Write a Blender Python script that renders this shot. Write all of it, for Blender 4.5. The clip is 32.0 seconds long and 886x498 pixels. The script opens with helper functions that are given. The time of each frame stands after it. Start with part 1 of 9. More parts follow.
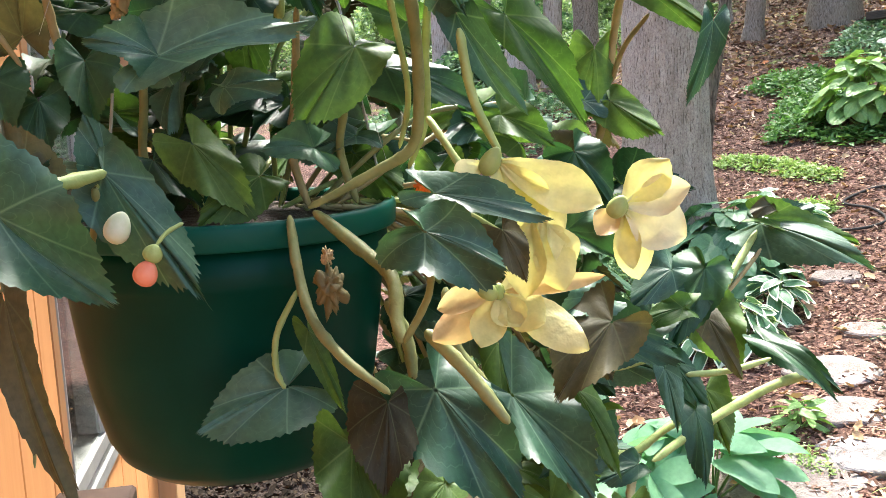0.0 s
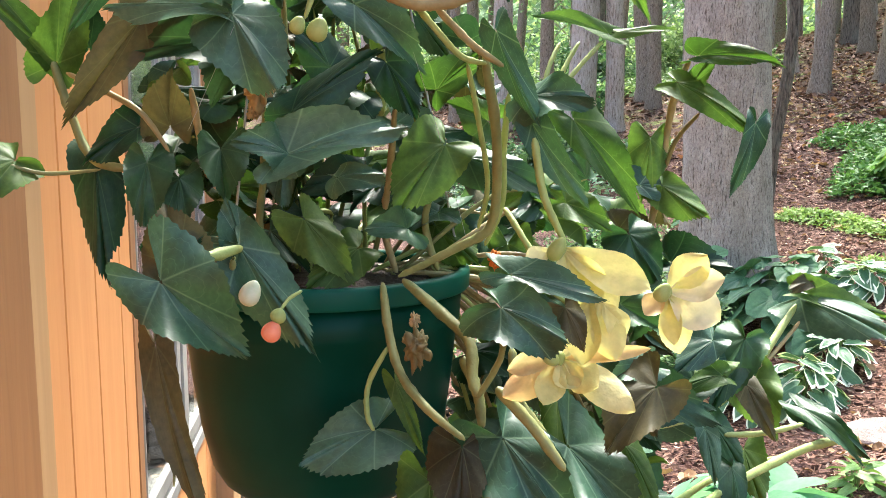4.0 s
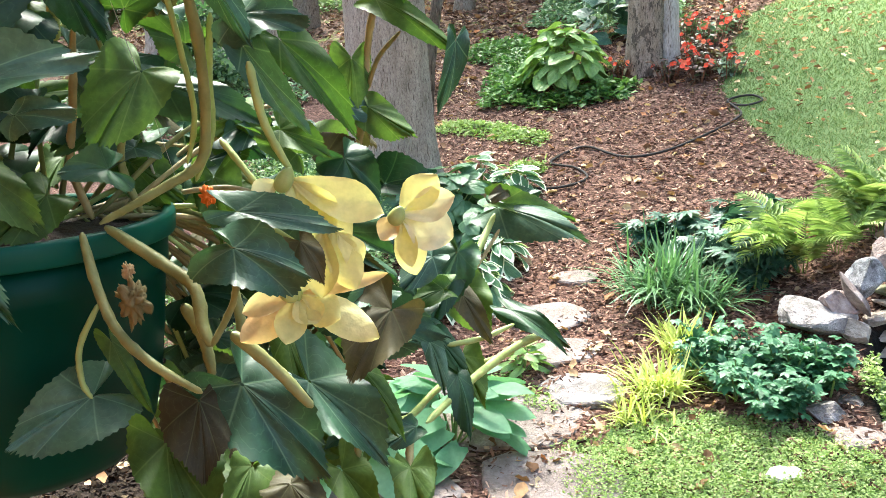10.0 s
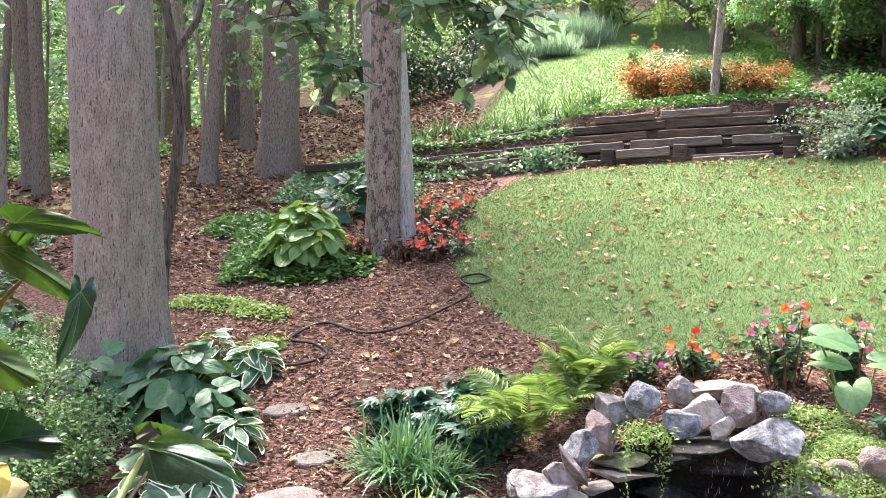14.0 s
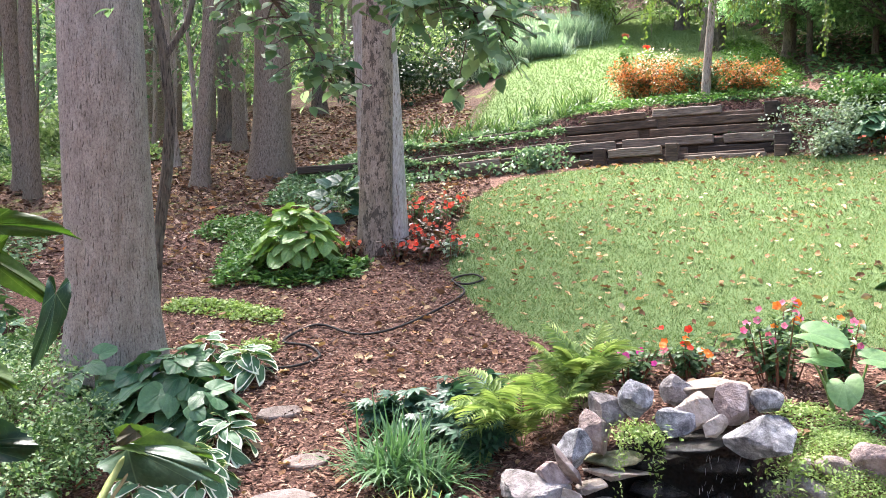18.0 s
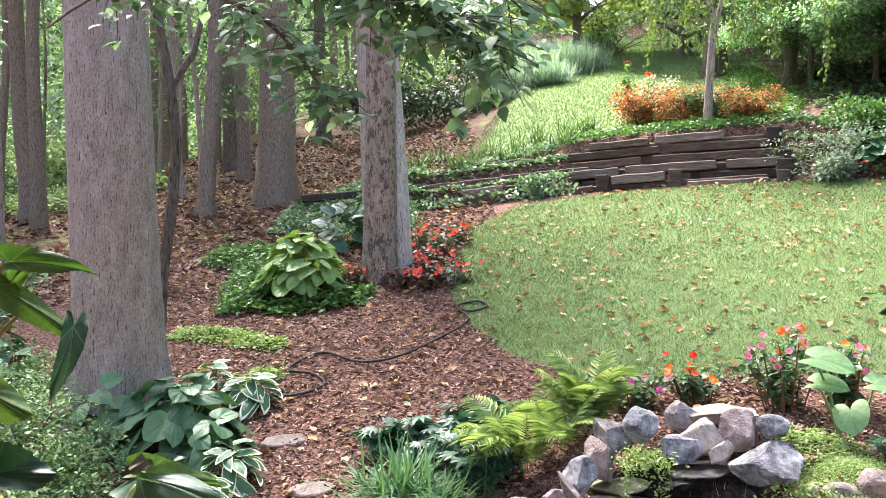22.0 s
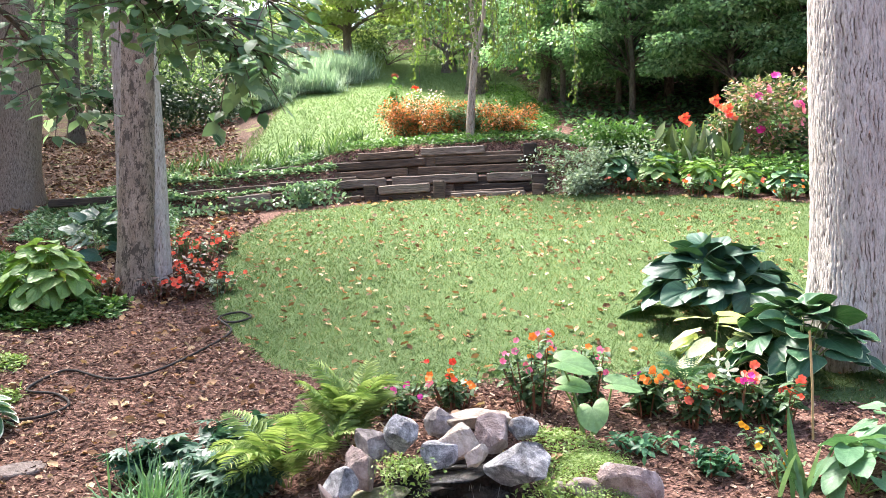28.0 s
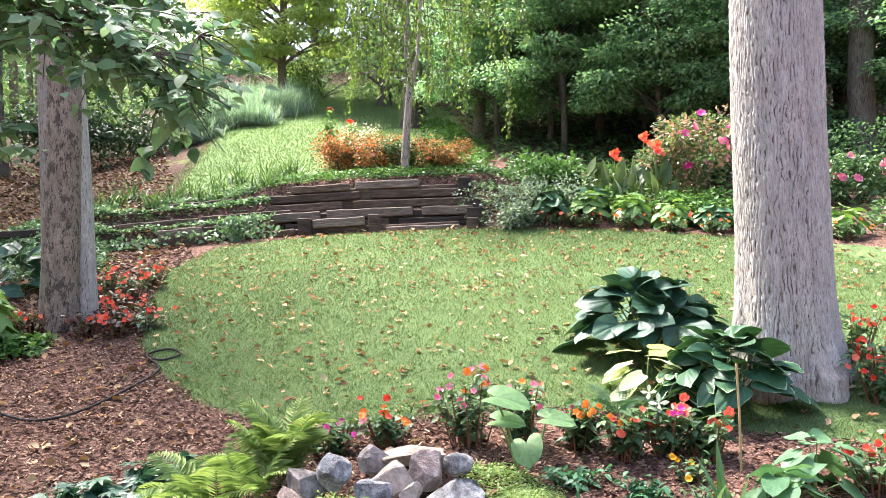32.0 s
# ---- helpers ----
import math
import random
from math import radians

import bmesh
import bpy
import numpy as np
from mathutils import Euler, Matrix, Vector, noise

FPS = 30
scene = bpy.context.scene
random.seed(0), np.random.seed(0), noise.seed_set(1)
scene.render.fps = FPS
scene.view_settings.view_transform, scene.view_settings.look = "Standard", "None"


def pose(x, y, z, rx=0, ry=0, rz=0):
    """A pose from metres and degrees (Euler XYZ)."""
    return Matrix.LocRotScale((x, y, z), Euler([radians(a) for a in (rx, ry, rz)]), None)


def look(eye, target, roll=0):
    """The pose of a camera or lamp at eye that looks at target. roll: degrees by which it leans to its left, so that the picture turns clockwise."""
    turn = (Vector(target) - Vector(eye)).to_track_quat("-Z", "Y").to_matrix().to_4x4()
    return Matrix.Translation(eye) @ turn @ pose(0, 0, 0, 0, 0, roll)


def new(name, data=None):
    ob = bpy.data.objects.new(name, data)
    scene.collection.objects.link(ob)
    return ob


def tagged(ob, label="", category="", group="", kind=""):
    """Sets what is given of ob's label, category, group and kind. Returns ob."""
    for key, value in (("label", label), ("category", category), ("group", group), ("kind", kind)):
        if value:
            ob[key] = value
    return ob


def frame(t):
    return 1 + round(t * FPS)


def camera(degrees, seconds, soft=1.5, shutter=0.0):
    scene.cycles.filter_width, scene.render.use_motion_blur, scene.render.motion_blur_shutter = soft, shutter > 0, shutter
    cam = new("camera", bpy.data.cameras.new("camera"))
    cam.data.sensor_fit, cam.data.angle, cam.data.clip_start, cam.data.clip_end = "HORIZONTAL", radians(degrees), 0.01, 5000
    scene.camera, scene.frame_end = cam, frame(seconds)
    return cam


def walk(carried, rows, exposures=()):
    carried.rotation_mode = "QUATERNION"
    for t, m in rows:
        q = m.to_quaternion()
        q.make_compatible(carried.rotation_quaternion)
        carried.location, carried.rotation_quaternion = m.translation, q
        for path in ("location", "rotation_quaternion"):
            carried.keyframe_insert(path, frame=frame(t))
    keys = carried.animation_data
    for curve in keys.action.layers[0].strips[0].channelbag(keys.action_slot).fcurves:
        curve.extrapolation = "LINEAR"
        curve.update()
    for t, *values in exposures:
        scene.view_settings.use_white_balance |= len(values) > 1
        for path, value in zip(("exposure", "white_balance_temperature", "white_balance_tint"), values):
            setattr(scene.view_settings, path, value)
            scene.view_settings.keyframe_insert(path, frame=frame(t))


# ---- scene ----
cam = camera(53.76, 32.0, soft=0.7)
PATH = [
    (0, (-0.181, 0.282, 1.835), (-1.283, 1.918, 1.505), -1.89),
    (0.5, (-0.170, 0.261, 1.840), (-1.325, 1.863, 1.528), -1.64),
    (1, (-0.163, 0.249, 1.844), (-1.357, 1.826, 1.551), -1.40),
    (1.5, (-0.159, 0.249, 1.844), (-1.377, 1.810, 1.567), -1.10),
    (2, (-0.161, 0.243, 1.848), (-1.397, 1.794, 1.593), -0.95),
    (2.5, (-0.163, 0.231, 1.855), (-1.405, 1.780, 1.610), -0.70),
    (3, (-0.160, 0.219, 1.862), (-1.391, 1.777, 1.622), -0.50),
    (3.5, (-0.153, 0.220, 1.862), (-1.368, 1.789, 1.618), -0.33),
    (5.5, (-0.141, 0.193, 1.871), (-1.346, 1.778, 1.683), 0.38),
    (6, (-0.139, 0.187, 1.873), (-1.328, 1.785, 1.692), 0.69),
    (6.5, (-0.141, 0.185, 1.870), (-1.308, 1.797, 1.671), 0.79),
    (7, (-0.150, 0.182, 1.870), (-1.286, 1.810, 1.625), 0.47),
    (7.5, (-0.154, 0.188, 1.870), (-1.238, 1.841, 1.570), -0.21),
    (8, (-0.157, 0.192, 1.868), (-1.183, 1.872, 1.513), -1.10),
    (8.5, (-0.165, 0.191, 1.864), (-1.094, 1.915, 1.459), -1.93),
    (9, (-0.170, 0.202, 1.862), (-0.981, 1.978, 1.430), -2.32),
    (9.5, (-0.173, 0.219, 1.866), (-0.857, 2.046, 1.427), -2.30),
    (10, (-0.182, 0.223, 1.864), (-0.730, 2.100, 1.439), -1.90),
    (10.5, (-0.180, 0.228, 1.863), (-0.582, 2.149, 1.480), -1.30),
    (11, (-0.163, 0.235, 1.881), (-0.432, 2.191, 1.567), -0.87),
    (11.5, (-0.124, 0.235, 1.903), (-0.279, 2.215, 1.668), -0.79),
    (12, (-0.111, 0.234, 1.914), (-0.176, 2.226, 1.749), -0.63),
    (12.5, (-0.105, 0.241, 1.910), (-0.117, 2.237, 1.793), -0.43),
    (13, (-0.108, 0.239, 1.911), (-0.100, 2.237, 1.826), -0.22),
    (13.5, (-0.109, 0.232, 1.915), (-0.097, 2.231, 1.854), -0.14),
    (14, (-0.107, 0.233, 1.916), (-0.096, 2.233, 1.865), -0.18),
    (14.5, (-0.106, 0.235, 1.916), (-0.097, 2.235, 1.875), -0.34),
    (16.5, (-0.097, 0.238, 1.915), (-0.076, 2.238, 1.866), -0.69),
    (17, (-0.094, 0.240, 1.914), (-0.068, 2.239, 1.861), -0.68),
    (17.5, (-0.093, 0.237, 1.913), (-0.066, 2.236, 1.859), -0.67),
    (18, (-0.096, 0.234, 1.914), (-0.071, 2.233, 1.865), -0.69),
    (18.5, (-0.095, 0.230, 1.914), (-0.074, 2.229, 1.872), -0.73),
    (19, (-0.093, 0.233, 1.915), (-0.075, 2.232, 1.878), -0.79),
    (19.5, (-0.094, 0.232, 1.917), (-0.076, 2.232, 1.885), -0.76),
    (20, (-0.099, 0.226, 1.917), (-0.082, 2.226, 1.896), -0.77),
    (20.5, (-0.094, 0.223, 1.916), (-0.081, 2.223, 1.905), -0.82),
    (21, (-0.096, 0.221, 1.918), (-0.082, 2.221, 1.913), -0.85),
    (21.5, (-0.099, 0.212, 1.919), (-0.082, 2.212, 1.923), -0.92),
    (22, (-0.094, 0.210, 1.919), (-0.078, 2.210, 1.931), -1.02),
    (22.5, (-0.093, 0.211, 1.921), (-0.077, 2.211, 1.938), -1.10),
    (23, (-0.095, 0.210, 1.921), (-0.080, 2.209, 1.942), -1.20),
    (23.5, (-0.095, 0.204, 1.921), (-0.070, 2.204, 1.942), -1.23),
    (24, (-0.094, 0.206, 1.923), (-0.035, 2.205, 1.938), -1.25),
    (24.5, (-0.090, 0.204, 1.919), (0.022, 2.201, 1.925), -1.21),
    (25, (-0.079, 0.220, 1.912), (0.097, 2.213, 1.910), -1.13),
    (25.5, (-0.070, 0.231, 1.911), (0.166, 2.217, 1.902), -1.08),
    (27.5, (-0.039, 0.250, 1.919), (0.447, 2.190, 1.926), -0.97),
    (28, (-0.036, 0.243, 1.924), (0.494, 2.171, 1.947), -1.02),
    (28.5, (-0.038, 0.242, 1.927), (0.523, 2.161, 1.966), -1.05),
    (29, (-0.035, 0.243, 1.928), (0.556, 2.153, 1.983), -1.03),
    (29.5, (-0.030, 0.246, 1.930), (0.586, 2.148, 1.998), -0.94),
    (30, (-0.032, 0.238, 1.937), (0.603, 2.133, 2.018), -0.90),
    (30.5, (-0.030, 0.233, 1.942), (0.623, 2.121, 2.030), -0.97),
    (31, (-0.030, 0.231, 1.946), (0.634, 2.115, 2.038), -1.09),
    (31.5, (-0.027, 0.236, 1.944), (0.639, 2.120, 2.038), -1.19),
    (32, (-0.024, 0.242, 1.943), (0.647, 2.124, 2.037), -1.28),
]
walk(cam, [(t, look(e, a, r)) for t, e, a, r in PATH], exposures=[(0, 3.05, 6300, 8), (6.5, 3.13, 6300, 8), (8.5, 3.0, 6300, 1), (10, 2.95, 6300, 3), (12.5, 2.64, 6300, 14), (15, 2.61, 6300, 17), (24, 2.6, 6300, 17), (32, 2.5, 6300, 15)])


# ---- light ----
world = bpy.data.worlds.new("world")
scene.world = world
world.use_nodes = True
wn = world.node_tree
sky = wn.nodes.new("ShaderNodeTexSky")
sky.sky_type, sky.sun_disc = "NISHITA", False
SUN_EL, SUN_AZ = radians(58), radians(-25)
sky.sun_elevation, sky.sun_rotation = SUN_EL, SUN_AZ
sky.air_density, sky.dust_density, sky.ozone_density = 1.0, 4.0, 1.0
wn.links.new(sky.outputs[0], wn.nodes["Background"].inputs[0])
wn.nodes["Background"].inputs[1].default_value = 0.105
sun = new("sun", bpy.data.lights.new("sun", "SUN"))
sun.data.energy, sun.data.angle, sun.data.color = 3.8, radians(14), (1.0, 0.95, 0.87)
sun.matrix_world = look((0, 0, 0), (-math.sin(SUN_AZ) * math.cos(SUN_EL), -math.cos(SUN_AZ) * math.cos(SUN_EL), -math.sin(SUN_EL)))
sun.location = (0, 0, 40)


# ---- materials ----
def material(name):
    m = bpy.data.materials.new(name)
    m.use_nodes = True
    nt = m.node_tree
    return m, nt, nt.nodes["Principled BSDF"]


def node(nt, kind, **inputs):
    n = nt.nodes.new(kind)
    for k, v in inputs.items():
        n.inputs[k.replace("_", " ")].default_value = v
    return n


def coords(nt, scale=(1, 1, 1), which="Object"):
    tc, mp = nt.nodes.new("ShaderNodeTexCoord"), nt.nodes.new("ShaderNodeMapping")
    mp.inputs["Scale"].default_value = scale
    nt.links.new(tc.outputs[which], mp.inputs[0])
    return mp.outputs[0]


def ramp(nt, fac, stops):
    r = nt.nodes.new("ShaderNodeValToRGB")
    el = r.color_ramp.elements
    while len(el) < len(stops):
        el.new(0.5)
    for e, (p, c) in zip(el, stops):
        e.position, e.color = p, (*c, 1)
    nt.links.new(fac, r.inputs[0])
    return r.outputs[0]


def mix(nt, fac, a, b, kind="MIX"):
    n = nt.nodes.new("ShaderNodeMix")
    n.data_type, n.blend_type = "RGBA", kind
    for sock, v in ((n.inputs[0], fac), (n.inputs[6], a), (n.inputs[7], b)):
        if hasattr(v, "links"):
            nt.links.new(v, sock)
        elif isinstance(v, (int, float)):
            sock.default_value = v
        else:
            sock.default_value = (*v, 1)
    return n.outputs[2]


def noise_fac(nt, vec, scale, detail=4, rough=0.6, distort=0.0):
    n = node(nt, "ShaderNodeTexNoise", Scale=scale, Detail=detail, Roughness=rough, Distortion=distort)
    nt.links.new(vec, n.inputs["Vector"])
    return n.outputs[0]


def bump(nt, bsdf, height, strength=0.4, distance=0.01):
    b = node(nt, "ShaderNodeBump", Strength=strength, Distance=distance)
    nt.links.new(height, b.inputs["Height"])
    nt.links.new(b.outputs[0], bsdf.inputs["Normal"])


def island(nt):
    return nt.nodes.new("ShaderNodeNewGeometry").outputs["Random Per Island"]


def per_object(nt):
    return nt.nodes.new("ShaderNodeObjectInfo").outputs["Random"]


def leaf_mat(name, stops, rough=0.5, trans=0.3, scale=40.0, rand="island", spec=0.35, patch=0.25):
    """Foliage: colour by leaf, mottled, partly letting light through."""
    m, nt, b = material(name)
    r = island(nt) if rand == "island" else per_object(nt)
    col = ramp(nt, r, stops)
    vec = coords(nt)
    n = noise_fac(nt, vec, scale, 3)
    dark = mix(nt, 1.0, col, (0.62, 0.66, 0.6), "MULTIPLY")
    col = mix(nt, n, dark, mix(nt, 1.0, col, (1.25, 1.22, 1.15), "MULTIPLY"))
    big = ramp(nt, noise_fac(nt, vec, scale * 0.06, 2), [(0.35, (0.72, 0.75, 0.7)), (0.7, (1.15, 1.12, 1.05))])
    col = mix(nt, patch * 2, col, mix(nt, 1.0, col, big, "MULTIPLY"))
    nt.links.new(col, b.inputs["Base Color"])
    b.inputs["Roughness"].default_value = rough
    b.inputs["Specular IOR Level"].default_value = spec
    bump(nt, b, n, 0.25, 0.004)
    if trans:
        t = nt.nodes.new("ShaderNodeBsdfTranslucent")
        tc = mix(nt, 1.0, col, (1.3, 1.4, 0.95), "MULTIPLY")
        nt.links.new(tc, t.inputs[0])
        mx = nt.nodes.new("ShaderNodeMixShader")
        mx.inputs[0].default_value = trans
        nt.links.new(b.outputs[0], mx.inputs[1])
        nt.links.new(t.outputs[0], mx.inputs[2])
        nt.links.new(mx.outputs[0], nt.nodes["Material Output"].inputs[0])
    return m


def plain_mat(name, a, b_col, scale=20.0, rough=0.6, bump_s=0.2, stretch=(1, 1, 1), detail=5, metal=0.0, spec=0.5, vary=0.0, dist=0.004):
    m, nt, b = material(name)
    vec = coords(nt, stretch)
    n = noise_fac(nt, vec, scale, detail)
    n2 = noise_fac(nt, vec, scale * 0.13, 3)
    col = ramp(nt, n, [(0.3, a), (0.7, b_col)])
    col = mix(nt, 0.6, col, mix(nt, 1.0, col, ramp(nt, n2, [(0.3, (0.65, 0.65, 0.65)), (0.7, (1.2, 1.2, 1.2))]), "MULTIPLY"))
    if vary:
        v = ramp(nt, per_object(nt), [(0.0, (1 - vary,) * 3), (1.0, (1 + vary,) * 3)])
        col = mix(nt, 1.0, col, v, "MULTIPLY")
    nt.links.new(col, b.inputs["Base Color"])
    b.inputs["Roughness"].default_value, b.inputs["Metallic"].default_value = rough, metal
    b.inputs["Specular IOR Level"].default_value = spec
    bump(nt, b, n, bump_s, dist)
    return m


def bark_mat(name, dark, mid, light, sx=9.0, sz=1.4, patchy=(0.5, 0.48, 0.44)):
    """Bark with long upright plates and furrows."""
    m, nt, b = material(name)
    vec = coords(nt, (sx, sx, sz))
    w = noise_fac(nt, vec, 2.6, 4, 0.6, 0.5)
    fine = noise_fac(nt, coords(nt, (110, 110, 40)), 1.0, 4, 0.7)
    blot = noise_fac(nt, coords(nt), 2.2, 4, 0.7)
    col = ramp(nt, w, [(0.36, dark), (0.45, mid), (0.68, light)])
    col = mix(nt, 0.55, col, mix(nt, 1.0, col, ramp(nt, fine, [(0.25, (0.5, 0.5, 0.5)), (0.75, (1.45, 1.42, 1.38))]), "MULTIPLY"))
    lich = ramp(nt, blot, [(0.52, (0, 0, 0)), (0.6, (1, 1, 1))])
    col = mix(nt, 0.45, col, mix(nt, lich, col, patchy))
    nt.links.new(col, b.inputs["Base Color"])
    b.inputs["Roughness"].default_value = 0.9
    b.inputs["Specular IOR Level"].default_value = 0.2
    h = mix(nt, 0.35, w, fine)
    bump(nt, b, h, 1.0, 0.05)
    return m


# ---- geometry helpers ----
def mesh_np(name, verts, faces, mats, smooth=False, mat_index=None):
    """A mesh from an array of vertices and an array of faces of one size."""
    verts, faces = np.asarray(verts, np.float32), np.asarray(faces, np.int32)
    me = bpy.data.meshes.new(name)
    k = faces.shape[1]
    me.vertices.add(len(verts)), me.loops.add(faces.size), me.polygons.add(len(faces))
    me.vertices.foreach_set("co", verts.ravel())
    me.loops.foreach_set("vertex_index", faces.ravel())
    me.polygons.foreach_set("loop_start", np.arange(0, faces.size, k, dtype=np.int32))
    if smooth:
        me.polygons.foreach_set("use_smooth", np.ones(len(faces), bool))
    for m in mats if isinstance(mats, (list, tuple)) else [mats]:
        me.materials.append(m)
    if mat_index is not None:
        me.polygons.foreach_set("material_index", np.asarray(mat_index, np.int32))
    me.update(calc_edges=True)
    return me


def mesh_bm(name, bm, mat, smooth=False):
    me = bpy.data.meshes.new(name)
    bm.to_mesh(me)
    bm.free()
    for m in mat if isinstance(mat, (list, tuple)) else [mat]:
        me.materials.append(m)
    if smooth:
        for p in me.polygons:
            p.use_smooth = True
    return me


def hang(ob, parent):
    """Make ob a part of parent without moving it (parent keeps an unturned, unscaled base)."""
    ob.parent = parent
    ob.matrix_parent_inverse = parent.matrix_basis.inverted() if parent.parent is None else (parent.parent.matrix_basis @ parent.matrix_parent_inverse @ parent.matrix_basis).inverted()
    return ob


def piece(name, me, parent, m=None, label=""):
    """One mesh object under a thing or part; m: its pose relative to the parent."""
    ob = new(name, me)
    ob.parent = parent
    if m is not None:
        ob.matrix_basis = m
    if label:
        ob["label"] = label
    return ob


def thing(name, at, label, category, group="", kind=""):
    ob = new(name)
    ob.empty_display_size = 0.1
    ob.location = at
    return tagged(ob, label, category, group, kind)


def turn_to(d, up=(0, 0, 1)):
    """A 3x3 turn whose y axis is d and whose z leans to up."""
    d = Vector(d).normalized()
    x = d.cross(Vector(up))
    x = x.normalized() if x.length > 1e-4 else Vector((1, 0, 0))
    z = x.cross(d)
    return Matrix((x, d, z)).transposed()


def tube_arrays(points, radii, sides=8, rough=0.0, seed=0, cap=True):
    """Vertices and quads of a tube along points."""
    P = np.array(points, float)
    n = len(P)
    tang = np.gradient(P, axis=0)
    tang /= np.linalg.norm(tang, axis=1)[:, None] + 1e-9
    ref = np.array([0.31, 0.95, 0.05]) if abs(tang[:, 2]).mean() > 0.7 else np.array([0.0, 0.0, 1.0])
    rng = np.random.RandomState(seed)
    a = np.cross(tang, ref)
    a /= np.linalg.norm(a, axis=1)[:, None] + 1e-9
    b = np.cross(tang, a)
    th = np.arange(sides) * 2 * np.pi / sides
    rad = np.array(radii, float)[:, None] * (1 + rough * rng.uniform(-1, 1, (n, sides)))
    V = P[:, None] + rad[..., None] * (np.cos(th)[None, :, None] * a[:, None] + np.sin(th)[None, :, None] * b[:, None])
    i, j = np.meshgrid(np.arange(n - 1), np.arange(sides), indexing="ij")
    q = np.stack([i * sides + j, i * sides + (j + 1) % sides, (i + 1) * sides + (j + 1) % sides, (i + 1) * sides + j], -1).reshape(-1, 4)
    return V.reshape(-1, 3), q


def tube_mesh(name, points, radii, mat, sides=8, rough=0.0, seed=0):
    V, q = tube_arrays(points, radii, sides, rough, seed)
    return mesh_np(name, V, q, mat, True)


def join_arrays(parts):
    """Joins (vertices, faces) pairs of the same face size."""
    vs, fs, k = [], [], 0
    for v, f in parts:
        vs.append(np.asarray(v, np.float32)), fs.append(np.asarray(f) + k)
        k += len(v)
    return np.concatenate(vs), np.concatenate(fs)


def bend(p0, p1, sag=0.0, n=7, side=(0, 0, 1)):
    """Points of an arc from p0 to p1 that bows by sag along side."""
    p0, p1, s = np.array(p0, float), np.array(p1, float), np.array(side, float)
    u = np.linspace(0, 1, n)[:, None]
    return p0 + (p1 - p0) * u + s * sag * 4 * u * (1 - u)


def batch(template, mats):
    """Copies of a template (vertices, faces), one for each 3x4 transform, joined."""
    tv, tf = np.asarray(template[0], np.float32), np.asarray(template[1], np.int32)
    M = np.asarray(mats, np.float32)
    V = np.einsum("nij,vj->nvi", M[:, :, :3], tv) + M[:, None, :, 3]
    Fc = tf[None] + (np.arange(len(M)) * len(tv))[:, None, None]
    return V.reshape(-1, 3), Fc.reshape(-1, tf.shape[1])


def frames(pos, dirs, scale, rng, up=None, roll=0.35, wide=1.0):
    """3x4 transforms with y along dirs, at pos, scaled; z leans to up."""
    d = dirs / (np.linalg.norm(dirs, axis=1)[:, None] + 1e-9)
    u = np.tile([0.0, 0.0, 1.0], (len(d), 1)) if up is None else up
    u = u + rng.normal(0, roll, u.shape)
    x = np.cross(d, u)
    x /= np.linalg.norm(x, axis=1)[:, None] + 1e-9
    z = np.cross(x, d)
    s = np.asarray(scale)[:, None]
    return np.stack([x * s * wide, d * s, z * s, pos], -1)


def leaf_template(L=1.0, W=0.5, rows=5, widest=0.4, tip=1.0, droop=0.15, fold=0.15, heart=0.0, wave=0.0):
    """A leaf blade along +y: two halves folded on the midrib, drooping, quads only."""
    u = np.linspace(0, 1, rows + 1)
    w = np.sin(np.pi * u ** (math.log(0.5) / math.log(widest))) ** tip
    w[0], w[-1] = 0.12 + heart, 0.03
    V = []
    for k, (uu, ww) in enumerate(zip(u, w)):
        y, z = L * uu, -droop * L * uu * uu
        h = W * 0.5 * ww
        back = -heart * L * 0.16 if k == 0 else 0.0
        dz = fold * h + (wave * h * (1 if k % 2 else -1))
        V += [(-h, y + back, z + dz), (0, y, z), (h, y + back, z + dz)]
    F = []
    for k in range(rows):
        a = 3 * k
        F += [(a, a + 1, a + 4, a + 3), (a + 1, a + 2, a + 5, a + 4)]
    return np.array(V), np.array(F)


SIMPLE_LEAF = leaf_template(rows=2, W=0.55, droop=0.2, fold=0.25)
BLADE = (np.array([(-0.5, 0, 0), (0.5, 0, 0), (0.32, 0.5, 0.02), (-0.32, 0.5, 0.02), (0.04, 1, -0.06), (-0.04, 1, -0.06)]), np.array([(0, 1, 2, 3), (3, 2, 4, 5)]))


def ball_points(rng, n, center, size, shell=0.55):
    """n points in an ellipsoid, more of them towards its skin, and the ways out from its middle."""
    d = rng.normal(size=(n, 3))
    d /= np.linalg.norm(d, axis=1)[:, None]
    r = (shell + (1 - shell) * rng.uniform(size=n) ** 0.6)[:, None]
    return np.array(center) + d * r * np.array(size), d


# ---- the ground ----
def soft_plus(x, k):
    return 0.5 * (x + np.sqrt(x * x + k * k))


def step(x, a, b):
    t = np.clip((x - a) / (b - a), 0, 1)
    return t * t * (3 - 2 * t)


LAWN = [(0.05, 9.3), (0.22, 8.3), (0.5, 7.45), (1.0, 6.7), (1.6, 6.45), (2.4, 6.35), (3.1, 6.0), (3.7, 5.3), (4.6, 4.5), (6.5, 4.2), (9.5, 6.2), (8.9, 8.2), (7.7, 9.9), (6.4, 11.55), (4.9, 12.7), (2.8, 13.6), (1.2, 13.7), (0.45, 12.6), (0.15, 11.0)]
HILL = [(1.2, 15.3), (3.2, 15.0), (5.2, 14.6), (6.4, 16.5), (8.5, 21), (10, 27), (11.5, 40), (4.0, 40), (3.4, 30), (1.6, 22), (0.9, 18)]


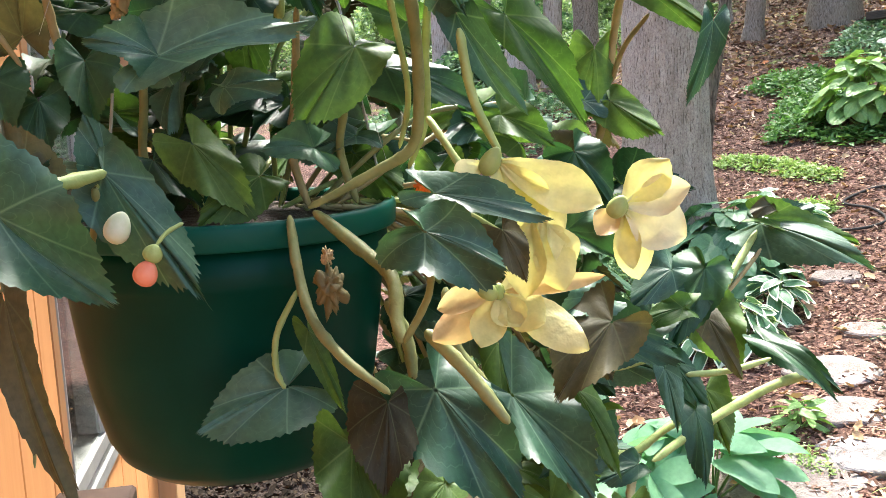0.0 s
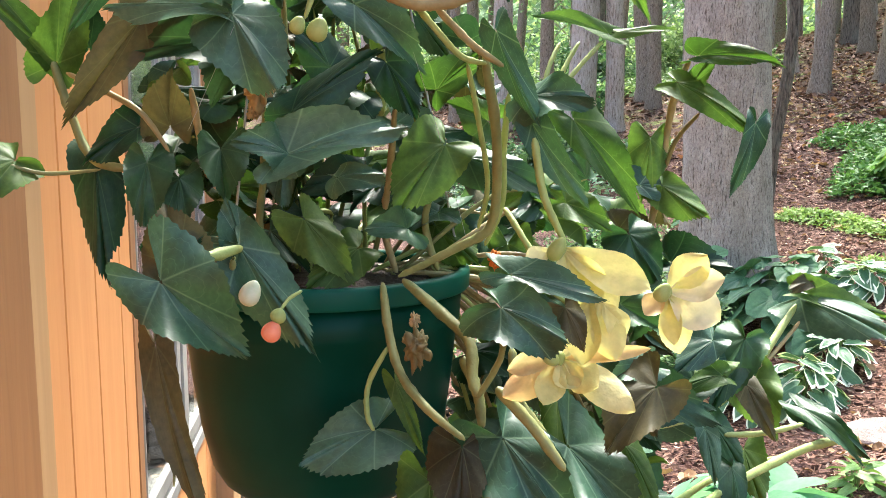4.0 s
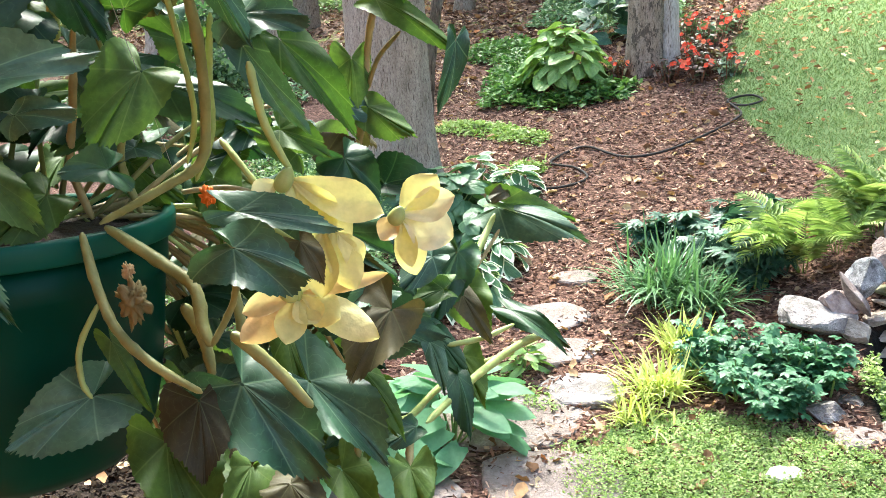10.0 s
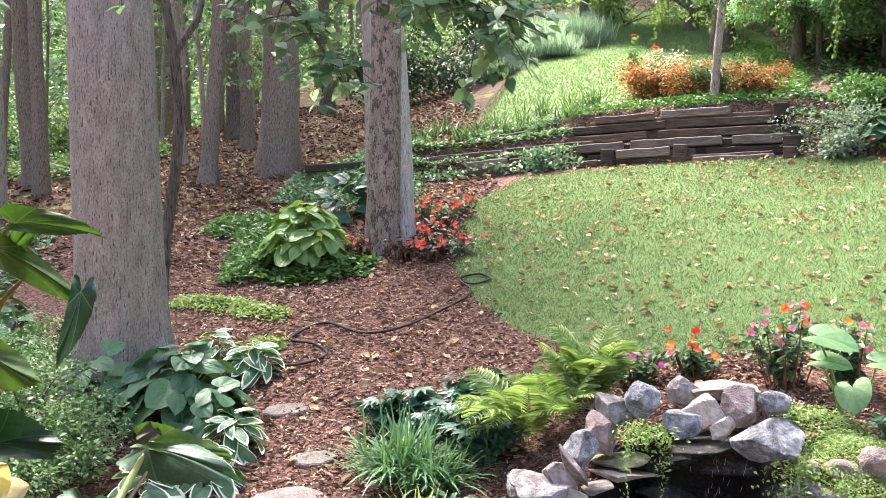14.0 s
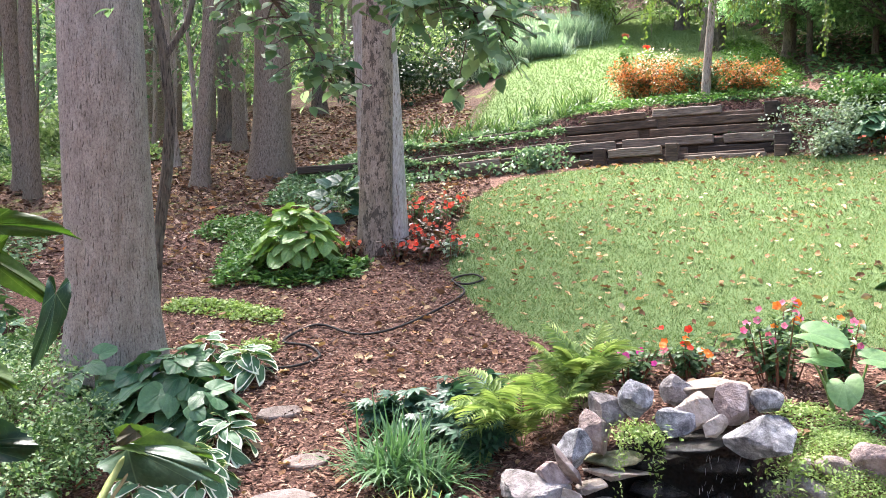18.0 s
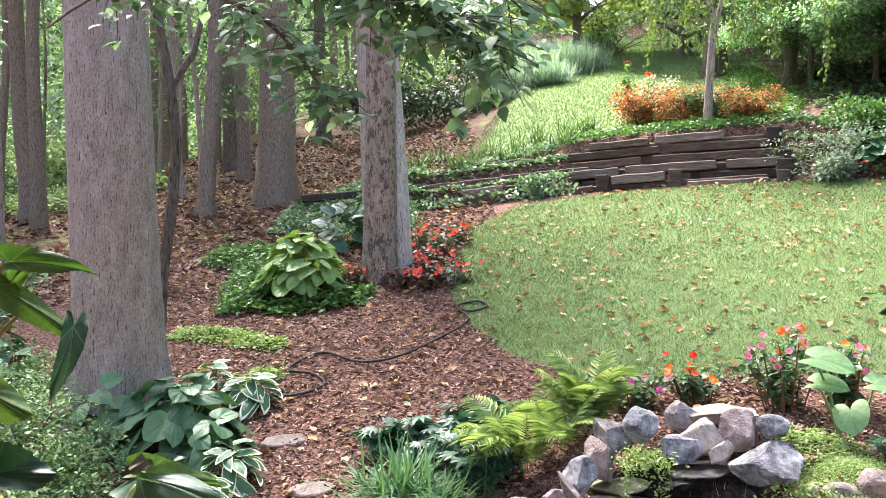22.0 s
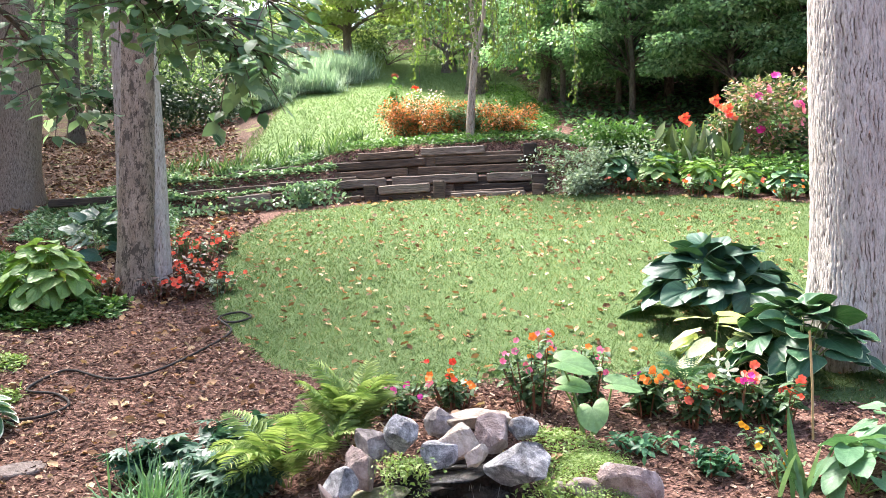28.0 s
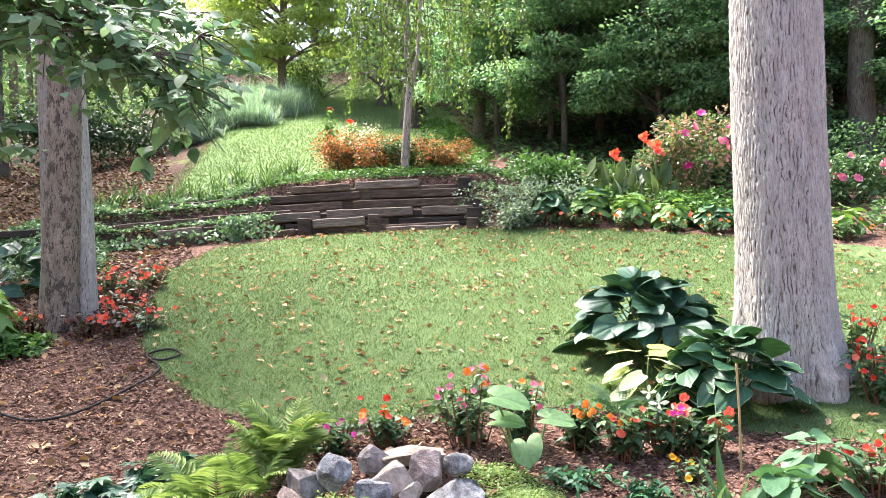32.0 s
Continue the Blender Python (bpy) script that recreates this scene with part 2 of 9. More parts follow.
def inside(poly, x, y):
    """Signed distance to a polygon's edge, positive inside."""
    x, y = np.asarray(x, float), np.asarray(y, float)
    hit, dist = np.zeros(x.shape, bool), np.full(x.shape, 1e9)
    for (ax, ay), (bx, by) in zip(poly, poly[1:] + poly[:1]):
        cross = (ay > y) != (by > y)
        xi = (bx - ax) * (y - ay) / (by - ay + 1e-12) + ax
        hit ^= cross & (x < xi)
        t = np.clip(((x - ax) * (bx - ax) + (y - ay) * (by - ay)) / ((bx - ax) ** 2 + (by - ay) ** 2), 0, 1)
        dist = np.minimum(dist, np.hypot(x - ax - t * (bx - ax), y - ay - t * (by - ay)))
    return np.where(hit, dist, -dist)


def wall_line(x):
    """The lawn's far edge, along which the lowest timbers lie."""
    return 14.35 - 0.07 * x - 0.052 * x * x


POND = [(0.66, 4.1), (0.72, 4.7), (0.95, 4.95), (1.5, 4.9), (1.72, 4.55), (1.75, 4.0), (1.4, 3.75), (0.9, 3.8)]


def slope(x, y):
    z = 0.24 * (y - 2.88) + 0.05 * x + 0.076 * (soft_plus(x, 0.6) - 0.3)
    z = soft_plus(z, 0.3) - 0.1
    z = z + 0.085 * soft_plus(y - 19, 3.0) * step(x, -1.5, 3.5)
    far = np.maximum(y - 46, 0)
    z = z - 0.27 * far
    left = step(-x, 6.0, 11.0) * step(y, 13, 20)
    z = z * (1 - left) + left * np.minimum(z, 2.9 + 0.035 * (y - 15))
    return z


def ground_z(x, y):
    """Height of the ground."""
    x, y = np.asarray(x, float), np.asarray(y, float)
    z = slope(x, y)
    beyond = y - wall_line(x)
    tier = step(x, -2.6, -0.2) * (1 - step(x, 5.3, 7.5))
    built = step(x, 2.0, 2.3) * (1 - step(x, 5.1, 5.3))
    o1, o2 = 0.34 * built, 0.37 * built
    z = z + tier * (0.22 * step(beyond - o1, 0.05, 0.12) + 0.2 * step(beyond - o2, 0.5, 0.57) + 0.25 * step(beyond, 0.95, 1.0) * step(x, 1.0, 2.6)) * (1 - 0.6 * step(y, 18, 30))
    p = inside(POND, x, y)
    z = z + 0.3 * np.exp(-(((x - 1.3) / 0.7) ** 2) - ((y - 5.25) / 0.4) ** 2) + 0.12 * np.exp(-(((x - 1.95) / 0.3) ** 2) - ((y - 4.5) / 0.4) ** 2)
    bowl = step(p, -0.06, 0.1)
    z = z * (1 - bowl) + bowl * -0.25
    return z


def gz(x, y):
    return float(ground_z(x, y))



# ---- ground sheet ----
def ground_material():
    m, nt, b = material("earth_mulch_and_turf")
    vec = coords(nt)

    def attr(name):
        a = nt.nodes.new("ShaderNodeAttribute")
        a.attribute_name = name
        return a.outputs["Fac"]

    n1 = noise_fac(nt, vec, 30, 6, 0.7)
    n2 = noise_fac(nt, vec, 2.2, 5, 0.65)
    v = node(nt, "ShaderNodeTexVoronoi", Scale=44.0)
    nt.links.new(coords(nt, (1.0, 2.2, 1.0)), v.inputs["Vector"])
    chips = ramp(nt, v.outputs["Color"], [(0.1, (0.055, 0.03, 0.023)), (0.5, (0.145, 0.081, 0.062)), (0.9, (0.3, 0.18, 0.143))])
    mulch = mix(nt, 1.0, chips, ramp(nt, n1, [(0.3, (0.5, 0.5, 0.5)), (0.7, (1.3, 1.25, 1.2))]), "MULTIPLY")
    mulch = mix(nt, 0.5, mulch, mix(nt, 1.0, mulch, ramp(nt, n2, [(0.35, (0.7, 0.7, 0.72)), (0.65, (1.25, 1.2, 1.15))]), "MULTIPLY"))
    turf = ramp(nt, n1, [(0.25, (0.07, 0.1, 0.04)), (0.55, (0.112, 0.17, 0.066)), (0.8, (0.175, 0.21, 0.098))])
    turf = mix(nt, 0.7, turf, mix(nt, 1.0, turf, ramp(nt, n2, [(0.3, (0.75, 0.8, 0.7)), (0.6, (1.05, 1.05, 1.0)), (0.75, (1.35, 1.15, 0.95))]), "MULTIPLY"))
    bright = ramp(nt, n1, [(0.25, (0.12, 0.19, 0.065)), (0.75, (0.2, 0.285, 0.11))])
    litter = mix(nt, 1.0, ramp(nt, v.outputs["Color"], [(0.1, (0.03, 0.02, 0.015)), (0.5, (0.1, 0.06, 0.045)), (0.9, (0.21, 0.13, 0.095))]), ramp(nt, n1, [(0.3, (0.6, 0.6, 0.6)), (0.7, (1.3, 1.25, 1.2))]), "MULTIPLY")
    green = ramp(nt, n1, [(0.3, (0.08, 0.1, 0.03)), (0.7, (0.2, 0.225, 0.07))])
    moss = mix(nt, ramp(nt, n2, [(0.54, (0, 0, 0)), (0.62, (1, 1, 1))]), litter, green)
    edge = noise_fac(nt, vec, 9, 4, 0.7)

    def wear(name):
        mm = node(nt, "ShaderNodeMath")
        mm.operation = "ADD"
        nt.links.new(attr(name), mm.inputs[0])
        nt.links.new(edge, mm.inputs[1])
        return ramp(nt, mm.outputs[0], [(0.92, (0, 0, 0)), (1.05, (1, 1, 1))])

    col = mix(nt, wear("moss"), mulch, moss)
    col = mix(nt, wear("turf"), col, turf)
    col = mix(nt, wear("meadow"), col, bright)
    # dark soil by the house, with the shade there put into its colour
    soil = ramp(nt, n1, [(0.3, (0.01, 0.007, 0.005)), (0.55, (0.024, 0.016, 0.012)), (0.8, (0.05, 0.035, 0.026))])
    col = mix(nt, wear("soil"), col, soil)
    # wet pond bank; the pit's shade is put into this near-black too
    col = mix(nt, attr("wet"), col, (0.012, 0.011, 0.009))
    nt.links.new(col, b.inputs["Base Color"])
    b.inputs["Roughness"].default_value = 0.95
    b.inputs["Specular IOR Level"].default_value = 0.15
    bump(nt, b, mix(nt, 0.5, n1, v.outputs["Distance"]), 0.8, 0.03)
    return m


def axis_lines(a, b, fine, lo, hi):
    inner = np.arange(a, b + fine / 2, fine)
    left = a - np.cumsum(fine * 1.22 ** np.arange(1, 60))
    right = b + np.cumsum(fine * 1.22 ** np.arange(1, 60))
    return np.concatenate([left[left > lo][::-1], inner, right[right < hi]])


# bed of soil by the house, coloured darker for the shade over it
SHADED_SOIL_BED = [(-7.0, -2.0), (-7.0, 4.9), (-2.9, 4.5), (-1.9, 3.85), (-1.15, 3.4), (-0.6, 2.6), (0.5, 1.5), (4.0, -2.0)]
gx, gy = axis_lines(-4.5, 9.0, 0.07, -400, 400), axis_lines(2.4, 16.0, 0.07, -400, 400)
GX, GY = np.meshgrid(gx, gy)
GZ = ground_z(GX, GY)
rough_rng = np.random.RandomState(3)
lawn_d, hill_d = inside(LAWN, GX, GY), inside(HILL, GX, GY)
GZ = GZ + rough_rng.normal(0, 1, GZ.shape) * np.where(lawn_d > 0, 0.002, 0.006) * (inside(POND, GX, GY) < -0.2)
nx, ny = len(gx), len(gy)
ii, jj = np.meshgrid(np.arange(ny - 1), np.arange(nx - 1), indexing="ij")
quads = np.stack([ii * nx + jj, ii * nx + jj + 1, (ii + 1) * nx + jj + 1, (ii + 1) * nx + jj], -1).reshape(-1, 4)
M_GROUND = ground_material()
ground_me = mesh_np("ground", np.stack([GX, GY, GZ], -1).reshape(-1, 3), quads, M_GROUND, True)
for key, values in (
    ("turf", step(lawn_d, -0.12, 0.16)),
    # mask of the pond bowl and bank that the colour turns near-black
    ("wet", step(inside(POND, GX, GY), -0.16, -0.06)),
    ("soil", step(inside(SHADED_SOIL_BED, GX, GY), -0.15, 0.15)),
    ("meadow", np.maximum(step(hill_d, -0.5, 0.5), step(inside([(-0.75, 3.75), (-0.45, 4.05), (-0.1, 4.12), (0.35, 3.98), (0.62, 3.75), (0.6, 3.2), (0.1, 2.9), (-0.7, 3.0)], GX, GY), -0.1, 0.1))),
    # first polygon: darker litter puts the right woods' shade into the ground colour
    ("moss", step(np.maximum(inside([(8.6, 13.6), (9.9, 10.5), (11, 6), (60, 4), (60, 60), (12, 45), (9.6, 24)], GX, GY), inside([(-6, 13.5), (-1, 14.2), (0.9, 17), (1.6, 22), (3.2, 30), (3.6, 40), (-30, 60), (-40, 16), (-8, 12)], GX, GY)), -1.8, 0.2)),
):
    at_ = ground_me.attributes.new(key, "FLOAT", "POINT")
    at_.data.foreach_set("value", values.astype(np.float32).ravel())
ground = tagged(new("ground", ground_me), "sloping earth with bark mulch, mown lawn and mossy woodland floor", "ground", kind="structure")

# ---- tree trunks ----
M_BARK_GREY = bark_mat("grey_furrowed_bark", (0.085, 0.065, 0.05), (0.215, 0.172, 0.136), (0.36, 0.3, 0.245), 34, 6.0, (0.27, 0.215, 0.16))
M_BARK_PALE = bark_mat("pale_grey_plated_bark", (0.15, 0.115, 0.09), (0.34, 0.29, 0.25), (0.48, 0.42, 0.375), 22, 3.5, (0.43, 0.38, 0.35))
M_BARK_DARK = bark_mat("dark_bark", (0.045, 0.037, 0.032), (0.13, 0.108, 0.09), (0.24, 0.2, 0.17), 26, 3.5, (0.2, 0.2, 0.17))


def trunk_mesh(name, height, r0, r1, mat, flare=0.35, lean=(0, 0), wobble=0.02, sides=40, rows=44, ridge=0.035, seed=1, sink=0.4, furrow=None, top=None):
    """A tapered trunk with a root flare and upright bark ridges; its base is at the origin."""
    rng = np.random.RandomState(seed)
    u = np.linspace(0, 1, rows) ** 1.5
    z = -sink + u * (height + sink)
    if top:
        z = np.concatenate([np.linspace(-sink, top, rows - 8), np.linspace(top, height, 9)[1:]])
    zz = np.maximum(z, 0)
    r = r0 + (r1 - r0) * zz / height + flare * r0 * np.exp(-zz / (0.9 * r0)) * np.where(z < 0, 1.15, 1)
    cx = lean[0] * zz / height * height + wobble * np.sin(zz * 1.1 + seed)
    cy = lean[1] * zz + wobble * np.cos(zz * 0.9 + seed * 2)
    th = np.arange(sides) * 2 * np.pi / sides
    lob = 1 + 0.05 * np.sin(3 * th[None] + seed) + np.exp(-zz / (1.1 * r0))[:, None] * 0.2 * np.sin(5 * th[None] + seed)
    ph = rng.uniform(0, 6.28, sides)
    rid = np.stack([[noise.noise((6 * math.cos(t), 6 * math.sin(t), 1.3 * h + seed)) for t in th] for h in z])
    rad = r[:, None] * lob * (1 + ridge * (rid * 1.6 + 0.8 * rng.uniform(-1, 1, (rows, sides))))
    crack = np.zeros((rows, sides))
    if furrow:
        # wavering upright ridges that split and join: width and length of a ridge, depth of the furrows
        pw, pl, depth = furrow
        turns = round(math.pi * r0 / pw)
        low_ = np.array([[noise.noise((2.2 * math.cos(t), 2.2 * math.sin(t), 0.9 * h / pl + seed)) for t in th] for h in z])
        mid_ = np.array([[noise.noise((9 * math.cos(t), 9 * math.sin(t), 1.6 * h / pl + seed)) for t in th] for h in z])
        n2 = np.array([[noise.noise((26 * math.cos(t), 26 * math.sin(t), 3.0 * h / pl + seed)) for t in th] for h in z])
        phase = turns * th[None] + 2.2 * low_ + 2.6 * mid_ + 0.9 * n2
        crack = np.exp(-((np.sin(phase) / 0.36) ** 2)) * np.clip(0.72 + 0.9 * mid_ + 0.7 * n2, 0.1, 1.15)
        rad = rad - depth * crack + depth * 0.5 * n2
    V = np.stack([cx[:, None] + rad * np.cos(th), cy[:, None] + rad * np.sin(th), np.repeat(z[:, None], sides, 1)], -1).reshape(-1, 3)
    i, j = np.meshgrid(np.arange(rows - 1), np.arange(sides), indexing="ij")
    q = np.stack([i * sides + j, i * sides + (j + 1) % sides, (i + 1) * sides + (j + 1) % sides, (i + 1) * sides + j], -1).reshape(-1, 4)
    me = mesh_np(name, V, q, mat, True)
    if furrow:
        me.attributes.new("crack", "FLOAT", "POINT").data.foreach_set("value", crack.astype(np.float32).ravel())
    return me


def plate_bark(name, inner, plate, pale, blot=(0.42, 0.39, 0.35), blot_mix=0.3, blot_scale=2.2, blot_at=0.56, grain=48):
    """Bark of raised plates with darker inner bark in the furrows."""
    m, nt, b = material(name)
    a = nt.nodes.new("ShaderNodeAttribute")
    a.attribute_name = "crack"
    fine = noise_fac(nt, coords(nt, (85, 85, grain)), 1.0, 5, 0.75)
    mid = noise_fac(nt, coords(nt, (14, 14, 4)), 1.0, 4, 0.65)
    col = ramp(nt, mid, [(0.3, plate), (0.7, pale)])
    col = mix(nt, 0.75, col, mix(nt, 1.0, col, ramp(nt, fine, [(0.32, (0.35, 0.33, 0.31)), (0.48, (1, 1, 1)), (0.68, (1.45, 1.43, 1.4))]), "MULTIPLY"))
    spot = ramp(nt, noise_fac(nt, coords(nt, (1, 1, 0.6)), blot_scale, 5, 0.75), [(blot_at, (0, 0, 0)), (blot_at + 0.04, (1, 1, 1))])
    col = mix(nt, blot_mix, col, mix(nt, spot, col, blot))
    col = mix(nt, ramp(nt, a.outputs["Fac"], [(0.3, (0, 0, 0)), (0.75, (0.95, 0.95, 0.95))]), col, inner)
    nt.links.new(col, b.inputs["Base Color"])
    b.inputs["Roughness"].default_value, b.inputs["Specular IOR Level"].default_value = 0.92, 0.15
    bump(nt, b, mix(nt, 0.5, fine, mid), 0.8, 0.012)
    return m


M_PLATE_TULIP = plate_bark("furrowed_tulip_tree_bark", (0.13, 0.098, 0.077), (0.32, 0.286, 0.258), (0.5, 0.458, 0.42), grain=20)
M_PLATE_OAK = plate_bark("lattice_oak_bark", (0.1, 0.084, 0.068), (0.205, 0.18, 0.152), (0.335, 0.305, 0.265), (0.15, 0.12, 0.09), 0.35, 5.0, 0.6)
M_PLATE_BLOTCH = plate_bark("blotched_maple_bark", (0.045, 0.032, 0.023), (0.18, 0.138, 0.104), (0.32, 0.257, 0.203), (0.045, 0.037, 0.03), 0.75, 13.0, 0.52)


# ---- plant kinds ----
STUFF = {"foliage", "crown", "twig", "limb"}


def part(name, me, parent, m=None, label=""):
    ob = piece(name, me, parent, m, label)
    if name in STUFF:
        ob["kind"] = "stuff"
    return ob


def box(bm, lo, hi):
    r = bmesh.ops.create_cube(bm, size=1)
    for v in r["verts"]:
        v.co = Vector([lo[k] + (v.co[k] + 0.5) * (hi[k] - lo[k]) for k in range(3)])
    return r["verts"]


def bevel_all(bm, w, seg=2):
    bmesh.ops.bevel(bm, geom=bm.edges[:], offset=w, segments=seg, affect="EDGES", profile=0.6)


def blade_mesh(name, mat, L=0.2, W=0.14, widest=0.38, heart=0.3, droop=0.3, cup=0.15, wave=0.0, teeth=0.0, rows=10, cols=8, stalk=0.0, stalk_r=0.003, seed=0, tip=1.0, twist=0.0, quilt=0.0, pointed=False):
    """One leaf along +y with its blade starting at the origin, with lobes behind it, and a stalk running back along -y and down."""
    rng = np.random.RandomState(seed)
    v = np.linspace(0, 1, rows + 1)
    u = np.linspace(-1, 1, cols + 1)
    w = np.sin(np.pi * v ** (math.log(0.5) / math.log(widest))) ** tip
    if pointed:
        w = np.sin(np.pi * (0.20 + 0.80 * v)) ** tip
    w = np.maximum(w, 0.02)
    w[0] = max(0.06, heart * 1.1) if not pointed else 0.5 + heart * 0.5
    V, A, B = [], [], []
    for k, vv in enumerate(v):
        for uu in u:
            h = 0.5 * W * w[k] * (1 + teeth * (1 if k % 2 else -1) * (abs(uu) > 0.99))
            x = uu * h
            y = L * vv - heart * L * 0.75 * abs(uu) ** 1.3 * (1 - vv) ** 3
            z = -droop * L * vv * vv + cup * W * 0.5 * w[k] * uu * uu + wave * W * math.sin(vv * 11 + seed + uu * 1.5) * abs(uu) ** 1.5
            z += quilt * math.sin(abs(uu) * 9 - vv * 14) * W * (1 - vv)
            x += twist * L * vv * vv
            V.append((x, y, z)), A.append(abs(uu)), B.append(vv)
    F = []
    n = cols + 1
    for k in range(rows):
        for j in range(cols):
            a = k * n + j
            F.append((a, a + 1, a + n + 1, a + n))
    if stalk:
        pts = bend((0, 0.004, 0.0), (0, -stalk * 0.75, -stalk * 0.65), 0.12 * stalk, 6)
        sv, sf = tube_arrays(pts, np.full(6, stalk_r), 5)
        F += [tuple(int(i) + len(V) for i in f) for f in sf]
        V += [tuple(p) for p in sv]
        A += [-1.0] * len(sv)
        B += [0.0] * len(sv)
    me = mesh_np(name, V, np.array(F), mat, True)
    for key, vals in (("across", A), ("along", B)):
        me.attributes.new(key, "FLOAT", "POINT").data.foreach_set("value", np.array(vals, np.float32))
    return me


def rib_leaf_mat(name, stops, rib=(0.2, 0.3, 0.12), margin=None, ribs=9.0, rough=0.42, trans=0.2, rib_mix=0.35, stalk=(0.2, 0.3, 0.1), sweep=0.55, margin_at=0.72, scale=60.0, spec=0.4, bump_s=0.35, thin=0.16, wave_bump=0.35):
    """A big leaf: colour by leaf, pale ribs that sweep forward, a margin of another colour."""
    m, nt, b = material(name)

    def attr(k):
        a = nt.nodes.new("ShaderNodeAttribute")
        a.attribute_name = k
        return a.outputs["Fac"]

    def math_(op, a, c=None):
        n = nt.nodes.new("ShaderNodeMath")
        n.operation = op
        for i, s in enumerate((a, c)):
            if s is None:
                continue
            if isinstance(s, (int, float)):
                n.inputs[i].default_value = s
            else:
                nt.links.new(s, n.inputs[i])
        return n.outputs[0]

    ac, al = attr("across"), attr("along")
    vec = coords(nt)
    nz = noise_fac(nt, vec, scale, 4)
    big = noise_fac(nt, vec, scale * 0.12, 3)
    col = ramp(nt, per_object(nt), stops)
    col = mix(nt, 0.7, col, mix(nt, 1.0, col, ramp(nt, nz, [(0.3, (0.7, 0.72, 0.7)), (0.7, (1.25, 1.22, 1.2))]), "MULTIPLY"))
    col = mix(nt, 0.6, col, mix(nt, 1.0, col, ramp(nt, big, [(0.35, (0.7, 0.75, 0.7)), (0.65, (1.2, 1.15, 1.1))]), "MULTIPLY"))
    phase = math_("SUBTRACT", math_("MULTIPLY", al, ribs), math_("MULTIPLY", ac, ribs * sweep))
    wave = math_("ABSOLUTE", math_("SINE", math_("MULTIPLY", phase, math.pi)))
    line = ramp(nt, wave, [(0.0, (1, 1, 1)), (thin, (0, 0, 0))])
    mid = ramp(nt, ac, [(0.0, (1, 1, 1)), (0.07, (0, 0, 0))])
    both = math_("MAXIMUM", line, mid)
    col = mix(nt, math_("MULTIPLY", both, rib_mix), col, rib)
    if margin:
        e = math_("ADD", ac, math_("MULTIPLY", math_("SUBTRACT", nz, 0.5), 0.35))
        col = mix(nt, ramp(nt, e, [(margin_at - 0.02, (0, 0, 0)), (margin_at + 0.04, (1, 1, 1))]), col, margin)
    col = mix(nt, ramp(nt, math_("ADD", ac, 1.0), [(0.3, (1, 1, 1)), (0.7, (0, 0, 0))]), col, stalk)
    nt.links.new(col, b.inputs["Base Color"])
    b.inputs["Roughness"].default_value, b.inputs["Specular IOR Level"].default_value = rough, spec
    bump(nt, b, math_("ADD", math_("MULTIPLY", wave, wave_bump), math_("MULTIPLY", nz, 0.4)), bump_s, 0.004)
    if trans:
        t = nt.nodes.new("ShaderNodeBsdfTranslucent")
        nt.links.new(mix(nt, 1.0, col, (1.3, 1.4, 0.85), "MULTIPLY"), t.inputs[0])
        mx = nt.nodes.new("ShaderNodeMixShader")
        mx.inputs[0].default_value = trans
        nt.links.new(b.outputs[0], mx.inputs[1])
        nt.links.new(t.outputs[0], mx.inputs[2])
        nt.links.new(mx.outputs[0], nt.nodes["Material Output"].inputs[0])
    return m


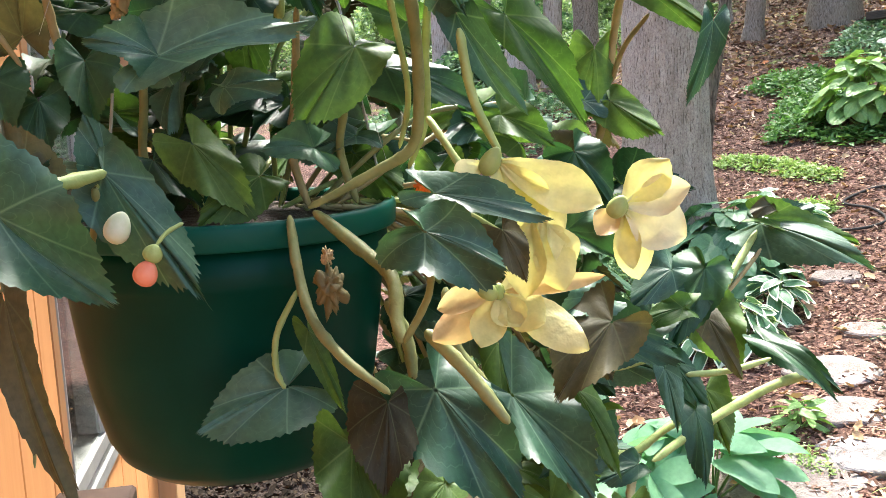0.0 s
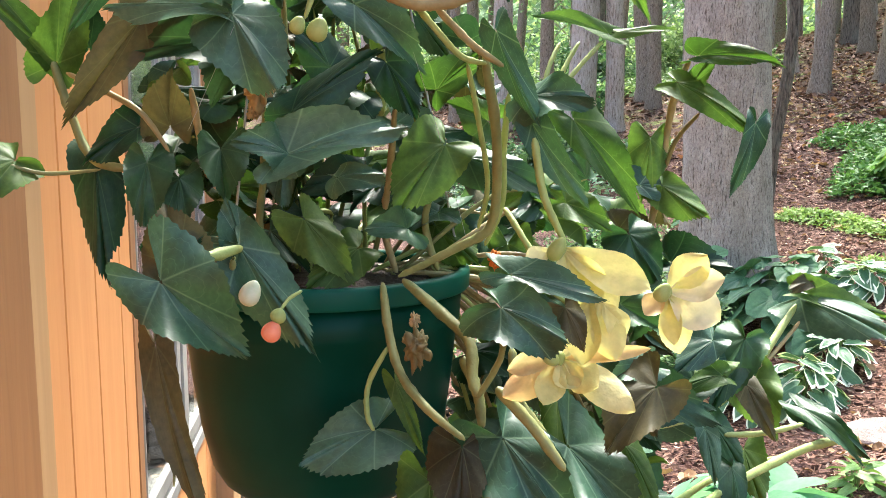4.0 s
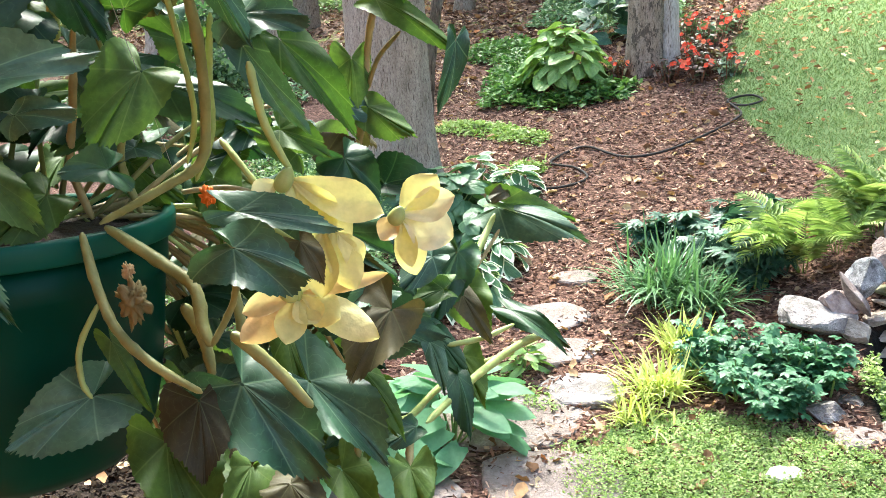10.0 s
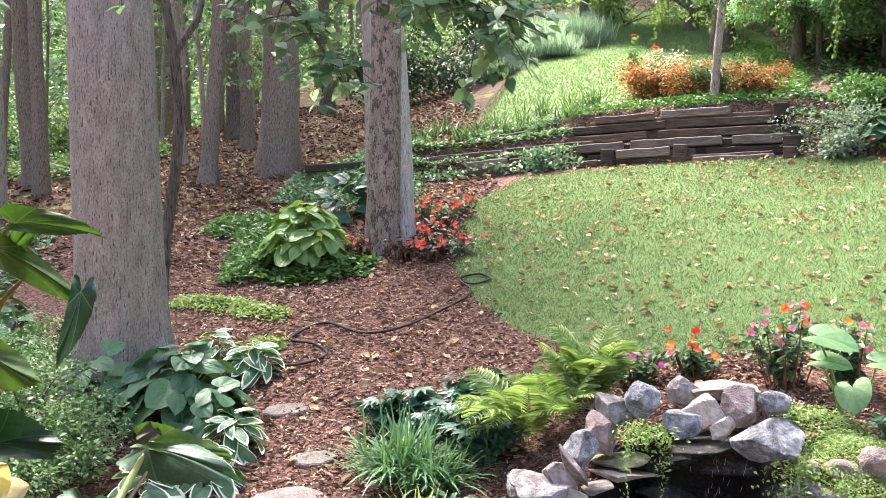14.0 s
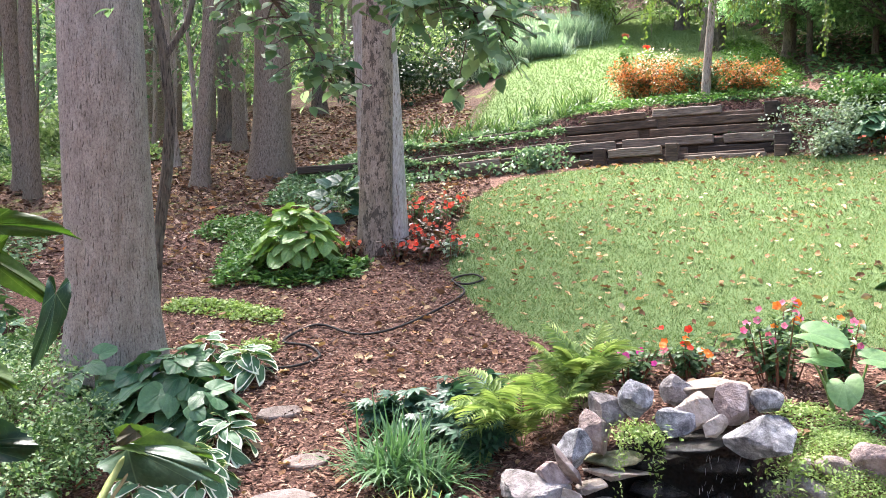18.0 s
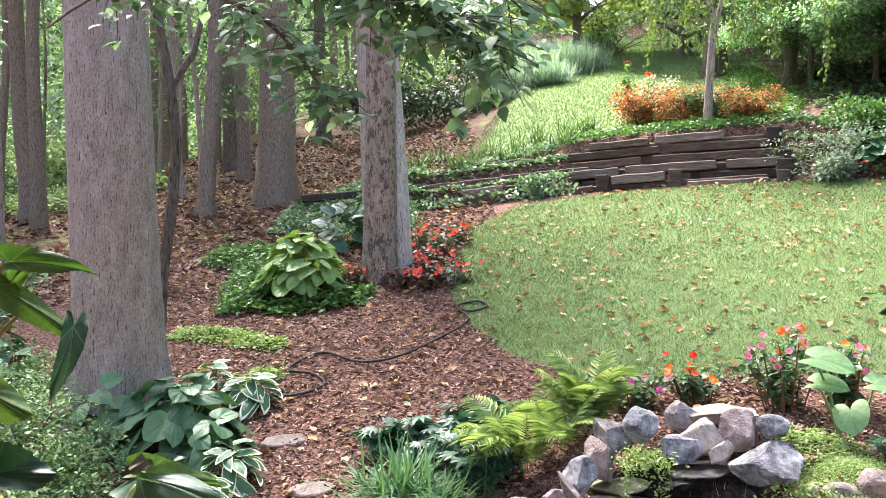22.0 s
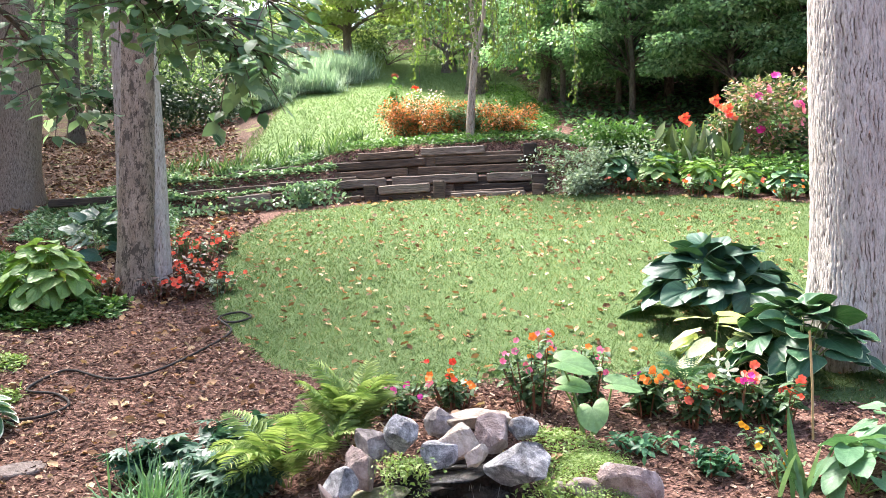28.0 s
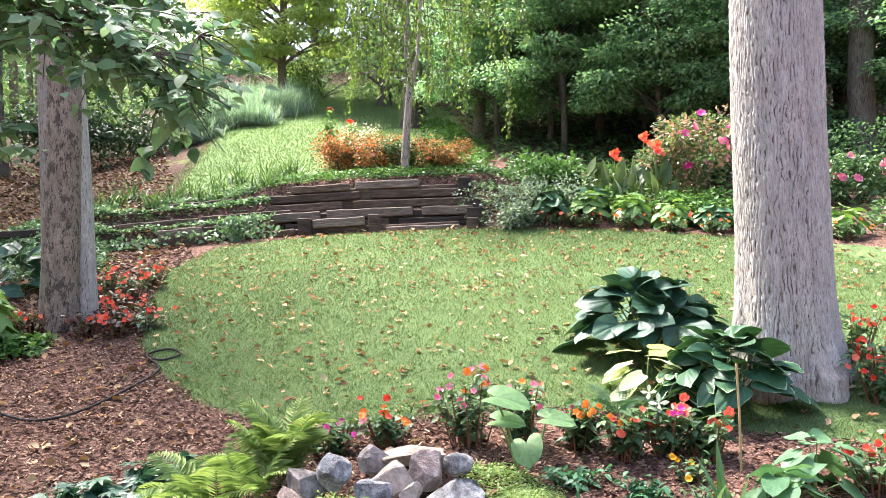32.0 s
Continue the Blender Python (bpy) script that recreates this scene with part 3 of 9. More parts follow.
def palm_leaf_mat(name, stops, vein, rough=0.5, trans=0.15, spec=0.25, vein_mix=0.45, width=0.075, margin=None, margin_at=0.93, scale=260.0):
    """A heart-shaped leaf with pale veins that fan out from its stalk."""
    m, nt, b = material(name)

    def attr(k):
        a = nt.nodes.new("ShaderNodeAttribute")
        a.attribute_name = k
        return a.outputs["Fac"]

    def op(kind, a, c=None):
        n = nt.nodes.new("ShaderNodeMath")
        n.operation = kind
        for i, v in enumerate((a, c)):
            if v is None:
                continue
            if isinstance(v, (int, float)):
                n.inputs[i].default_value = v
            else:
                nt.links.new(v, n.inputs[i])
        return n.outputs[0]

    sweep, out = attr("sweep"), attr("out")
    vec = coords(nt)
    nz, big = noise_fac(nt, vec, scale, 4), noise_fac(nt, vec, scale * 0.17, 3)
    col = ramp(nt, per_object(nt), stops)
    col = mix(nt, 0.6, col, mix(nt, 1.0, col, ramp(nt, nz, [(0.3, (0.7, 0.72, 0.7)), (0.7, (1.3, 1.25, 1.2))]), "MULTIPLY"))
    col = mix(nt, 0.7, col, mix(nt, 1.0, col, ramp(nt, big, [(0.35, (0.65, 0.7, 0.7)), (0.65, (1.3, 1.25, 1.1))]), "MULTIPLY"))
    main = op("MULTIPLY", op("ABSOLUTE", op("SINE", op("MULTIPLY", sweep, 4 * math.pi))), out)
    line = ramp(nt, main, [(0.0, (1, 1, 1)), (width, (0, 0, 0))])
    side = op("ABSOLUTE", op("SINE", op("ADD", op("MULTIPLY", out, 16.0), op("MULTIPLY", op("ABSOLUTE", op("SINE", op("MULTIPLY", sweep, 4 * math.pi))), -4.0))))
    fine = ramp(nt, side, [(0.0, (0.3, 0.3, 0.3)), (0.2, (0, 0, 0))])
    col = mix(nt, op("MULTIPLY", op("MAXIMUM", line, fine), vein_mix), col, vein)
    if margin:
        e = op("ADD", out, op("MULTIPLY", op("SUBTRACT", big, 0.5), 0.25))
        col = mix(nt, ramp(nt, e, [(margin_at - 0.02, (0, 0, 0)), (margin_at + 0.03, (1, 1, 1))]), col, margin)
    nt.links.new(col, b.inputs["Base Color"])
    b.inputs["Roughness"].default_value, b.inputs["Specular IOR Level"].default_value = rough, spec
    bump(nt, b, op("ADD", op("MULTIPLY", side, 0.10), op("MULTIPLY", nz, 0.3)), 0.35, 0.3 / scale)
    t = nt.nodes.new("ShaderNodeBsdfTranslucent")
    nt.links.new(mix(nt, 1.0, col, (1.5, 1.6, 0.7), "MULTIPLY"), t.inputs[0])
    mx = nt.nodes.new("ShaderNodeMixShader")
    mx.inputs[0].default_value = trans
    nt.links.new(b.outputs[0], mx.inputs[1])
    nt.links.new(t.outputs[0], mx.inputs[2])
    nt.links.new(mx.outputs[0], nt.nodes["Material Output"].inputs[0])
    return m


HEART_X = np.array([0.0, 0.08, 0.34, 0.7, 0.93, 1.0, 0.95, 0.76, 0.42, 0.05])
HEART_Y = np.array([1.0, 0.95, 0.83, 0.64, 0.38, 0.08, -0.17, -0.33, -0.3, -0.02])
OVAL_X = np.array([0.0, 0.2, 0.53, 0.82, 0.98, 1.0, 0.9, 0.62, 0.3, 0.05])
OVAL_Y = np.array([1.0, 0.95, 0.85, 0.66, 0.4, 0.1, -0.12, -0.22, -0.2, -0.02])


def heart_leaf_mesh(name, mat, L, W, heart, droop, cup, wave, teeth, seed, quilt=0.05, oval=False, n=34):
    """A lopsided heart-shaped leaf with coarse and fine teeth; the stalk joins at the origin, the tip is along +y."""
    rng = np.random.RandomState(seed)
    s_ = np.linspace(0, 1, n)
    g = np.linspace(0, 1, len(HEART_X))
    bx, by = np.interp(s_, g, OVAL_X if oval else HEART_X), np.interp(s_, g, OVAL_Y if oval else HEART_Y)
    for _ in range(5 if n < 50 else 9):
        bx[1:-1] = 0.25 * bx[:-2] + 0.5 * bx[1:-1] + 0.25 * bx[2:]
        by[1:-1] = 0.25 * by[:-2] + 0.5 * by[1:-1] + 0.25 * by[2:]
    fat = rng.uniform(0.78, 0.95) if not oval else 0.98
    sides = ((-1, fat if seed % 2 else 1.05), (1, 1.05 if seed % 2 else fat))
    line = []
    for sg, f in sides:
        lobe = np.where(by < 0, 0.5 + heart * 1.3 * f, 1.0)
        k_ = np.arange(n)
        jag = 1 + teeth * np.where(k_ % 2 == 0, 1, -1) + rng.normal(0, teeth * 0.5, n)
        if n >= 50:
            jag = jag + 2.2 * teeth * (np.abs((k_ * 0.16 + rng.uniform()) % 1.0 - 0.35) - 0.25)
        pts = np.stack([sg * bx * f * jag, by * lobe * jag, sg * s_], -1)
        line.append(pts[::-1] if sg < 0 else pts[1:])
    edge = np.concatenate(line)
    hook = rng.uniform(-0.12, 0.12)
    V, A, B = [], [], []
    rings = (0.03, 0.2, 0.4, 0.6, 0.78, 0.92, 1.0)
    for r in rings:
        for x, y, q in edge:
            X, Y = r * x * W * 0.5, r * y * L
            z = -droop * L * max(0, r * y) ** 2 + cup * abs(X) + wave * W * r ** 3 * math.sin(abs(q) * 13 + seed)
            z += quilt * W * r * (1 - 0.4 * r) * math.sin(4 * math.pi * q) ** 2 - 0.3 * W * max(0, -r * y) ** 2
            V.append((X + hook * L * (r * y) ** 2, Y, z)), A.append(q), B.append(r)
    k = len(edge)
    F = [(i * k + j, i * k + j + 1, (i + 1) * k + j + 1, (i + 1) * k + j) for i in range(len(rings) - 1) for j in range(k - 1)]
    me = mesh_np(name, V, np.array(F), mat, True)
    for key, vals in (("sweep", A), ("out", B)):
        me.attributes.new(key, "FLOAT", "POINT").data.foreach_set("value", np.array(vals, np.float32))
    return me


def leaf_pose(p, d, roll=0.0, s=1.0):
    """Pose with y along d at p."""
    m = turn_to(d).to_4x4()
    m.translation = Vector(p)
    return m @ Matrix.Rotation(roll, 4, "Y") @ Matrix.Diagonal((s, s, s, 1))


def hosta(x, y, label, meshes, n, width, height, seed, z=None, group="hostas", name="hosta", low=0.2, tilt=0.35, face=None):
    """A clump of broad leaves on arching stalks; each leaf is a part."""
    rng = np.random.RandomState(seed)
    h = thing(name, (x, y, gz(x, y) if z is None else z), label, name.replace("_", " "), group)
    for k in range(n):
        a = k * 2.39996 + rng.uniform(-0.3, 0.3)
        u = math.sqrt((k + 0.5) / n)
        r = width * 0.5 * u * rng.uniform(0.72, 0.95)
        hz = height * (low + (1 - low) * (1 - u * u) + rng.uniform(-0.1, 0.1))
        out = Vector((math.cos(a), math.sin(a), 0))
        side = Vector((-out.y, out.x, 0))
        d = out * 0.75 + side * rng.uniform(-0.9, 0.9) + Vector((0, 0, tilt - 0.9 * u + rng.uniform(-0.2, 0.2)))
        nrm = out * (0.15 + 0.85 * u) + Vector((rng.normal(0, 0.22), rng.normal(0, 0.22), 0.8))
        p = out * r * 0.72 + Vector((0, 0, hz))
        s = rng.uniform(0.78, 1.12) * (0.8 + 0.25 * u)
        part("leaf", meshes[k % len(meshes)], h, Matrix.Translation(p) @ turn_to(d, nrm).to_4x4() @ Matrix.Diagonal((s, s, s, 1)))
        if k % 3 == 0:
            st = tube_mesh("stalk", bend((0, 0, -0.02), tuple(p), 0.05 * height, 5), (0.006, 0.006, 0.005, 0.004, 0.004), M_STALK, 5)
            part("stalk", st, h)
    return h


def frond_mesh(name, mat, L=0.5, W=0.22, pairs=18, arch=0.5, seed=0, sub=True):
    """A fern frond along +y that arches over, with toothed pinnae."""
    rng = np.random.RandomState(seed)
    u = np.linspace(0, 1, 14)
    spine = np.stack([0.03 * L * np.sin(u * 3), L * np.sin(u * (0.6 + arch)) / (0.6 + arch), L * (0.55 * u - arch * u * u)], -1)
    M = []
    for k in range(pairs):
        v = 0.12 + 0.86 * k / pairs
        i = min(int(v * 13), 12)
        p = spine[i] + (spine[i + 1] - spine[i]) * (v * 13 - i)
        t = spine[i + 1] - spine[i]
        t /= np.linalg.norm(t)
        ln = W * 0.55 * math.sin(math.pi * min(1, 0.18 + 0.8 * v)) ** 0.9
        for s in (-1, 1):
            d = np.array([s, 0, 0.05]) * 0.95 + t * 0.45 + rng.normal(0, 0.05, 3)
            d /= np.linalg.norm(d)
            if sub:
                for j in range(4):
                    q = p + d * ln * (j / 4.0)
                    for s2 in (-1, 1):
                        dd = d * 0.6 + s2 * np.cross(d, [0, 0, 1]) * 0.8
                        M.append(frames(q[None], dd[None], [ln * 0.30 * (1 - j / 5.0)], rng, roll=0.15, wide=1.0)[0])
            else:
                M.append(frames(p[None], d[None], [ln], rng, roll=0.1, wide=0.32)[0])
    V, q = batch(SIMPLE_LEAF, np.array(M))
    sv, sf = tube_arrays(spine, np.linspace(0.003, 0.001, 14), 4)
    V, q = join_arrays([(V, q), (sv, sf)])
    return mesh_np(name, V, q, mat)


def fern(x, y, label, meshes, n, seed, z=None, s=1.0, lift=0.6, az=None, group="ferns"):
    rng = np.random.RandomState(seed)
    f = thing("fern", (x, y, gz(x, y) if z is None else z), label, "fern", group)
    for k in range(n):
        a = k * 2.4 + rng.uniform(-0.3, 0.3) if az is None else radians(rng.uniform(*az))
        d = Vector((math.cos(a), math.sin(a), rng.uniform(0.5, 1.3) * lift))
        part("frond", meshes[k % len(meshes)], f, leaf_pose((0.03 * math.cos(a), 0.03 * math.sin(a), 0), d, rng.uniform(-0.3, 0.3), s * rng.uniform(0.75, 1.1)))
    return f


def tuft(name, x, y, label, mat, n, L, w, seed, z=None, spread=0.9, droop=0.9, group="", category="grass", base=0.06, split=False):
    """A tuft of arching strap leaves, joined."""
    rng = np.random.RandomState(seed)
    t = thing(name, (x, y, gz(x, y) if z is None else z), label, category, group)
    parts = []
    for k in range(n):
        a, ln = rng.uniform(0, 6.283), L * rng.uniform(0.6, 1.1)
        out = spread * math.sqrt(rng.uniform(0.02, 1))
        u = np.linspace(0, 1, 6)
        bx, by = rng.normal(0, base, 2)
        r = ln * (out * u * 0.8 + 0.1 * u)
        zz = ln * (u * (1.05 - 0.35 * out) - droop * out * 0.75 * u * u)
        wd = w * np.array([0.8, 1, 1, 0.85, 0.55, 0.06])
        px_, py_ = bx + r * math.cos(a), by + r * math.sin(a)
        sx, sy = -math.sin(a), math.cos(a)
        Vt = np.stack([np.stack([px_ - sx * wd, py_ - sy * wd, zz + 0.3 * wd], -1), np.stack([px_ + sx * wd, py_ + sy * wd, zz + 0.3 * wd], -1)], 1).reshape(-1, 3)
        parts.append((Vt, np.array([(2 * i, 2 * i + 1, 2 * i + 3, 2 * i + 2) for i in range(5)])))
    if split:
        for p_ in parts:
            part("leaf", mesh_np("leaf", *p_, mat, True), t)
    else:
        part("foliage", mesh_np("foliage", *join_arrays(parts), mat, True), t)
    return t


def patch(name, poly, n, leaf, height, mat, label, seed, template=None, category="ground cover", flat=True, bumpy=0.5, upright=0.3):
    """Low ground cover over a polygon of the plan, one object of stuff."""
    rng = np.random.RandomState(seed)
    P = np.array(poly)
    lo, hi = P.min(0), P.max(0)
    pts = rng.uniform(lo, hi, (int(n * 2.6), 2))
    d = inside(list(map(tuple, poly)), pts[:, 0], pts[:, 1])
    keep = d > rng.uniform(-0.05, 0.06, len(d))
    pts, d = pts[keep][:n], d[keep][:n]
    hump = np.array([noise.noise((a * 3.1, b * 3.1, seed)) for a, b in pts])
    h = height * (0.35 + bumpy * hump + 0.65 * step(d, 0, 0.25)) * rng.uniform(0.35, 1.0, len(pts))
    pos = np.stack([pts[:, 0], pts[:, 1], ground_z(pts[:, 0], pts[:, 1]) + np.maximum(h, 0.01)], -1)
    dirs = rng.normal(0, 1, pos.shape) * (1, 1, 0.3) + (0, 0, upright)
    V, q = batch(SIMPLE_LEAF if template is None else template, frames(pos, dirs, rng.uniform(0.6, 1.25, len(pos)) * leaf, rng, roll=0.4))
    return tagged(new(name, mesh_np(name, V, q, mat)), label, category, kind="stuff")


def flower_mesh(name, mat, r=0.03, petals=5, seed=0, cup=0.25, wide=0.95):
    rng = np.random.RandomState(seed)
    T = leaf_template(rows=4, W=wide, widest=0.62, tip=0.7, droop=-cup, fold=-0.1)
    M = []
    for k in range(petals):
        a = 6.283 * k / petals + rng.uniform(-0.12, 0.12)
        M.append(frames(np.zeros((1, 3)), np.array([[math.cos(a), math.sin(a), 0.1]]), [r * rng.uniform(0.9, 1.1)], rng, roll=0.1)[0])
    return mesh_np(name, *batch(T, np.array(M)), mat, True)


def bedding(x, y, label, stem_h, width, leaves, leaf, leaf_m, flowers, seed, z=None, stem_m=None, group="impatiens", name="impatiens", bare=0.35, template=None, face=True):
    """A bushy flowering plant: stems, leaves and single flowers turned to the light."""
    rng = np.random.RandomState(seed)
    t = thing(name, (x, y, gz(x, y) if z is None else z), label, "flowering plant", group)
    n_st = max(5, int(width * 34))
    tips = []
    for k in range(n_st):
        a, r = rng.uniform(0, 6.283), width * 0.5 * math.sqrt(rng.uniform(0, 1))
        top = (r * math.cos(a), r * math.sin(a), stem_h * rng.uniform(0.6, 1.0))
        part("stem", tube_mesh("stem", bend((top[0] * 0.45, top[1] * 0.45, -0.02), top, 0.02, 5), (0.006, 0.006, 0.005, 0.004, 0.003), stem_m or M_STEM_RED, 5), t)
        tips.append(top)
    tips = np.array(tips)
    leaves = int(leaves * 1.35)
    pick = tips[rng.randint(0, n_st, leaves)]
    u = rng.uniform(bare * 0.7, 1.0, leaves)[:, None]
    pos = pick * u + rng.normal(0, 0.025, (leaves, 3))
    dirs = rng.normal(0, 1, (leaves, 3)) * (1, 1, 0.25) + (0, 0, -0.1)
    part("foliage", mesh_np("foliage", *batch(LEAF_OVAL if template is None else template, frames(pos, dirs, rng.uniform(0.7, 1.2, leaves) * leaf, rng, roll=0.3)), leaf_m), t)
    for me, count in flowers:
        for _ in range(count):
            c = tips[rng.randint(n_st)] * (1, 1, rng.uniform(0.8, 1.05)) + rng.normal(0, 0.03, 3)
            d = Vector((-0.25 + rng.uniform(-0.5, 0.5), -0.9 + rng.uniform(-0.3, 0.3), rng.uniform(0.2, 0.9)))
            m = d.to_track_quat("Z", "Y").to_matrix().to_4x4()
            m.translation = Vector(c) + d.normalized() * 0.03
            part("flower", me, t, m @ Matrix.Diagonal((*(rng.uniform(0.8, 1.2),) * 3, 1)))
    return t


def rock(x, y, z, sx, sy, sz, mat, seed, label, rz=0.0, ry=0.0, cuts=13, name="rock", group="rocks round the pond"):
    """An angular stone: a ball cut by planes and roughened; its centre is at (x, y, z)."""
    rng = np.random.RandomState(seed)
    bm = bmesh.new()
    bmesh.ops.create_icosphere(bm, subdivisions=4, radius=1.0)
    planes = [(Vector(rng.normal(size=3)).normalized(), rng.uniform(0.44, 0.72)) for _ in range(cuts)]
    for v in bm.verts:
        for nrm, off in planes:
            dd = v.co.dot(nrm) - off
            if dd > 0:
                v.co -= nrm * dd * 0.985
        v.co += v.co.normalized() * (0.05 * noise.noise(v.co * 2.6 + Vector((seed, 0, 0))) + 0.03 * noise.noise(v.co * 8 + Vector((seed, 3, 0))))
        v.co = Vector((v.co.x * sx * 0.53, v.co.y * sy * 0.53, v.co.z * sz * 0.53))
    me = mesh_bm("rock", bm, mat)
    ob = new(name, me)
    ob.matrix_basis = pose(x, y, z, 0, ry, rz)
    return tagged(ob, label, "rock", group)


M_STALK = plain_mat("pale_green_stalk", (0.12, 0.2, 0.05), (0.2, 0.3, 0.09), 50, 0.5, 0.1)
M_STEM_RED = plain_mat("reddish_brown_stem", (0.14, 0.05, 0.03), (0.24, 0.10, 0.05), 50, 0.6, 0.15)

# ---- foliage materials ----
G = lambda *c: c
# darker and paler copies of one leaf: woodland shade and sun put into colour
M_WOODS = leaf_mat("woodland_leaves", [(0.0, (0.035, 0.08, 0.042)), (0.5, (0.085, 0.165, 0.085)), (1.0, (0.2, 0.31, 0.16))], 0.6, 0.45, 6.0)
M_WOODS_LIGHT = leaf_mat("sun_tinted_woodland_leaves", [(0.0, (0.09, 0.15, 0.065)), (0.5, (0.17, 0.255, 0.115)), (1.0, (0.32, 0.41, 0.22))], 0.6, 0.4, 6.0)
M_MAPLE = leaf_mat("understory_maple_leaves", [(0.0, (0.1, 0.2, 0.11)), (0.5, (0.23, 0.39, 0.22)), (1.0, (0.44, 0.6, 0.4))], 0.5, 0.45, 8.0)
M_DOGWOOD = leaf_mat("yellow_green_dogwood_leaves", [(0.0, (0.42, 0.5, 0.21)), (0.5, (0.56, 0.63, 0.3)), (1.0, (0.68, 0.72, 0.42))], 0.55, 0.5, 8.0)
M_PINE = leaf_mat("blue_green_pine_needles", [(0.0, (0.02, 0.055, 0.038)), (0.5, (0.04, 0.095, 0.065)), (1.0, (0.09, 0.165, 0.115))], 0.6, 0.15, 8.0)
M_WEEP = leaf_mat("weeping_cherry_leaves", [(0.0, (0.07, 0.12, 0.03)), (0.5, (0.12, 0.18, 0.045)), (1.0, (0.2, 0.26, 0.07))], 0.5, 0.4, 10.0)
M_HEART = leaf_mat("broad_heart_leaves", [(0.0, (0.095, 0.19, 0.11)), (0.5, (0.2, 0.32, 0.2)), (1.0, (0.38, 0.5, 0.36))], 0.45, 0.45, 14.0, spec=0.35)
M_RHODO = leaf_mat("dark_evergreen_leaves", [(0.0, (0.02, 0.05, 0.025)), (0.5, (0.04, 0.085, 0.04)), (1.0, (0.075, 0.13, 0.065))], 0.45, 0.15, 10.0)
M_TWIG = plain_mat("brown_twig_bark", (0.06, 0.045, 0.035), (0.15, 0.12, 0.095), 60, 0.85, 0.4)

LEAF_OVAL = leaf_template(rows=3, W=0.55, droop=0.22, fold=0.22)
LEAF_BROAD = leaf_template(rows=5, W=0.72, widest=0.38, droop=0.25, fold=0.12, heart=0.35)
NEEDLE = leaf_template(rows=1, W=0.10, droop=0.1, fold=0.3)
LEAF_FAR = (np.array([(0, 0, 0), (0.3, 0.42, 0.06), (0.02, 1.0, -0.12), (-0.3, 0.45, 0.05)]), np.array([(0, 1, 2, 3)]))


def fan_leaf(spread, fingers, wide):
    """A leaf of several fingers that spread from its stalk."""
    one = leaf_template(rows=2, W=wide, widest=0.55, droop=0.2, fold=0.15)
    out = []
    for k in range(fingers):
        a = spread * (k / (fingers - 1) - 0.5)
        size = 1.0 - 0.28 * abs(k / (fingers - 1) - 0.5) * 2
        c, s_ = math.cos(a) * size, math.sin(a) * size
        v = one[0]
        out.append((np.stack([v[:, 0] * c + v[:, 1] * s_, -v[:, 0] * s_ + v[:, 1] * c, v[:, 2] * size], -1), one[1]))
    return join_arrays(out)


LEAF_LOBED = fan_leaf(3.6, 5, 0.62)
LEAF_FINGERED = fan_leaf(3.4, 7, 0.3)


def foliage(rng, clumps, per, leaf, size, flat=0.5, template=LEAF_OVAL, droop=-0.2):
    """Leaves of all the clumps (centre, radius), each clump a flattened cloud; returns vertices, faces."""
    M = []
    for c, r in clumps:
        n = max(4, int(per))
        p, d = ball_points(rng, n, c, (r, r, r * flat), 0.3)
        d = d * (1, 1, 0.35) + rng.normal(0, 0.45, d.shape) + (0, 0, droop)
        M.append(frames(p, d, rng.uniform(0.65, 1.3, n) * leaf, rng, roll=0.5))
    return batch(template, np.concatenate(M))


def crown_mesh(name, rng, clumps, per, leaf, mat, flat=0.5, template=LEAF_OVAL, droop=-0.2):
    V, q = foliage(rng, clumps, per, leaf, 0, flat, template, droop)
    return mesh_np(name, V, q, mat)


def limbs_mesh(name, rng, start, clumps, r0, mat):
    """Branches from the trunk's axis out to each clump."""
    parts = []
    for c, r in clumps:
        c = np.array(c)
        h = max(start, c[2] - 0.35 * np.hypot(c[0], c[1]) - 0.3)
        pts = bend((0, 0, h), c, 0.12 * np.linalg.norm(c[:2]), 6)
        parts.append(tube_arrays(pts, np.linspace(r0, r0 * 0.2, 6), 5))
    return mesh_np(name, *join_arrays(parts), mat, True)


def leafy_tree(name, x, y, label, height, r0, low, spread, clumps, per, leaf, bark, leaves, seed, z=None, flat=0.35, clump_r=0.7, lean=(0, 0), template=LEAF_OVAL, droop=-0.2, group="woodland trees"):
    """A whole tree: trunk, limbs and a crown of leaf clumps between low and height."""
    rng = np.random.RandomState(seed)
    t = thing(name, (x, y, gz(x, y) if z is None else z), label, "tree", group)
    piece("trunk", trunk_mesh("trunk", height * 0.95, r0, r0 * 0.35, bark, 0.4 if r0 < 0.3 else 0.16, lean, 0.05, 14, 18, 0.05, seed), t)
    cl = []
    for k in range(clumps):
        u = (k + rng.uniform()) / clumps
        hz = low + (height - low) * u
        rr = spread * (0.35 + 0.65 * math.sin(math.pi * min(1, 0.25 + 0.75 * u)) ** 0.8) * math.sqrt(rng.uniform(0.15, 1))
        a = rng.uniform(0, 6.283)
        cl.append(((rr * math.cos(a) + lean[0] * hz, rr * math.sin(a) + lean[1] * hz, hz), clump_r * rng.uniform(0.7, 1.35)))
    part("limb", limbs_mesh("limb", rng, low * 0.8, cl, r0 * 0.3, bark), t)
    part("crown", crown_mesh("crown", rng, cl, per, leaf, leaves, flat, template, droop), t)
    return t


# ---- large trees near the camera's side of the garden ----
def tree(name, x, y, z, label, trunk, group="large garden trees"):
    t = thing(name, (x, y, z), label, "tree", group)
    piece("trunk", trunk, t)
    return t


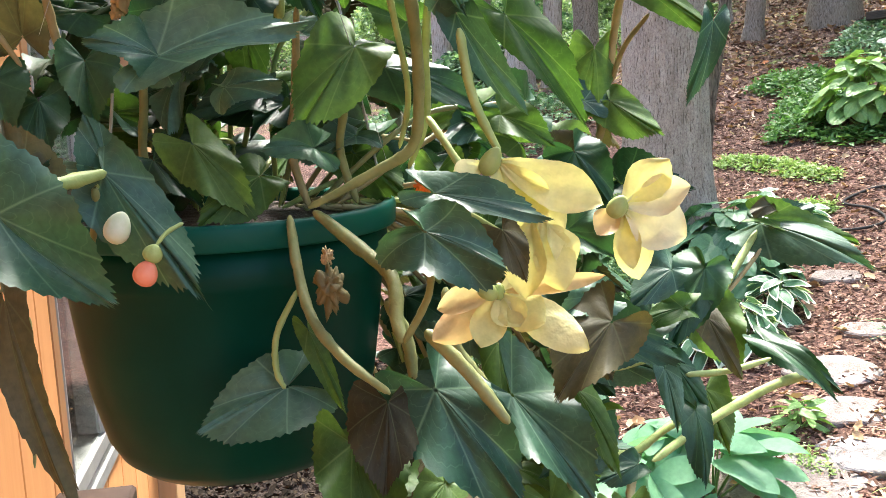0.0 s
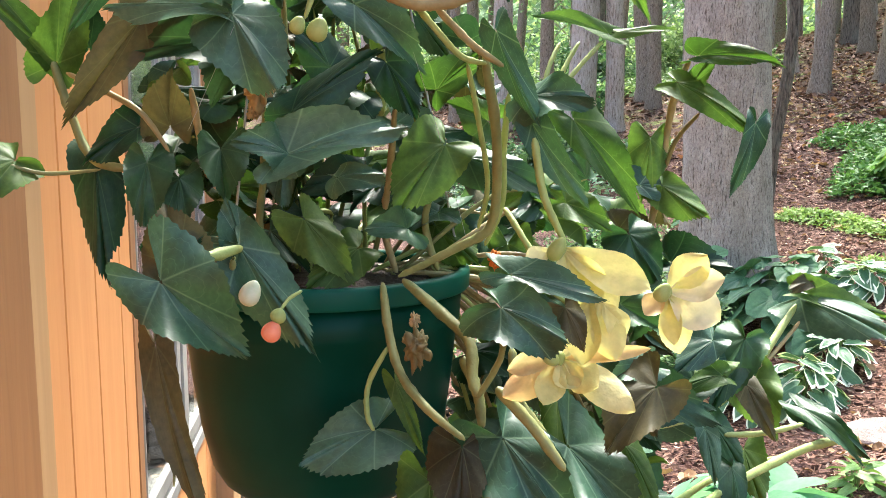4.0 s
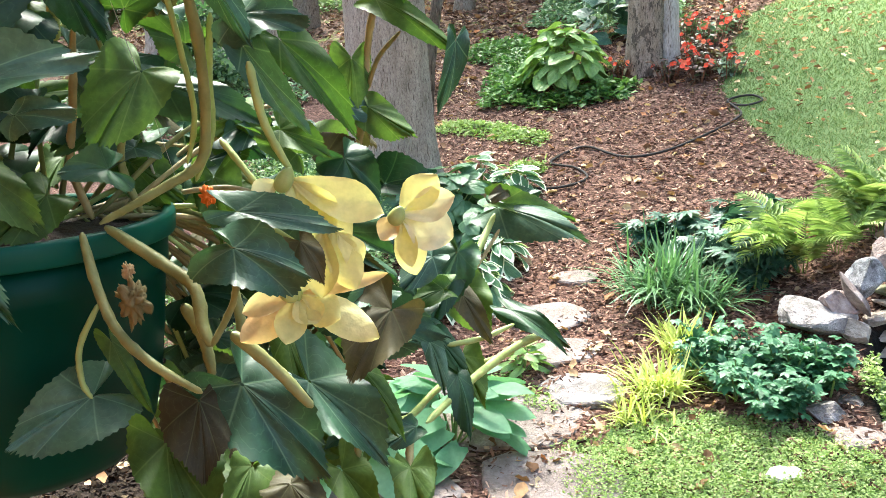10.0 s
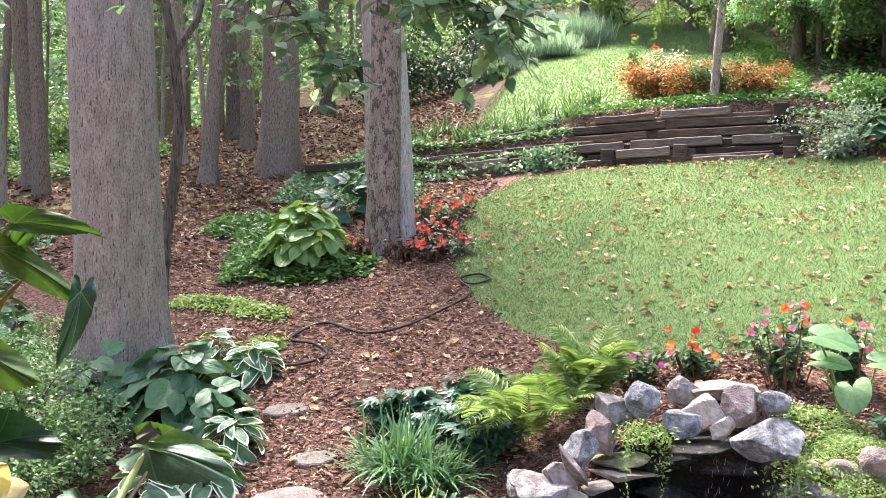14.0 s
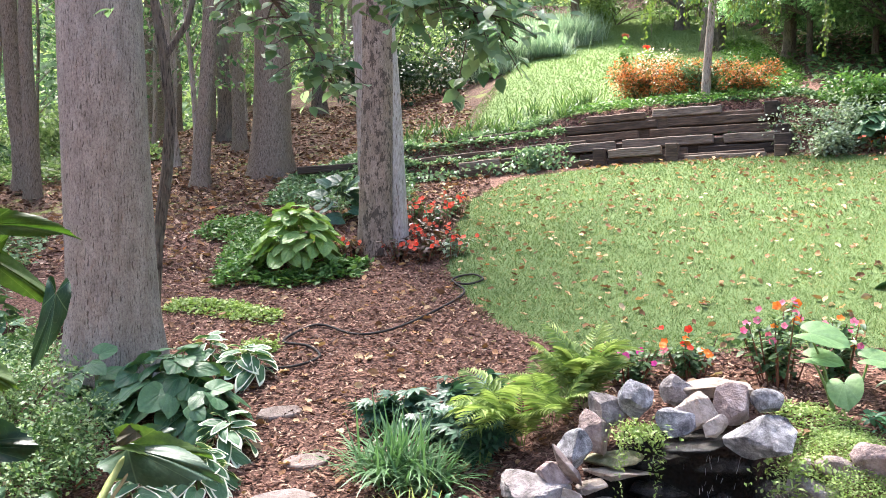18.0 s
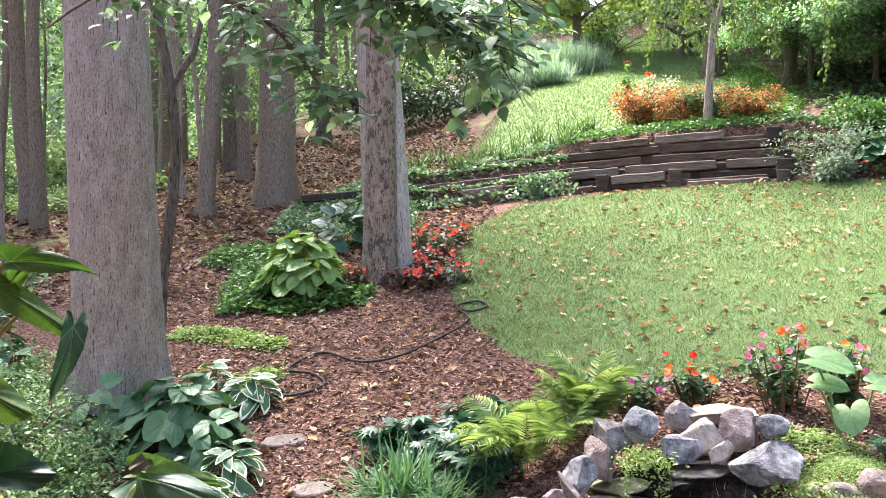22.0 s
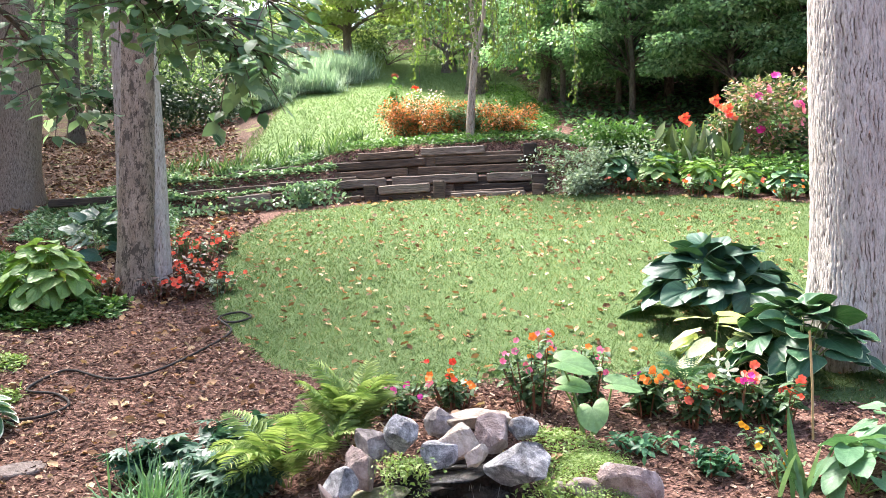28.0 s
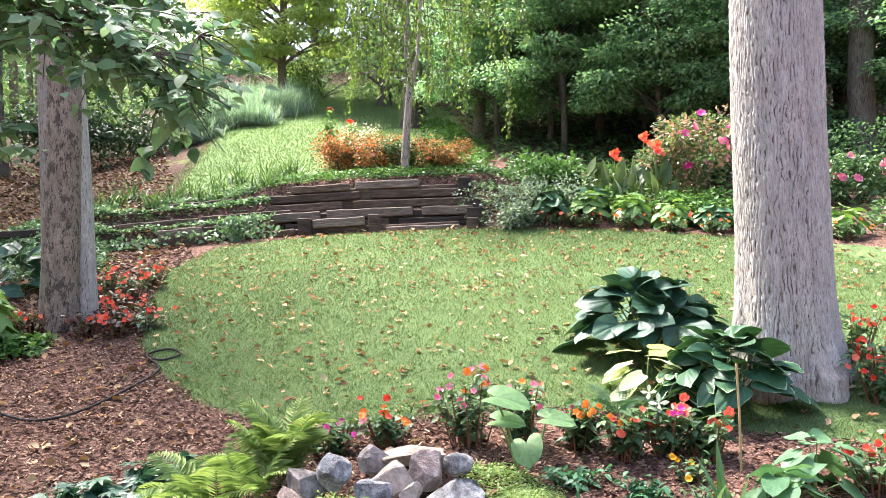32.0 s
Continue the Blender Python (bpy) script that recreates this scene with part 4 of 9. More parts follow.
tree_path = tree("oak_tree", -2.5, 6.85, 0.84, "large grey-barked tree rising beside the mulch path", trunk_mesh("trunk", 9, 0.318, 0.265, M_PLATE_OAK, 0.16, (-0.02, 0.0), 0.015, 420, 240, 0.006, 2, furrow=(0.024, 0.10, 0.006), top=4.2))
tree_bed = tree("maple_tree", -0.72, 10.3, 1.55, "grey tree with dark blotched bark in the flower bed", trunk_mesh("trunk", 9, 0.195, 0.11, M_PLATE_BLOTCH, 0.3, (0.005, 0.0), 0.02, 150, 150, 0.015, 5, furrow=(0.022, 0.08, 0.008), top=4.5))
piece("second_trunk", trunk_mesh("trunk", 9, 0.15, 0.07, M_PLATE_TULIP, 0.3, (-0.045, 0.0), 0.02, 120, 130, 0.015, 6, furrow=(0.022, 0.08, 0.008), top=4.5), tree_bed, Matrix.Translation((0.21, 0.16, 0)), "paler second trunk grown against the first")
tree_slim = tree("maple_tree", -1.0, 12.2, 2.0, "slim pale trunk standing behind the maple", trunk_mesh("trunk", 9, 0.13, 0.11, M_BARK_PALE, 0.2, (0.0, 0.0), 0.03, 30, 40, 0.03, 7))
tree_lawn = tree("tulip_tree", 4.73, 5.72, 1.25, "huge pale-barked tree rising among hostas beside the lawn", trunk_mesh("trunk", 9, 0.35, 0.325, M_PLATE_TULIP, 0.24, (0.0, 0.0), 0.012, 480, 220, 0.010, 9, furrow=(0.03, 0.16, 0.014), top=3.4))

# their crowns, high above
for k, tr_ in enumerate((tree_path, tree_bed, tree_lawn, tree_slim)):
    rng_ = np.random.RandomState(60 + k)
    cl_ = [((rng_.uniform(-2.6, 2.6), rng_.uniform(-2.6, 2.6), rng_.uniform(9.5, 13)), rng_.uniform(0.6, 1.1)) for _ in range(12)]
    part("limb", limbs_mesh("limb", rng_, 8.0, cl_, 0.07, M_BARK_GREY), tr_)
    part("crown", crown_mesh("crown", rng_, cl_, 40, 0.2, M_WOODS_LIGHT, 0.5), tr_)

# ---- woodland trunks up the left slope ----
for tx, ty, r0, lab, bark, sd, ln in (
    (-3.99, 15.33, 0.145, "slender straight grey woodland trunk", M_BARK_GREY, 11, (0.03, 0)),
    (-2.97, 16.0, 0.36, "massive brown-grey trunk with spreading roots", M_BARK_GREY, 12, (0.0, 0)),
    (-4.95, 21.4, 0.33, "thick dark woodland trunk", M_BARK_DARK, 13, (0.0, 0)),
    (-4.35, 19.6, 0.15, "slim grey woodland trunk", M_BARK_GREY, 14, (0.0, 0)),
    (-7.5, 16.2, 0.16, "leaning grey woodland trunk", M_BARK_GREY, 15, (-0.05, 0)),
    (-5.1, 17.6, 0.09, "thin pale woodland sapling", M_BARK_PALE, 16, (-0.06, 0)),
    (-8.6, 17.5, 0.09, "thin grey woodland sapling", M_BARK_GREY, 17, (0.01, 0)),
    (-7.1, 12.9, 0.24, "pale whitish woodland trunk", M_BARK_PALE, 18, (0.0, 0)),
    (-6.75, 13.3, 0.15, "tall pale woodland trunk", M_BARK_PALE, 19, (0.0, 0)),
    (-6.9, 15.2, 0.13, "tall grey woodland trunk", M_BARK_GREY, 20, (0.0, 0)),
    (-10.2, 17.0, 0.16, "tall grey woodland trunk", M_BARK_GREY, 21, (0.02, 0)),
    (-9.4, 14.2, 0.2, "pale grey woodland trunk", M_BARK_PALE, 22, (0.0, 0)),
    (-11.5, 15.5, 0.12, "tall grey woodland trunk", M_BARK_GREY, 23, (-0.02, 0)),
    (-5.9, 23.5, 0.16, "tall grey woodland trunk", M_BARK_GREY, 24, (0.0, 0)),
    (-7.6, 26.0, 0.2, "tall grey woodland trunk", M_BARK_GREY, 25, (0.0, 0)),
    (-10.0, 27.0, 0.17, "tall grey woodland trunk", M_BARK_GREY, 26, (0.01, 0)),
    (-13.0, 25.0, 0.22, "tall grey woodland trunk", M_BARK_DARK, 27, (0.0, 0)),
    (-15.0, 21.0, 0.2, "tall grey woodland trunk", M_BARK_GREY, 28, (0.0, 0)),
    (-18.0, 24.0, 0.25, "tall dark woodland trunk", M_BARK_DARK, 29, (0.0, 0)),
    (-12.5, 19.5, 0.13, "tall grey woodland trunk", M_BARK_GREY, 30, (0.02, 0)),
    (-20.0, 19.0, 0.22, "tall grey woodland trunk", M_BARK_GREY, 31, (0.0, 0)),
    (-14.5, 16.0, 0.18, "tall pale woodland trunk", M_BARK_PALE, 32, (0.0, 0)),
    (-3.4, 26.0, 0.2, "tall dark woodland trunk", M_BARK_DARK, 33, (0.0, 0)),
):
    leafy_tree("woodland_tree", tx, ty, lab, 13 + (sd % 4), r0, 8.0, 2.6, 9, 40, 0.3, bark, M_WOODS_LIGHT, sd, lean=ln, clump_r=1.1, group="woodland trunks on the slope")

sap_rng = np.random.RandomState(52)
for tx, ty in ((-4.6, 17.0), (-5.6, 19.0), (-6.2, 17.4), (-7.9, 19.2), (-3.5, 20.5), (-9.1, 20.6), (-8.0, 23.5), (-6.8, 21.4), (-5.3, 25.0), (-11.0, 18.6), (-4.1, 23.0), (-12.4, 22.0)):
    leafy_tree("sapling", tx, ty, "thin leafy woodland sapling", 7.5, sap_rng.uniform(0.035, 0.06), 1.6, 1.3, 26, 34, 0.12, M_BARK_GREY if ty % 2 < 1 else M_BARK_PALE, M_WOODS, int(tx * -10 + ty), lean=(sap_rng.normal(0, 0.04), 0), flat=0.25, clump_r=0.5, group="saplings in the wood")
# dark sapling that curves up beside the path tree
sap = thing("sapling", (-2.4, 7.5, gz(-2.4, 7.5)), "dark curving sapling beside the path tree", "tree")
sp_pts = [(0, 0, -0.1), (0.0, 0, 0.4), (0.03, 0, 0.9), (0.12, 0, 1.5), (0.16, 0, 2.0), (0.11, 0, 2.5), (0.02, 0, 3.1), (-0.08, 0, 3.8)]
piece("trunk", tube_mesh("trunk", sp_pts, (0.06, 0.05, 0.048, 0.046, 0.044, 0.042, 0.038, 0.03), M_BARK_DARK, 10, 0.08, 3), sap)
part("limb", tube_mesh("limb", [(0.12, 0, 2.45), (0.3, 0.05, 2.75), (0.42, 0.1, 3.3)], (0.03, 0.026, 0.02), M_BARK_DARK, 8, 0.08, 4), sap)

# ---- trees behind the garden ----
leafy_tree("dogwood_tree", 5.4, 33.0, "yellow-green layered dogwood on the hill", 9.5, 0.17, 1.6, 2.9, 80, 620, 0.16, M_BARK_GREY, M_DOGWOOD, 41, flat=0.12, clump_r=1.0, template=LEAF_FAR)
for px_, py_, h_, sd in ((8.8, 31.0, 13, 42), (10.5, 34.0, 14, 43), (7.6, 38.0, 14, 44), (17.5, 20.0, 12, 45), (15.5, 16.0, 12, 46), (13.5, 29.0, 13, 47)):
    leafy_tree("pine_tree", px_, py_, "dark blue-green pine with drooping needled boughs", h_, 0.2, 0.7, 2.7, 60, 300, 0.26, M_BARK_DARK, M_PINE, sd, flat=0.18, clump_r=1.05, template=NEEDLE, droop=-0.45)
for tx, ty, h_, sp_, sd in ((9.9, 19.2, 8.0, 2.1, 51), (12.2, 18.5, 8.5, 2.4, 52), (11.0, 16.6, 7.0, 2.0, 53), (13.8, 15.8, 7.5, 2.2, 54), (12.9, 22.5, 9.5, 2.6, 55), (15.2, 19.5, 9.0, 2.6, 56), (10.8, 24.3, 10.0, 2.4, 57), (16.8, 14.0, 8.5, 2.4, 58), (15.0, 12.0, 7.5, 2.0, 59), (10.4, 20.8, 5.0, 1.8, 151), (12.8, 20.2, 6.0, 2.2, 152), (12.0, 15.4, 4.6, 1.7, 153), (14.4, 17.7, 6.0, 2.2, 154), (9.4, 22.0, 6.0, 1.9, 155), (14.8, 22.0, 7.0, 2.4, 156)):
    leafy_tree("understory_maple", tx, ty, "leafy understory maple with layered mid-green sprays", h_, 0.08, 1.3, sp_, 80, 460, 0.105, M_BARK_DARK, M_MAPLE, sd, flat=0.2, clump_r=0.8, template=LEAF_FAR)
for tx, ty, r0, sd in ((11.6, 27.7, 0.17, 71), (13.49, 13.41, 0.27, 72), (14.6, 12.6, 0.2, 73), (12.0, 21.0, 0.12, 74), (9.3, 23.0, 0.16, 75), (9.0, 28.0, 0.25, 76), (17.0, 17.0, 0.3, 77), (18.5, 24.0, 0.3, 78), (14.0, 25.5, 0.25, 79), (8.2, 25.8, 0.3, 80)):
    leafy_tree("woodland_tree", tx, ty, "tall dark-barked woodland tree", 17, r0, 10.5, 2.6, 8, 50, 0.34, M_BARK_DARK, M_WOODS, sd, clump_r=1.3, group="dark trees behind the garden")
# bushes at the wood's edge on the left and behind the path
for bx, by, w, h, sd, mt in ((0.2, 25.5, 1.9, 1.6, 81, M_RHODO), (-1.6, 24.0, 1.5, 1.5, 82, M_RHODO), (1.6, 27.5, 1.4, 1.6, 83, M_RHODO), (-0.3, 29.5, 2.2, 2.6, 84, M_WOODS_LIGHT), (-6.2, 28.5, 2.4, 3.0, 85, M_WOODS_LIGHT), (-9.0, 22.0, 1.8, 1.5, 86, M_WOODS_LIGHT), (-11.8, 22.5, 2.0, 1.6, 87, M_WOODS_LIGHT), (-13.5, 18.5, 1.8, 1.3, 88, M_WOODS_LIGHT), (-9.9, 19.0, 1.3, 0.9, 89, M_WOODS), (-16.5, 17.0, 1.8, 1.5, 90, M_WOODS_LIGHT), (7.2, 34.5, 2.4, 1.8, 91, M_WOODS_LIGHT), (2.0, 34.0, 2.6, 2.4, 92, M_WOODS_LIGHT), (-8.2, 13.8, 1.0, 0.7, 93, M_WOODS), (-6.4, 10.6, 0.9, 0.6, 94, M_WOODS), (11.5, 15.0, 1.2, 0.8, 95, M_WOODS), (13.0, 13.9, 1.2, 1.0, 96, M_WOODS), (9.9, 13.6, 0.9, 0.7, 98, M_WOODS), (12.2, 11.6, 1.2, 1.0, 111, M_WOODS)):
    rng_ = np.random.RandomState(sd)
    sh = thing("shrub", (bx, by, gz(bx, by)), "dense dark evergreen shrub" if mt is M_RHODO else "loose green woodland shrub", "shrub", "woodland shrubs")
    cl_ = [((rng_.normal(0, w * 0.42), rng_.normal(0, w * 0.35), h * rng_.uniform(0.15, 0.95)), w * rng_.uniform(0.2, 0.42)) for _ in range(22)]
    piece("stem", limbs_mesh("stem", rng_, 0.0, cl_[:10], 0.02, M_TWIG), sh)
    part("crown", crown_mesh("crown", rng_, cl_, 130, 0.13 if by > 12 else 0.09, mt, 0.8), sh)

# far woods closing the view
def far_woods(name, az0, az1, d0, d1, n, leaf, hmin, hmax, mat, seed, label):
    rng_ = np.random.RandomState(seed)
    az, d = np.radians(rng_.uniform(az0, az1, n)), rng_.uniform(d0, d1, n)
    x, y = d * np.sin(az), d * np.cos(az)
    h = hmin + (hmax - hmin) * rng_.uniform(0, 1, n) ** 0.9
    clump = np.array([noise.noise((a * 0.22, b * 0.22, c * 0.3 + seed)) for a, b, c in zip(x, y, h)])
    keep = clump > -0.12
    pos = np.stack([x, y, ground_z(x, y) + h], -1)[keep]
    dirs = rng_.normal(0, 1, pos.shape) * (1, 1, 0.4) + (0, 0, -0.3)
    V, q = batch(LEAF_FAR, frames(pos, dirs, rng_.uniform(0.6, 1.4, len(pos)) * leaf, rng_, roll=0.6))
    return tagged(new(name, mesh_np(name, V, q, mat)), label, "woods", kind="stuff")


# haze, sun and shade of these woods come from the two leaf colours
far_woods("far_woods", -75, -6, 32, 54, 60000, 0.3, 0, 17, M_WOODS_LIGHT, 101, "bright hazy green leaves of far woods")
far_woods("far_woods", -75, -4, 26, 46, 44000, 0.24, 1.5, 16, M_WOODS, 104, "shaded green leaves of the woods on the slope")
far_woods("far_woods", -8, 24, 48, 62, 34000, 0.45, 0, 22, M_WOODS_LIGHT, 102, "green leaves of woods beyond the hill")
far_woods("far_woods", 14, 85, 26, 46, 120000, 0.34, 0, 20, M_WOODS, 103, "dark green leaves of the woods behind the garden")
trunks_rng = np.random.RandomState(7)
far_parts = []
for k in range(90):
    a, d = radians(trunks_rng.uniform(-78, 80)), trunks_rng.uniform(28, 50)
    x0, y0 = d * math.sin(a), d * math.cos(a)
    if -3 < x0 < 9 and y0 < 46:
        continue
    z0 = gz(x0, y0)
    far_parts.append(tube_arrays([(x0, y0, z0 - 0.3), (x0 + trunks_rng.normal(0, 0.2), y0, z0 + 7), (x0 + trunks_rng.normal(0, 0.4), y0, z0 + 16)], (trunks_rng.uniform(0.1, 0.28), 0.13, 0.08), 7))
tagged(new("far_trunks", mesh_np("far_trunks", *join_arrays(far_parts), M_BARK_GREY, True)), "many slim trunks of the far woods", "woods", kind="stuff")

# the woods beyond, out of reach: a sheet with shaded gaps and bright leaves painted
mb, nt, bb = material("distant_woods")
vb = coords(nt)
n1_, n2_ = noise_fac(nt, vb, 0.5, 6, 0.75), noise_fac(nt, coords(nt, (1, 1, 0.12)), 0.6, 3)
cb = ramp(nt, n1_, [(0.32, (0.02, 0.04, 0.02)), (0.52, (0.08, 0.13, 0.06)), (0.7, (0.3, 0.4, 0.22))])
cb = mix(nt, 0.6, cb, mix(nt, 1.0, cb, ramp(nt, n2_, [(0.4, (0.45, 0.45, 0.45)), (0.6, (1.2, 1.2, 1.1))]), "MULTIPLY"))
nt.links.new(cb, bb.inputs["Base Color"])
bb.inputs["Roughness"].default_value, bb.inputs["Specular IOR Level"].default_value = 1.0, 0.0
az_ = np.radians(np.arange(-100, 101, 2.0))
ring_ = np.stack([72 * np.sin(az_), 72 * np.cos(az_)], -1)
hts_ = np.array([-4.0, 4.0, 10.0, 16.0, 21.0, 25.0])
rr_ = np.random.RandomState(4)
top_ = rr_.uniform(-3, 3, len(az_))
Vb = np.array([(x * (1 + 0.012 * h), y * (1 + 0.012 * h), h + 3 + (top_[k] if h > 20 else 0)) for h in hts_ for k, (x, y) in enumerate(ring_)])
na = len(az_)
qb = np.array([(i * na + j, i * na + j + 1, (i + 1) * na + j + 1, (i + 1) * na + j) for i in range(len(hts_) - 1) for j in range(na - 1)])
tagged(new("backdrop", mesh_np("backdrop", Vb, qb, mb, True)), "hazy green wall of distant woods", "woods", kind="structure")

# ---- weeping cherry on the top tier ----
wc = thing("weeping_cherry", (4.43, 14.6, gz(4.43, 14.6)), "young weeping cherry with a slim grey trunk on the top tier", "tree")
piece("trunk", tube_mesh("trunk", [(0, 0, -0.2), (0.0, 0, 0.1), (0.05, 0, 0.8), (0.12, 0, 1.55), (0.17, 0, 1.75)], (0.095, 0.075, 0.064, 0.06, 0.068), M_BARK_PALE, 14, 0.05, 5), wc)
part("limb", tube_mesh("limb", [(0.15, 0, 1.68), (0.06, 0, 2.1), (0.10, 0, 2.9), (0.0, 0, 4.2)], (0.045, 0.036, 0.032, 0.024), M_BARK_PALE, 10, 0.05, 6), wc)
part("limb", tube_mesh("limb", [(0.17, 0, 1.68), (0.28, 0, 2.1), (0.34, 0, 3.0), (0.5, 0, 4.2)], (0.042, 0.034, 0.03, 0.02), M_BARK_PALE, 10, 0.05, 7), wc)
rng_ = np.random.RandomState(44)
M_, tw_ = [], []
for k in range(85):
    a, rr = rng_.uniform(0, 6.283), rng_.uniform(0.5, 1.9)
    top, ln = rng_.uniform(2.6, 4.6), rng_.uniform(0.8, 2.1)
    cx_, cy_ = 0.3 + rr * math.cos(a), rr * math.sin(a)
    n = int(ln * 44)
    u = rng_.uniform(0, 1, n)
    p = np.stack([cx_ + 0.1 * np.sin(u * 3 + a) + rng_.normal(0, 0.04, n), cy_ + rng_.normal(0, 0.04, n), top - u * ln], -1)
    M_.append(frames(p, rng_.normal(0, 0.5, (n, 3)) + (0, 0, -1.0), rng_.uniform(0.05, 0.095, n), rng_, up=rng_.normal(0, 1, (n, 3))))
    tw_.append(tube_arrays(bend((cx_ * 0.4, cy_ * 0.4, top + 0.3), (cx_, cy_, top), 0.1, 5), (0.012, 0.01, 0.008, 0.007, 0.006), 4))
    tw_.append(tube_arrays([(cx_, cy_, top), (cx_ + 0.05, cy_, top - ln * 0.5), (cx_ + 0.08, cy_, top - ln)], (0.006, 0.004, 0.003), 4))
part("crown", mesh_np("crown", *batch(LEAF_OVAL, np.concatenate(M_)), M_WEEP), wc, None, "trailing curtains of small leaves")
part("twig", mesh_np("twig", *join_arrays(tw_), M_TWIG, True), wc)

# ---- leafy boughs that reach into the view ----
def bough(base, tip, label, n_twigs, per, leaf, seed, spread=0.35, droop=0.15):
    """A hanging leafy branch: main stem, side twigs and single broad leaves."""
    rng_ = np.random.RandomState(seed)
    b = thing("leafy_branch", base, label, "branch")
    tip = np.array(tip) - np.array(base)
    main = bend((0, 0, 0), tip, 0.12, 9)
    piece("stem", tube_mesh("stem", main, np.linspace(0.018, 0.005, 9), M_TWIG, 6), b)
    tw, M_ = [], []
    per = int(per * 1.7)
    for k in range(n_twigs):
        u = rng_.uniform(0.1, 1.0)
        p0 = main[int(u * 8)]
        d = tip / np.linalg.norm(tip) * rng_.uniform(0.1, 0.6) + rng_.normal(0, 0.6, 3) * (1, 1, 0.32) + (0, 0, -droop)
        p1 = p0 + d / np.linalg.norm(d) * rng_.uniform(0.4, 1.0) * spread
        arc = bend(p0, p1, 0.03, 5)
        tw.append(tube_arrays(arc, np.linspace(0.005, 0.002, 5), 4))
        v = rng_.uniform(0.2, 1, per)
        p = p0 + (p1 - p0) * v[:, None] + rng_.normal(0, 0.02, (per, 3))
        dd = rng_.normal(0, 1, (per, 3)) * (1, 1, 0.2) + (0, -0.3, -0.12) + (p1 - p0)[None] * 1.5
        M_.append(frames(p, dd, rng_.uniform(0.6, 1.15, per) * leaf * 0.82, rng_, up=np.tile([0.0, -0.45, 1.0], (per, 1)), roll=0.3))
    part("twig", mesh_np("twig", *join_arrays(tw), M_TWIG, True), b)
    part("foliage", mesh_np("foliage", *batch(LEAF_BROAD, np.concatenate(M_)), M_HEART, True), b)
    return b


bough((-1.5, 5.0, 3.75), (0.36, 4.75, 2.86), "leafy branch with broad drooping heart-shaped leaves", 66, 6, 0.11, 121, 0.6)
bough((-1.0, 4.9, 3.55), (0.22, 4.6, 3.0), "leafy branch with broad drooping heart-shaped leaves", 60, 6, 0.11, 122, 0.6)
bough((-0.6, 5.1, 3.75), (0.45, 4.95, 3.2), "leafy branch with broad drooping heart-shaped leaves", 52, 6, 0.11, 127, 0.55)
bough((-1.1, 5.2, 3.9), (-0.2, 5.1, 3.35), "leafy branch with broad drooping heart-shaped leaves", 48, 6, 0.11, 128, 0.6)
bough((-1.2, 4.9, 3.3), (-0.6, 4.72, 2.66), "short leafy branch with broad pale green leaves", 40, 5, 0.105, 123, 0.4)
bough((-1.05, 4.3, 3.2), (-1.85, 4.2, 2.98), "leafy twig with pale green leaves before the big trunk", 16, 4, 0.09, 124, 0.32)
bough((-1.6, 4.4, 3.3), (-1.3, 4.1, 2.9), "leafy twig with pale green leaves before the big trunk", 10, 4, 0.09, 125, 0.3)
bough((-2.2, 4.3, 3.2), (-2.15, 4.15, 2.78), "leafy twig with pale green leaves at the wood's edge", 9, 4, 0.09, 126, 0.3)

# ---- materials of the garden ----
M_TIMBER = plain_mat("dark_weathered_timber", (0.022, 0.014, 0.009), (0.135, 0.09, 0.06), 9, 0.88, 0.8, (0.7, 7, 7), vary=0.6, dist=0.012)
M_TIMBER_GREY = plain_mat("greyed_split_timber", (0.07, 0.052, 0.04), (0.26, 0.205, 0.16), 9, 0.9, 0.9, (0.7, 7, 7), vary=0.2, dist=0.012)


def stone_mat(name, a, b, c, scale=7.0, speck=0.3):
    m, nt, bs = material(name)
    vec = coords(nt)
    n = noise_fac(nt, vec, scale, 6, 0.7, 0.4)
    f = noise_fac(nt, vec, scale * 12, 3, 0.7)
    col = ramp(nt, n, [(0.36, a), (0.5, b), (0.64, c)])
    col = mix(nt, speck, col, mix(nt, 1.0, col, ramp(nt, f, [(0.35, (0.6, 0.6, 0.62)), (0.65, (1.3, 1.3, 1.3))]), "MULTIPLY"))
    v = ramp(nt, per_object(nt), [(0.0, (0.8, 0.79, 0.78)), (1.0, (1.15, 1.15, 1.17))])
    nt.links.new(mix(nt, 1.0, col, v, "MULTIPLY"), bs.inputs["Base Color"])
    bs.inputs["Roughness"].default_value = 0.85
    bump(nt, bs, mix(nt, 0.4, n, f), 1.0, 0.03)
    return m


M_ROCK_GREY = stone_mat("dark_grey_stone", (0.1, 0.086, 0.078), (0.24, 0.21, 0.195), (0.44, 0.395, 0.37))
M_ROCK_GRANITE = stone_mat("pale_granite", (0.11, 0.108, 0.108), (0.31, 0.308, 0.31), (0.64, 0.635, 0.63), 13, 0.9)
M_ROCK_TAN = stone_mat("beige_sandstone", (0.24, 0.19, 0.15), (0.43, 0.36, 0.3), (0.6, 0.52, 0.455))
M_ROCK_BROWN = stone_mat("purplish_brown_stone", (0.15, 0.108, 0.092), (0.33, 0.25, 0.222), (0.52, 0.43, 0.395))
M_ROCK_PINK = stone_mat("pale_pink_flagstone", (0.15, 0.112, 0.092), (0.235, 0.186, 0.16), (0.32, 0.265, 0.235), 5)
M_ROCK_WHITE = stone_mat("white_quartz", (0.6, 0.58, 0.56), (0.72, 0.71, 0.7), (0.82, 0.81, 0.8), 4, 0.1)
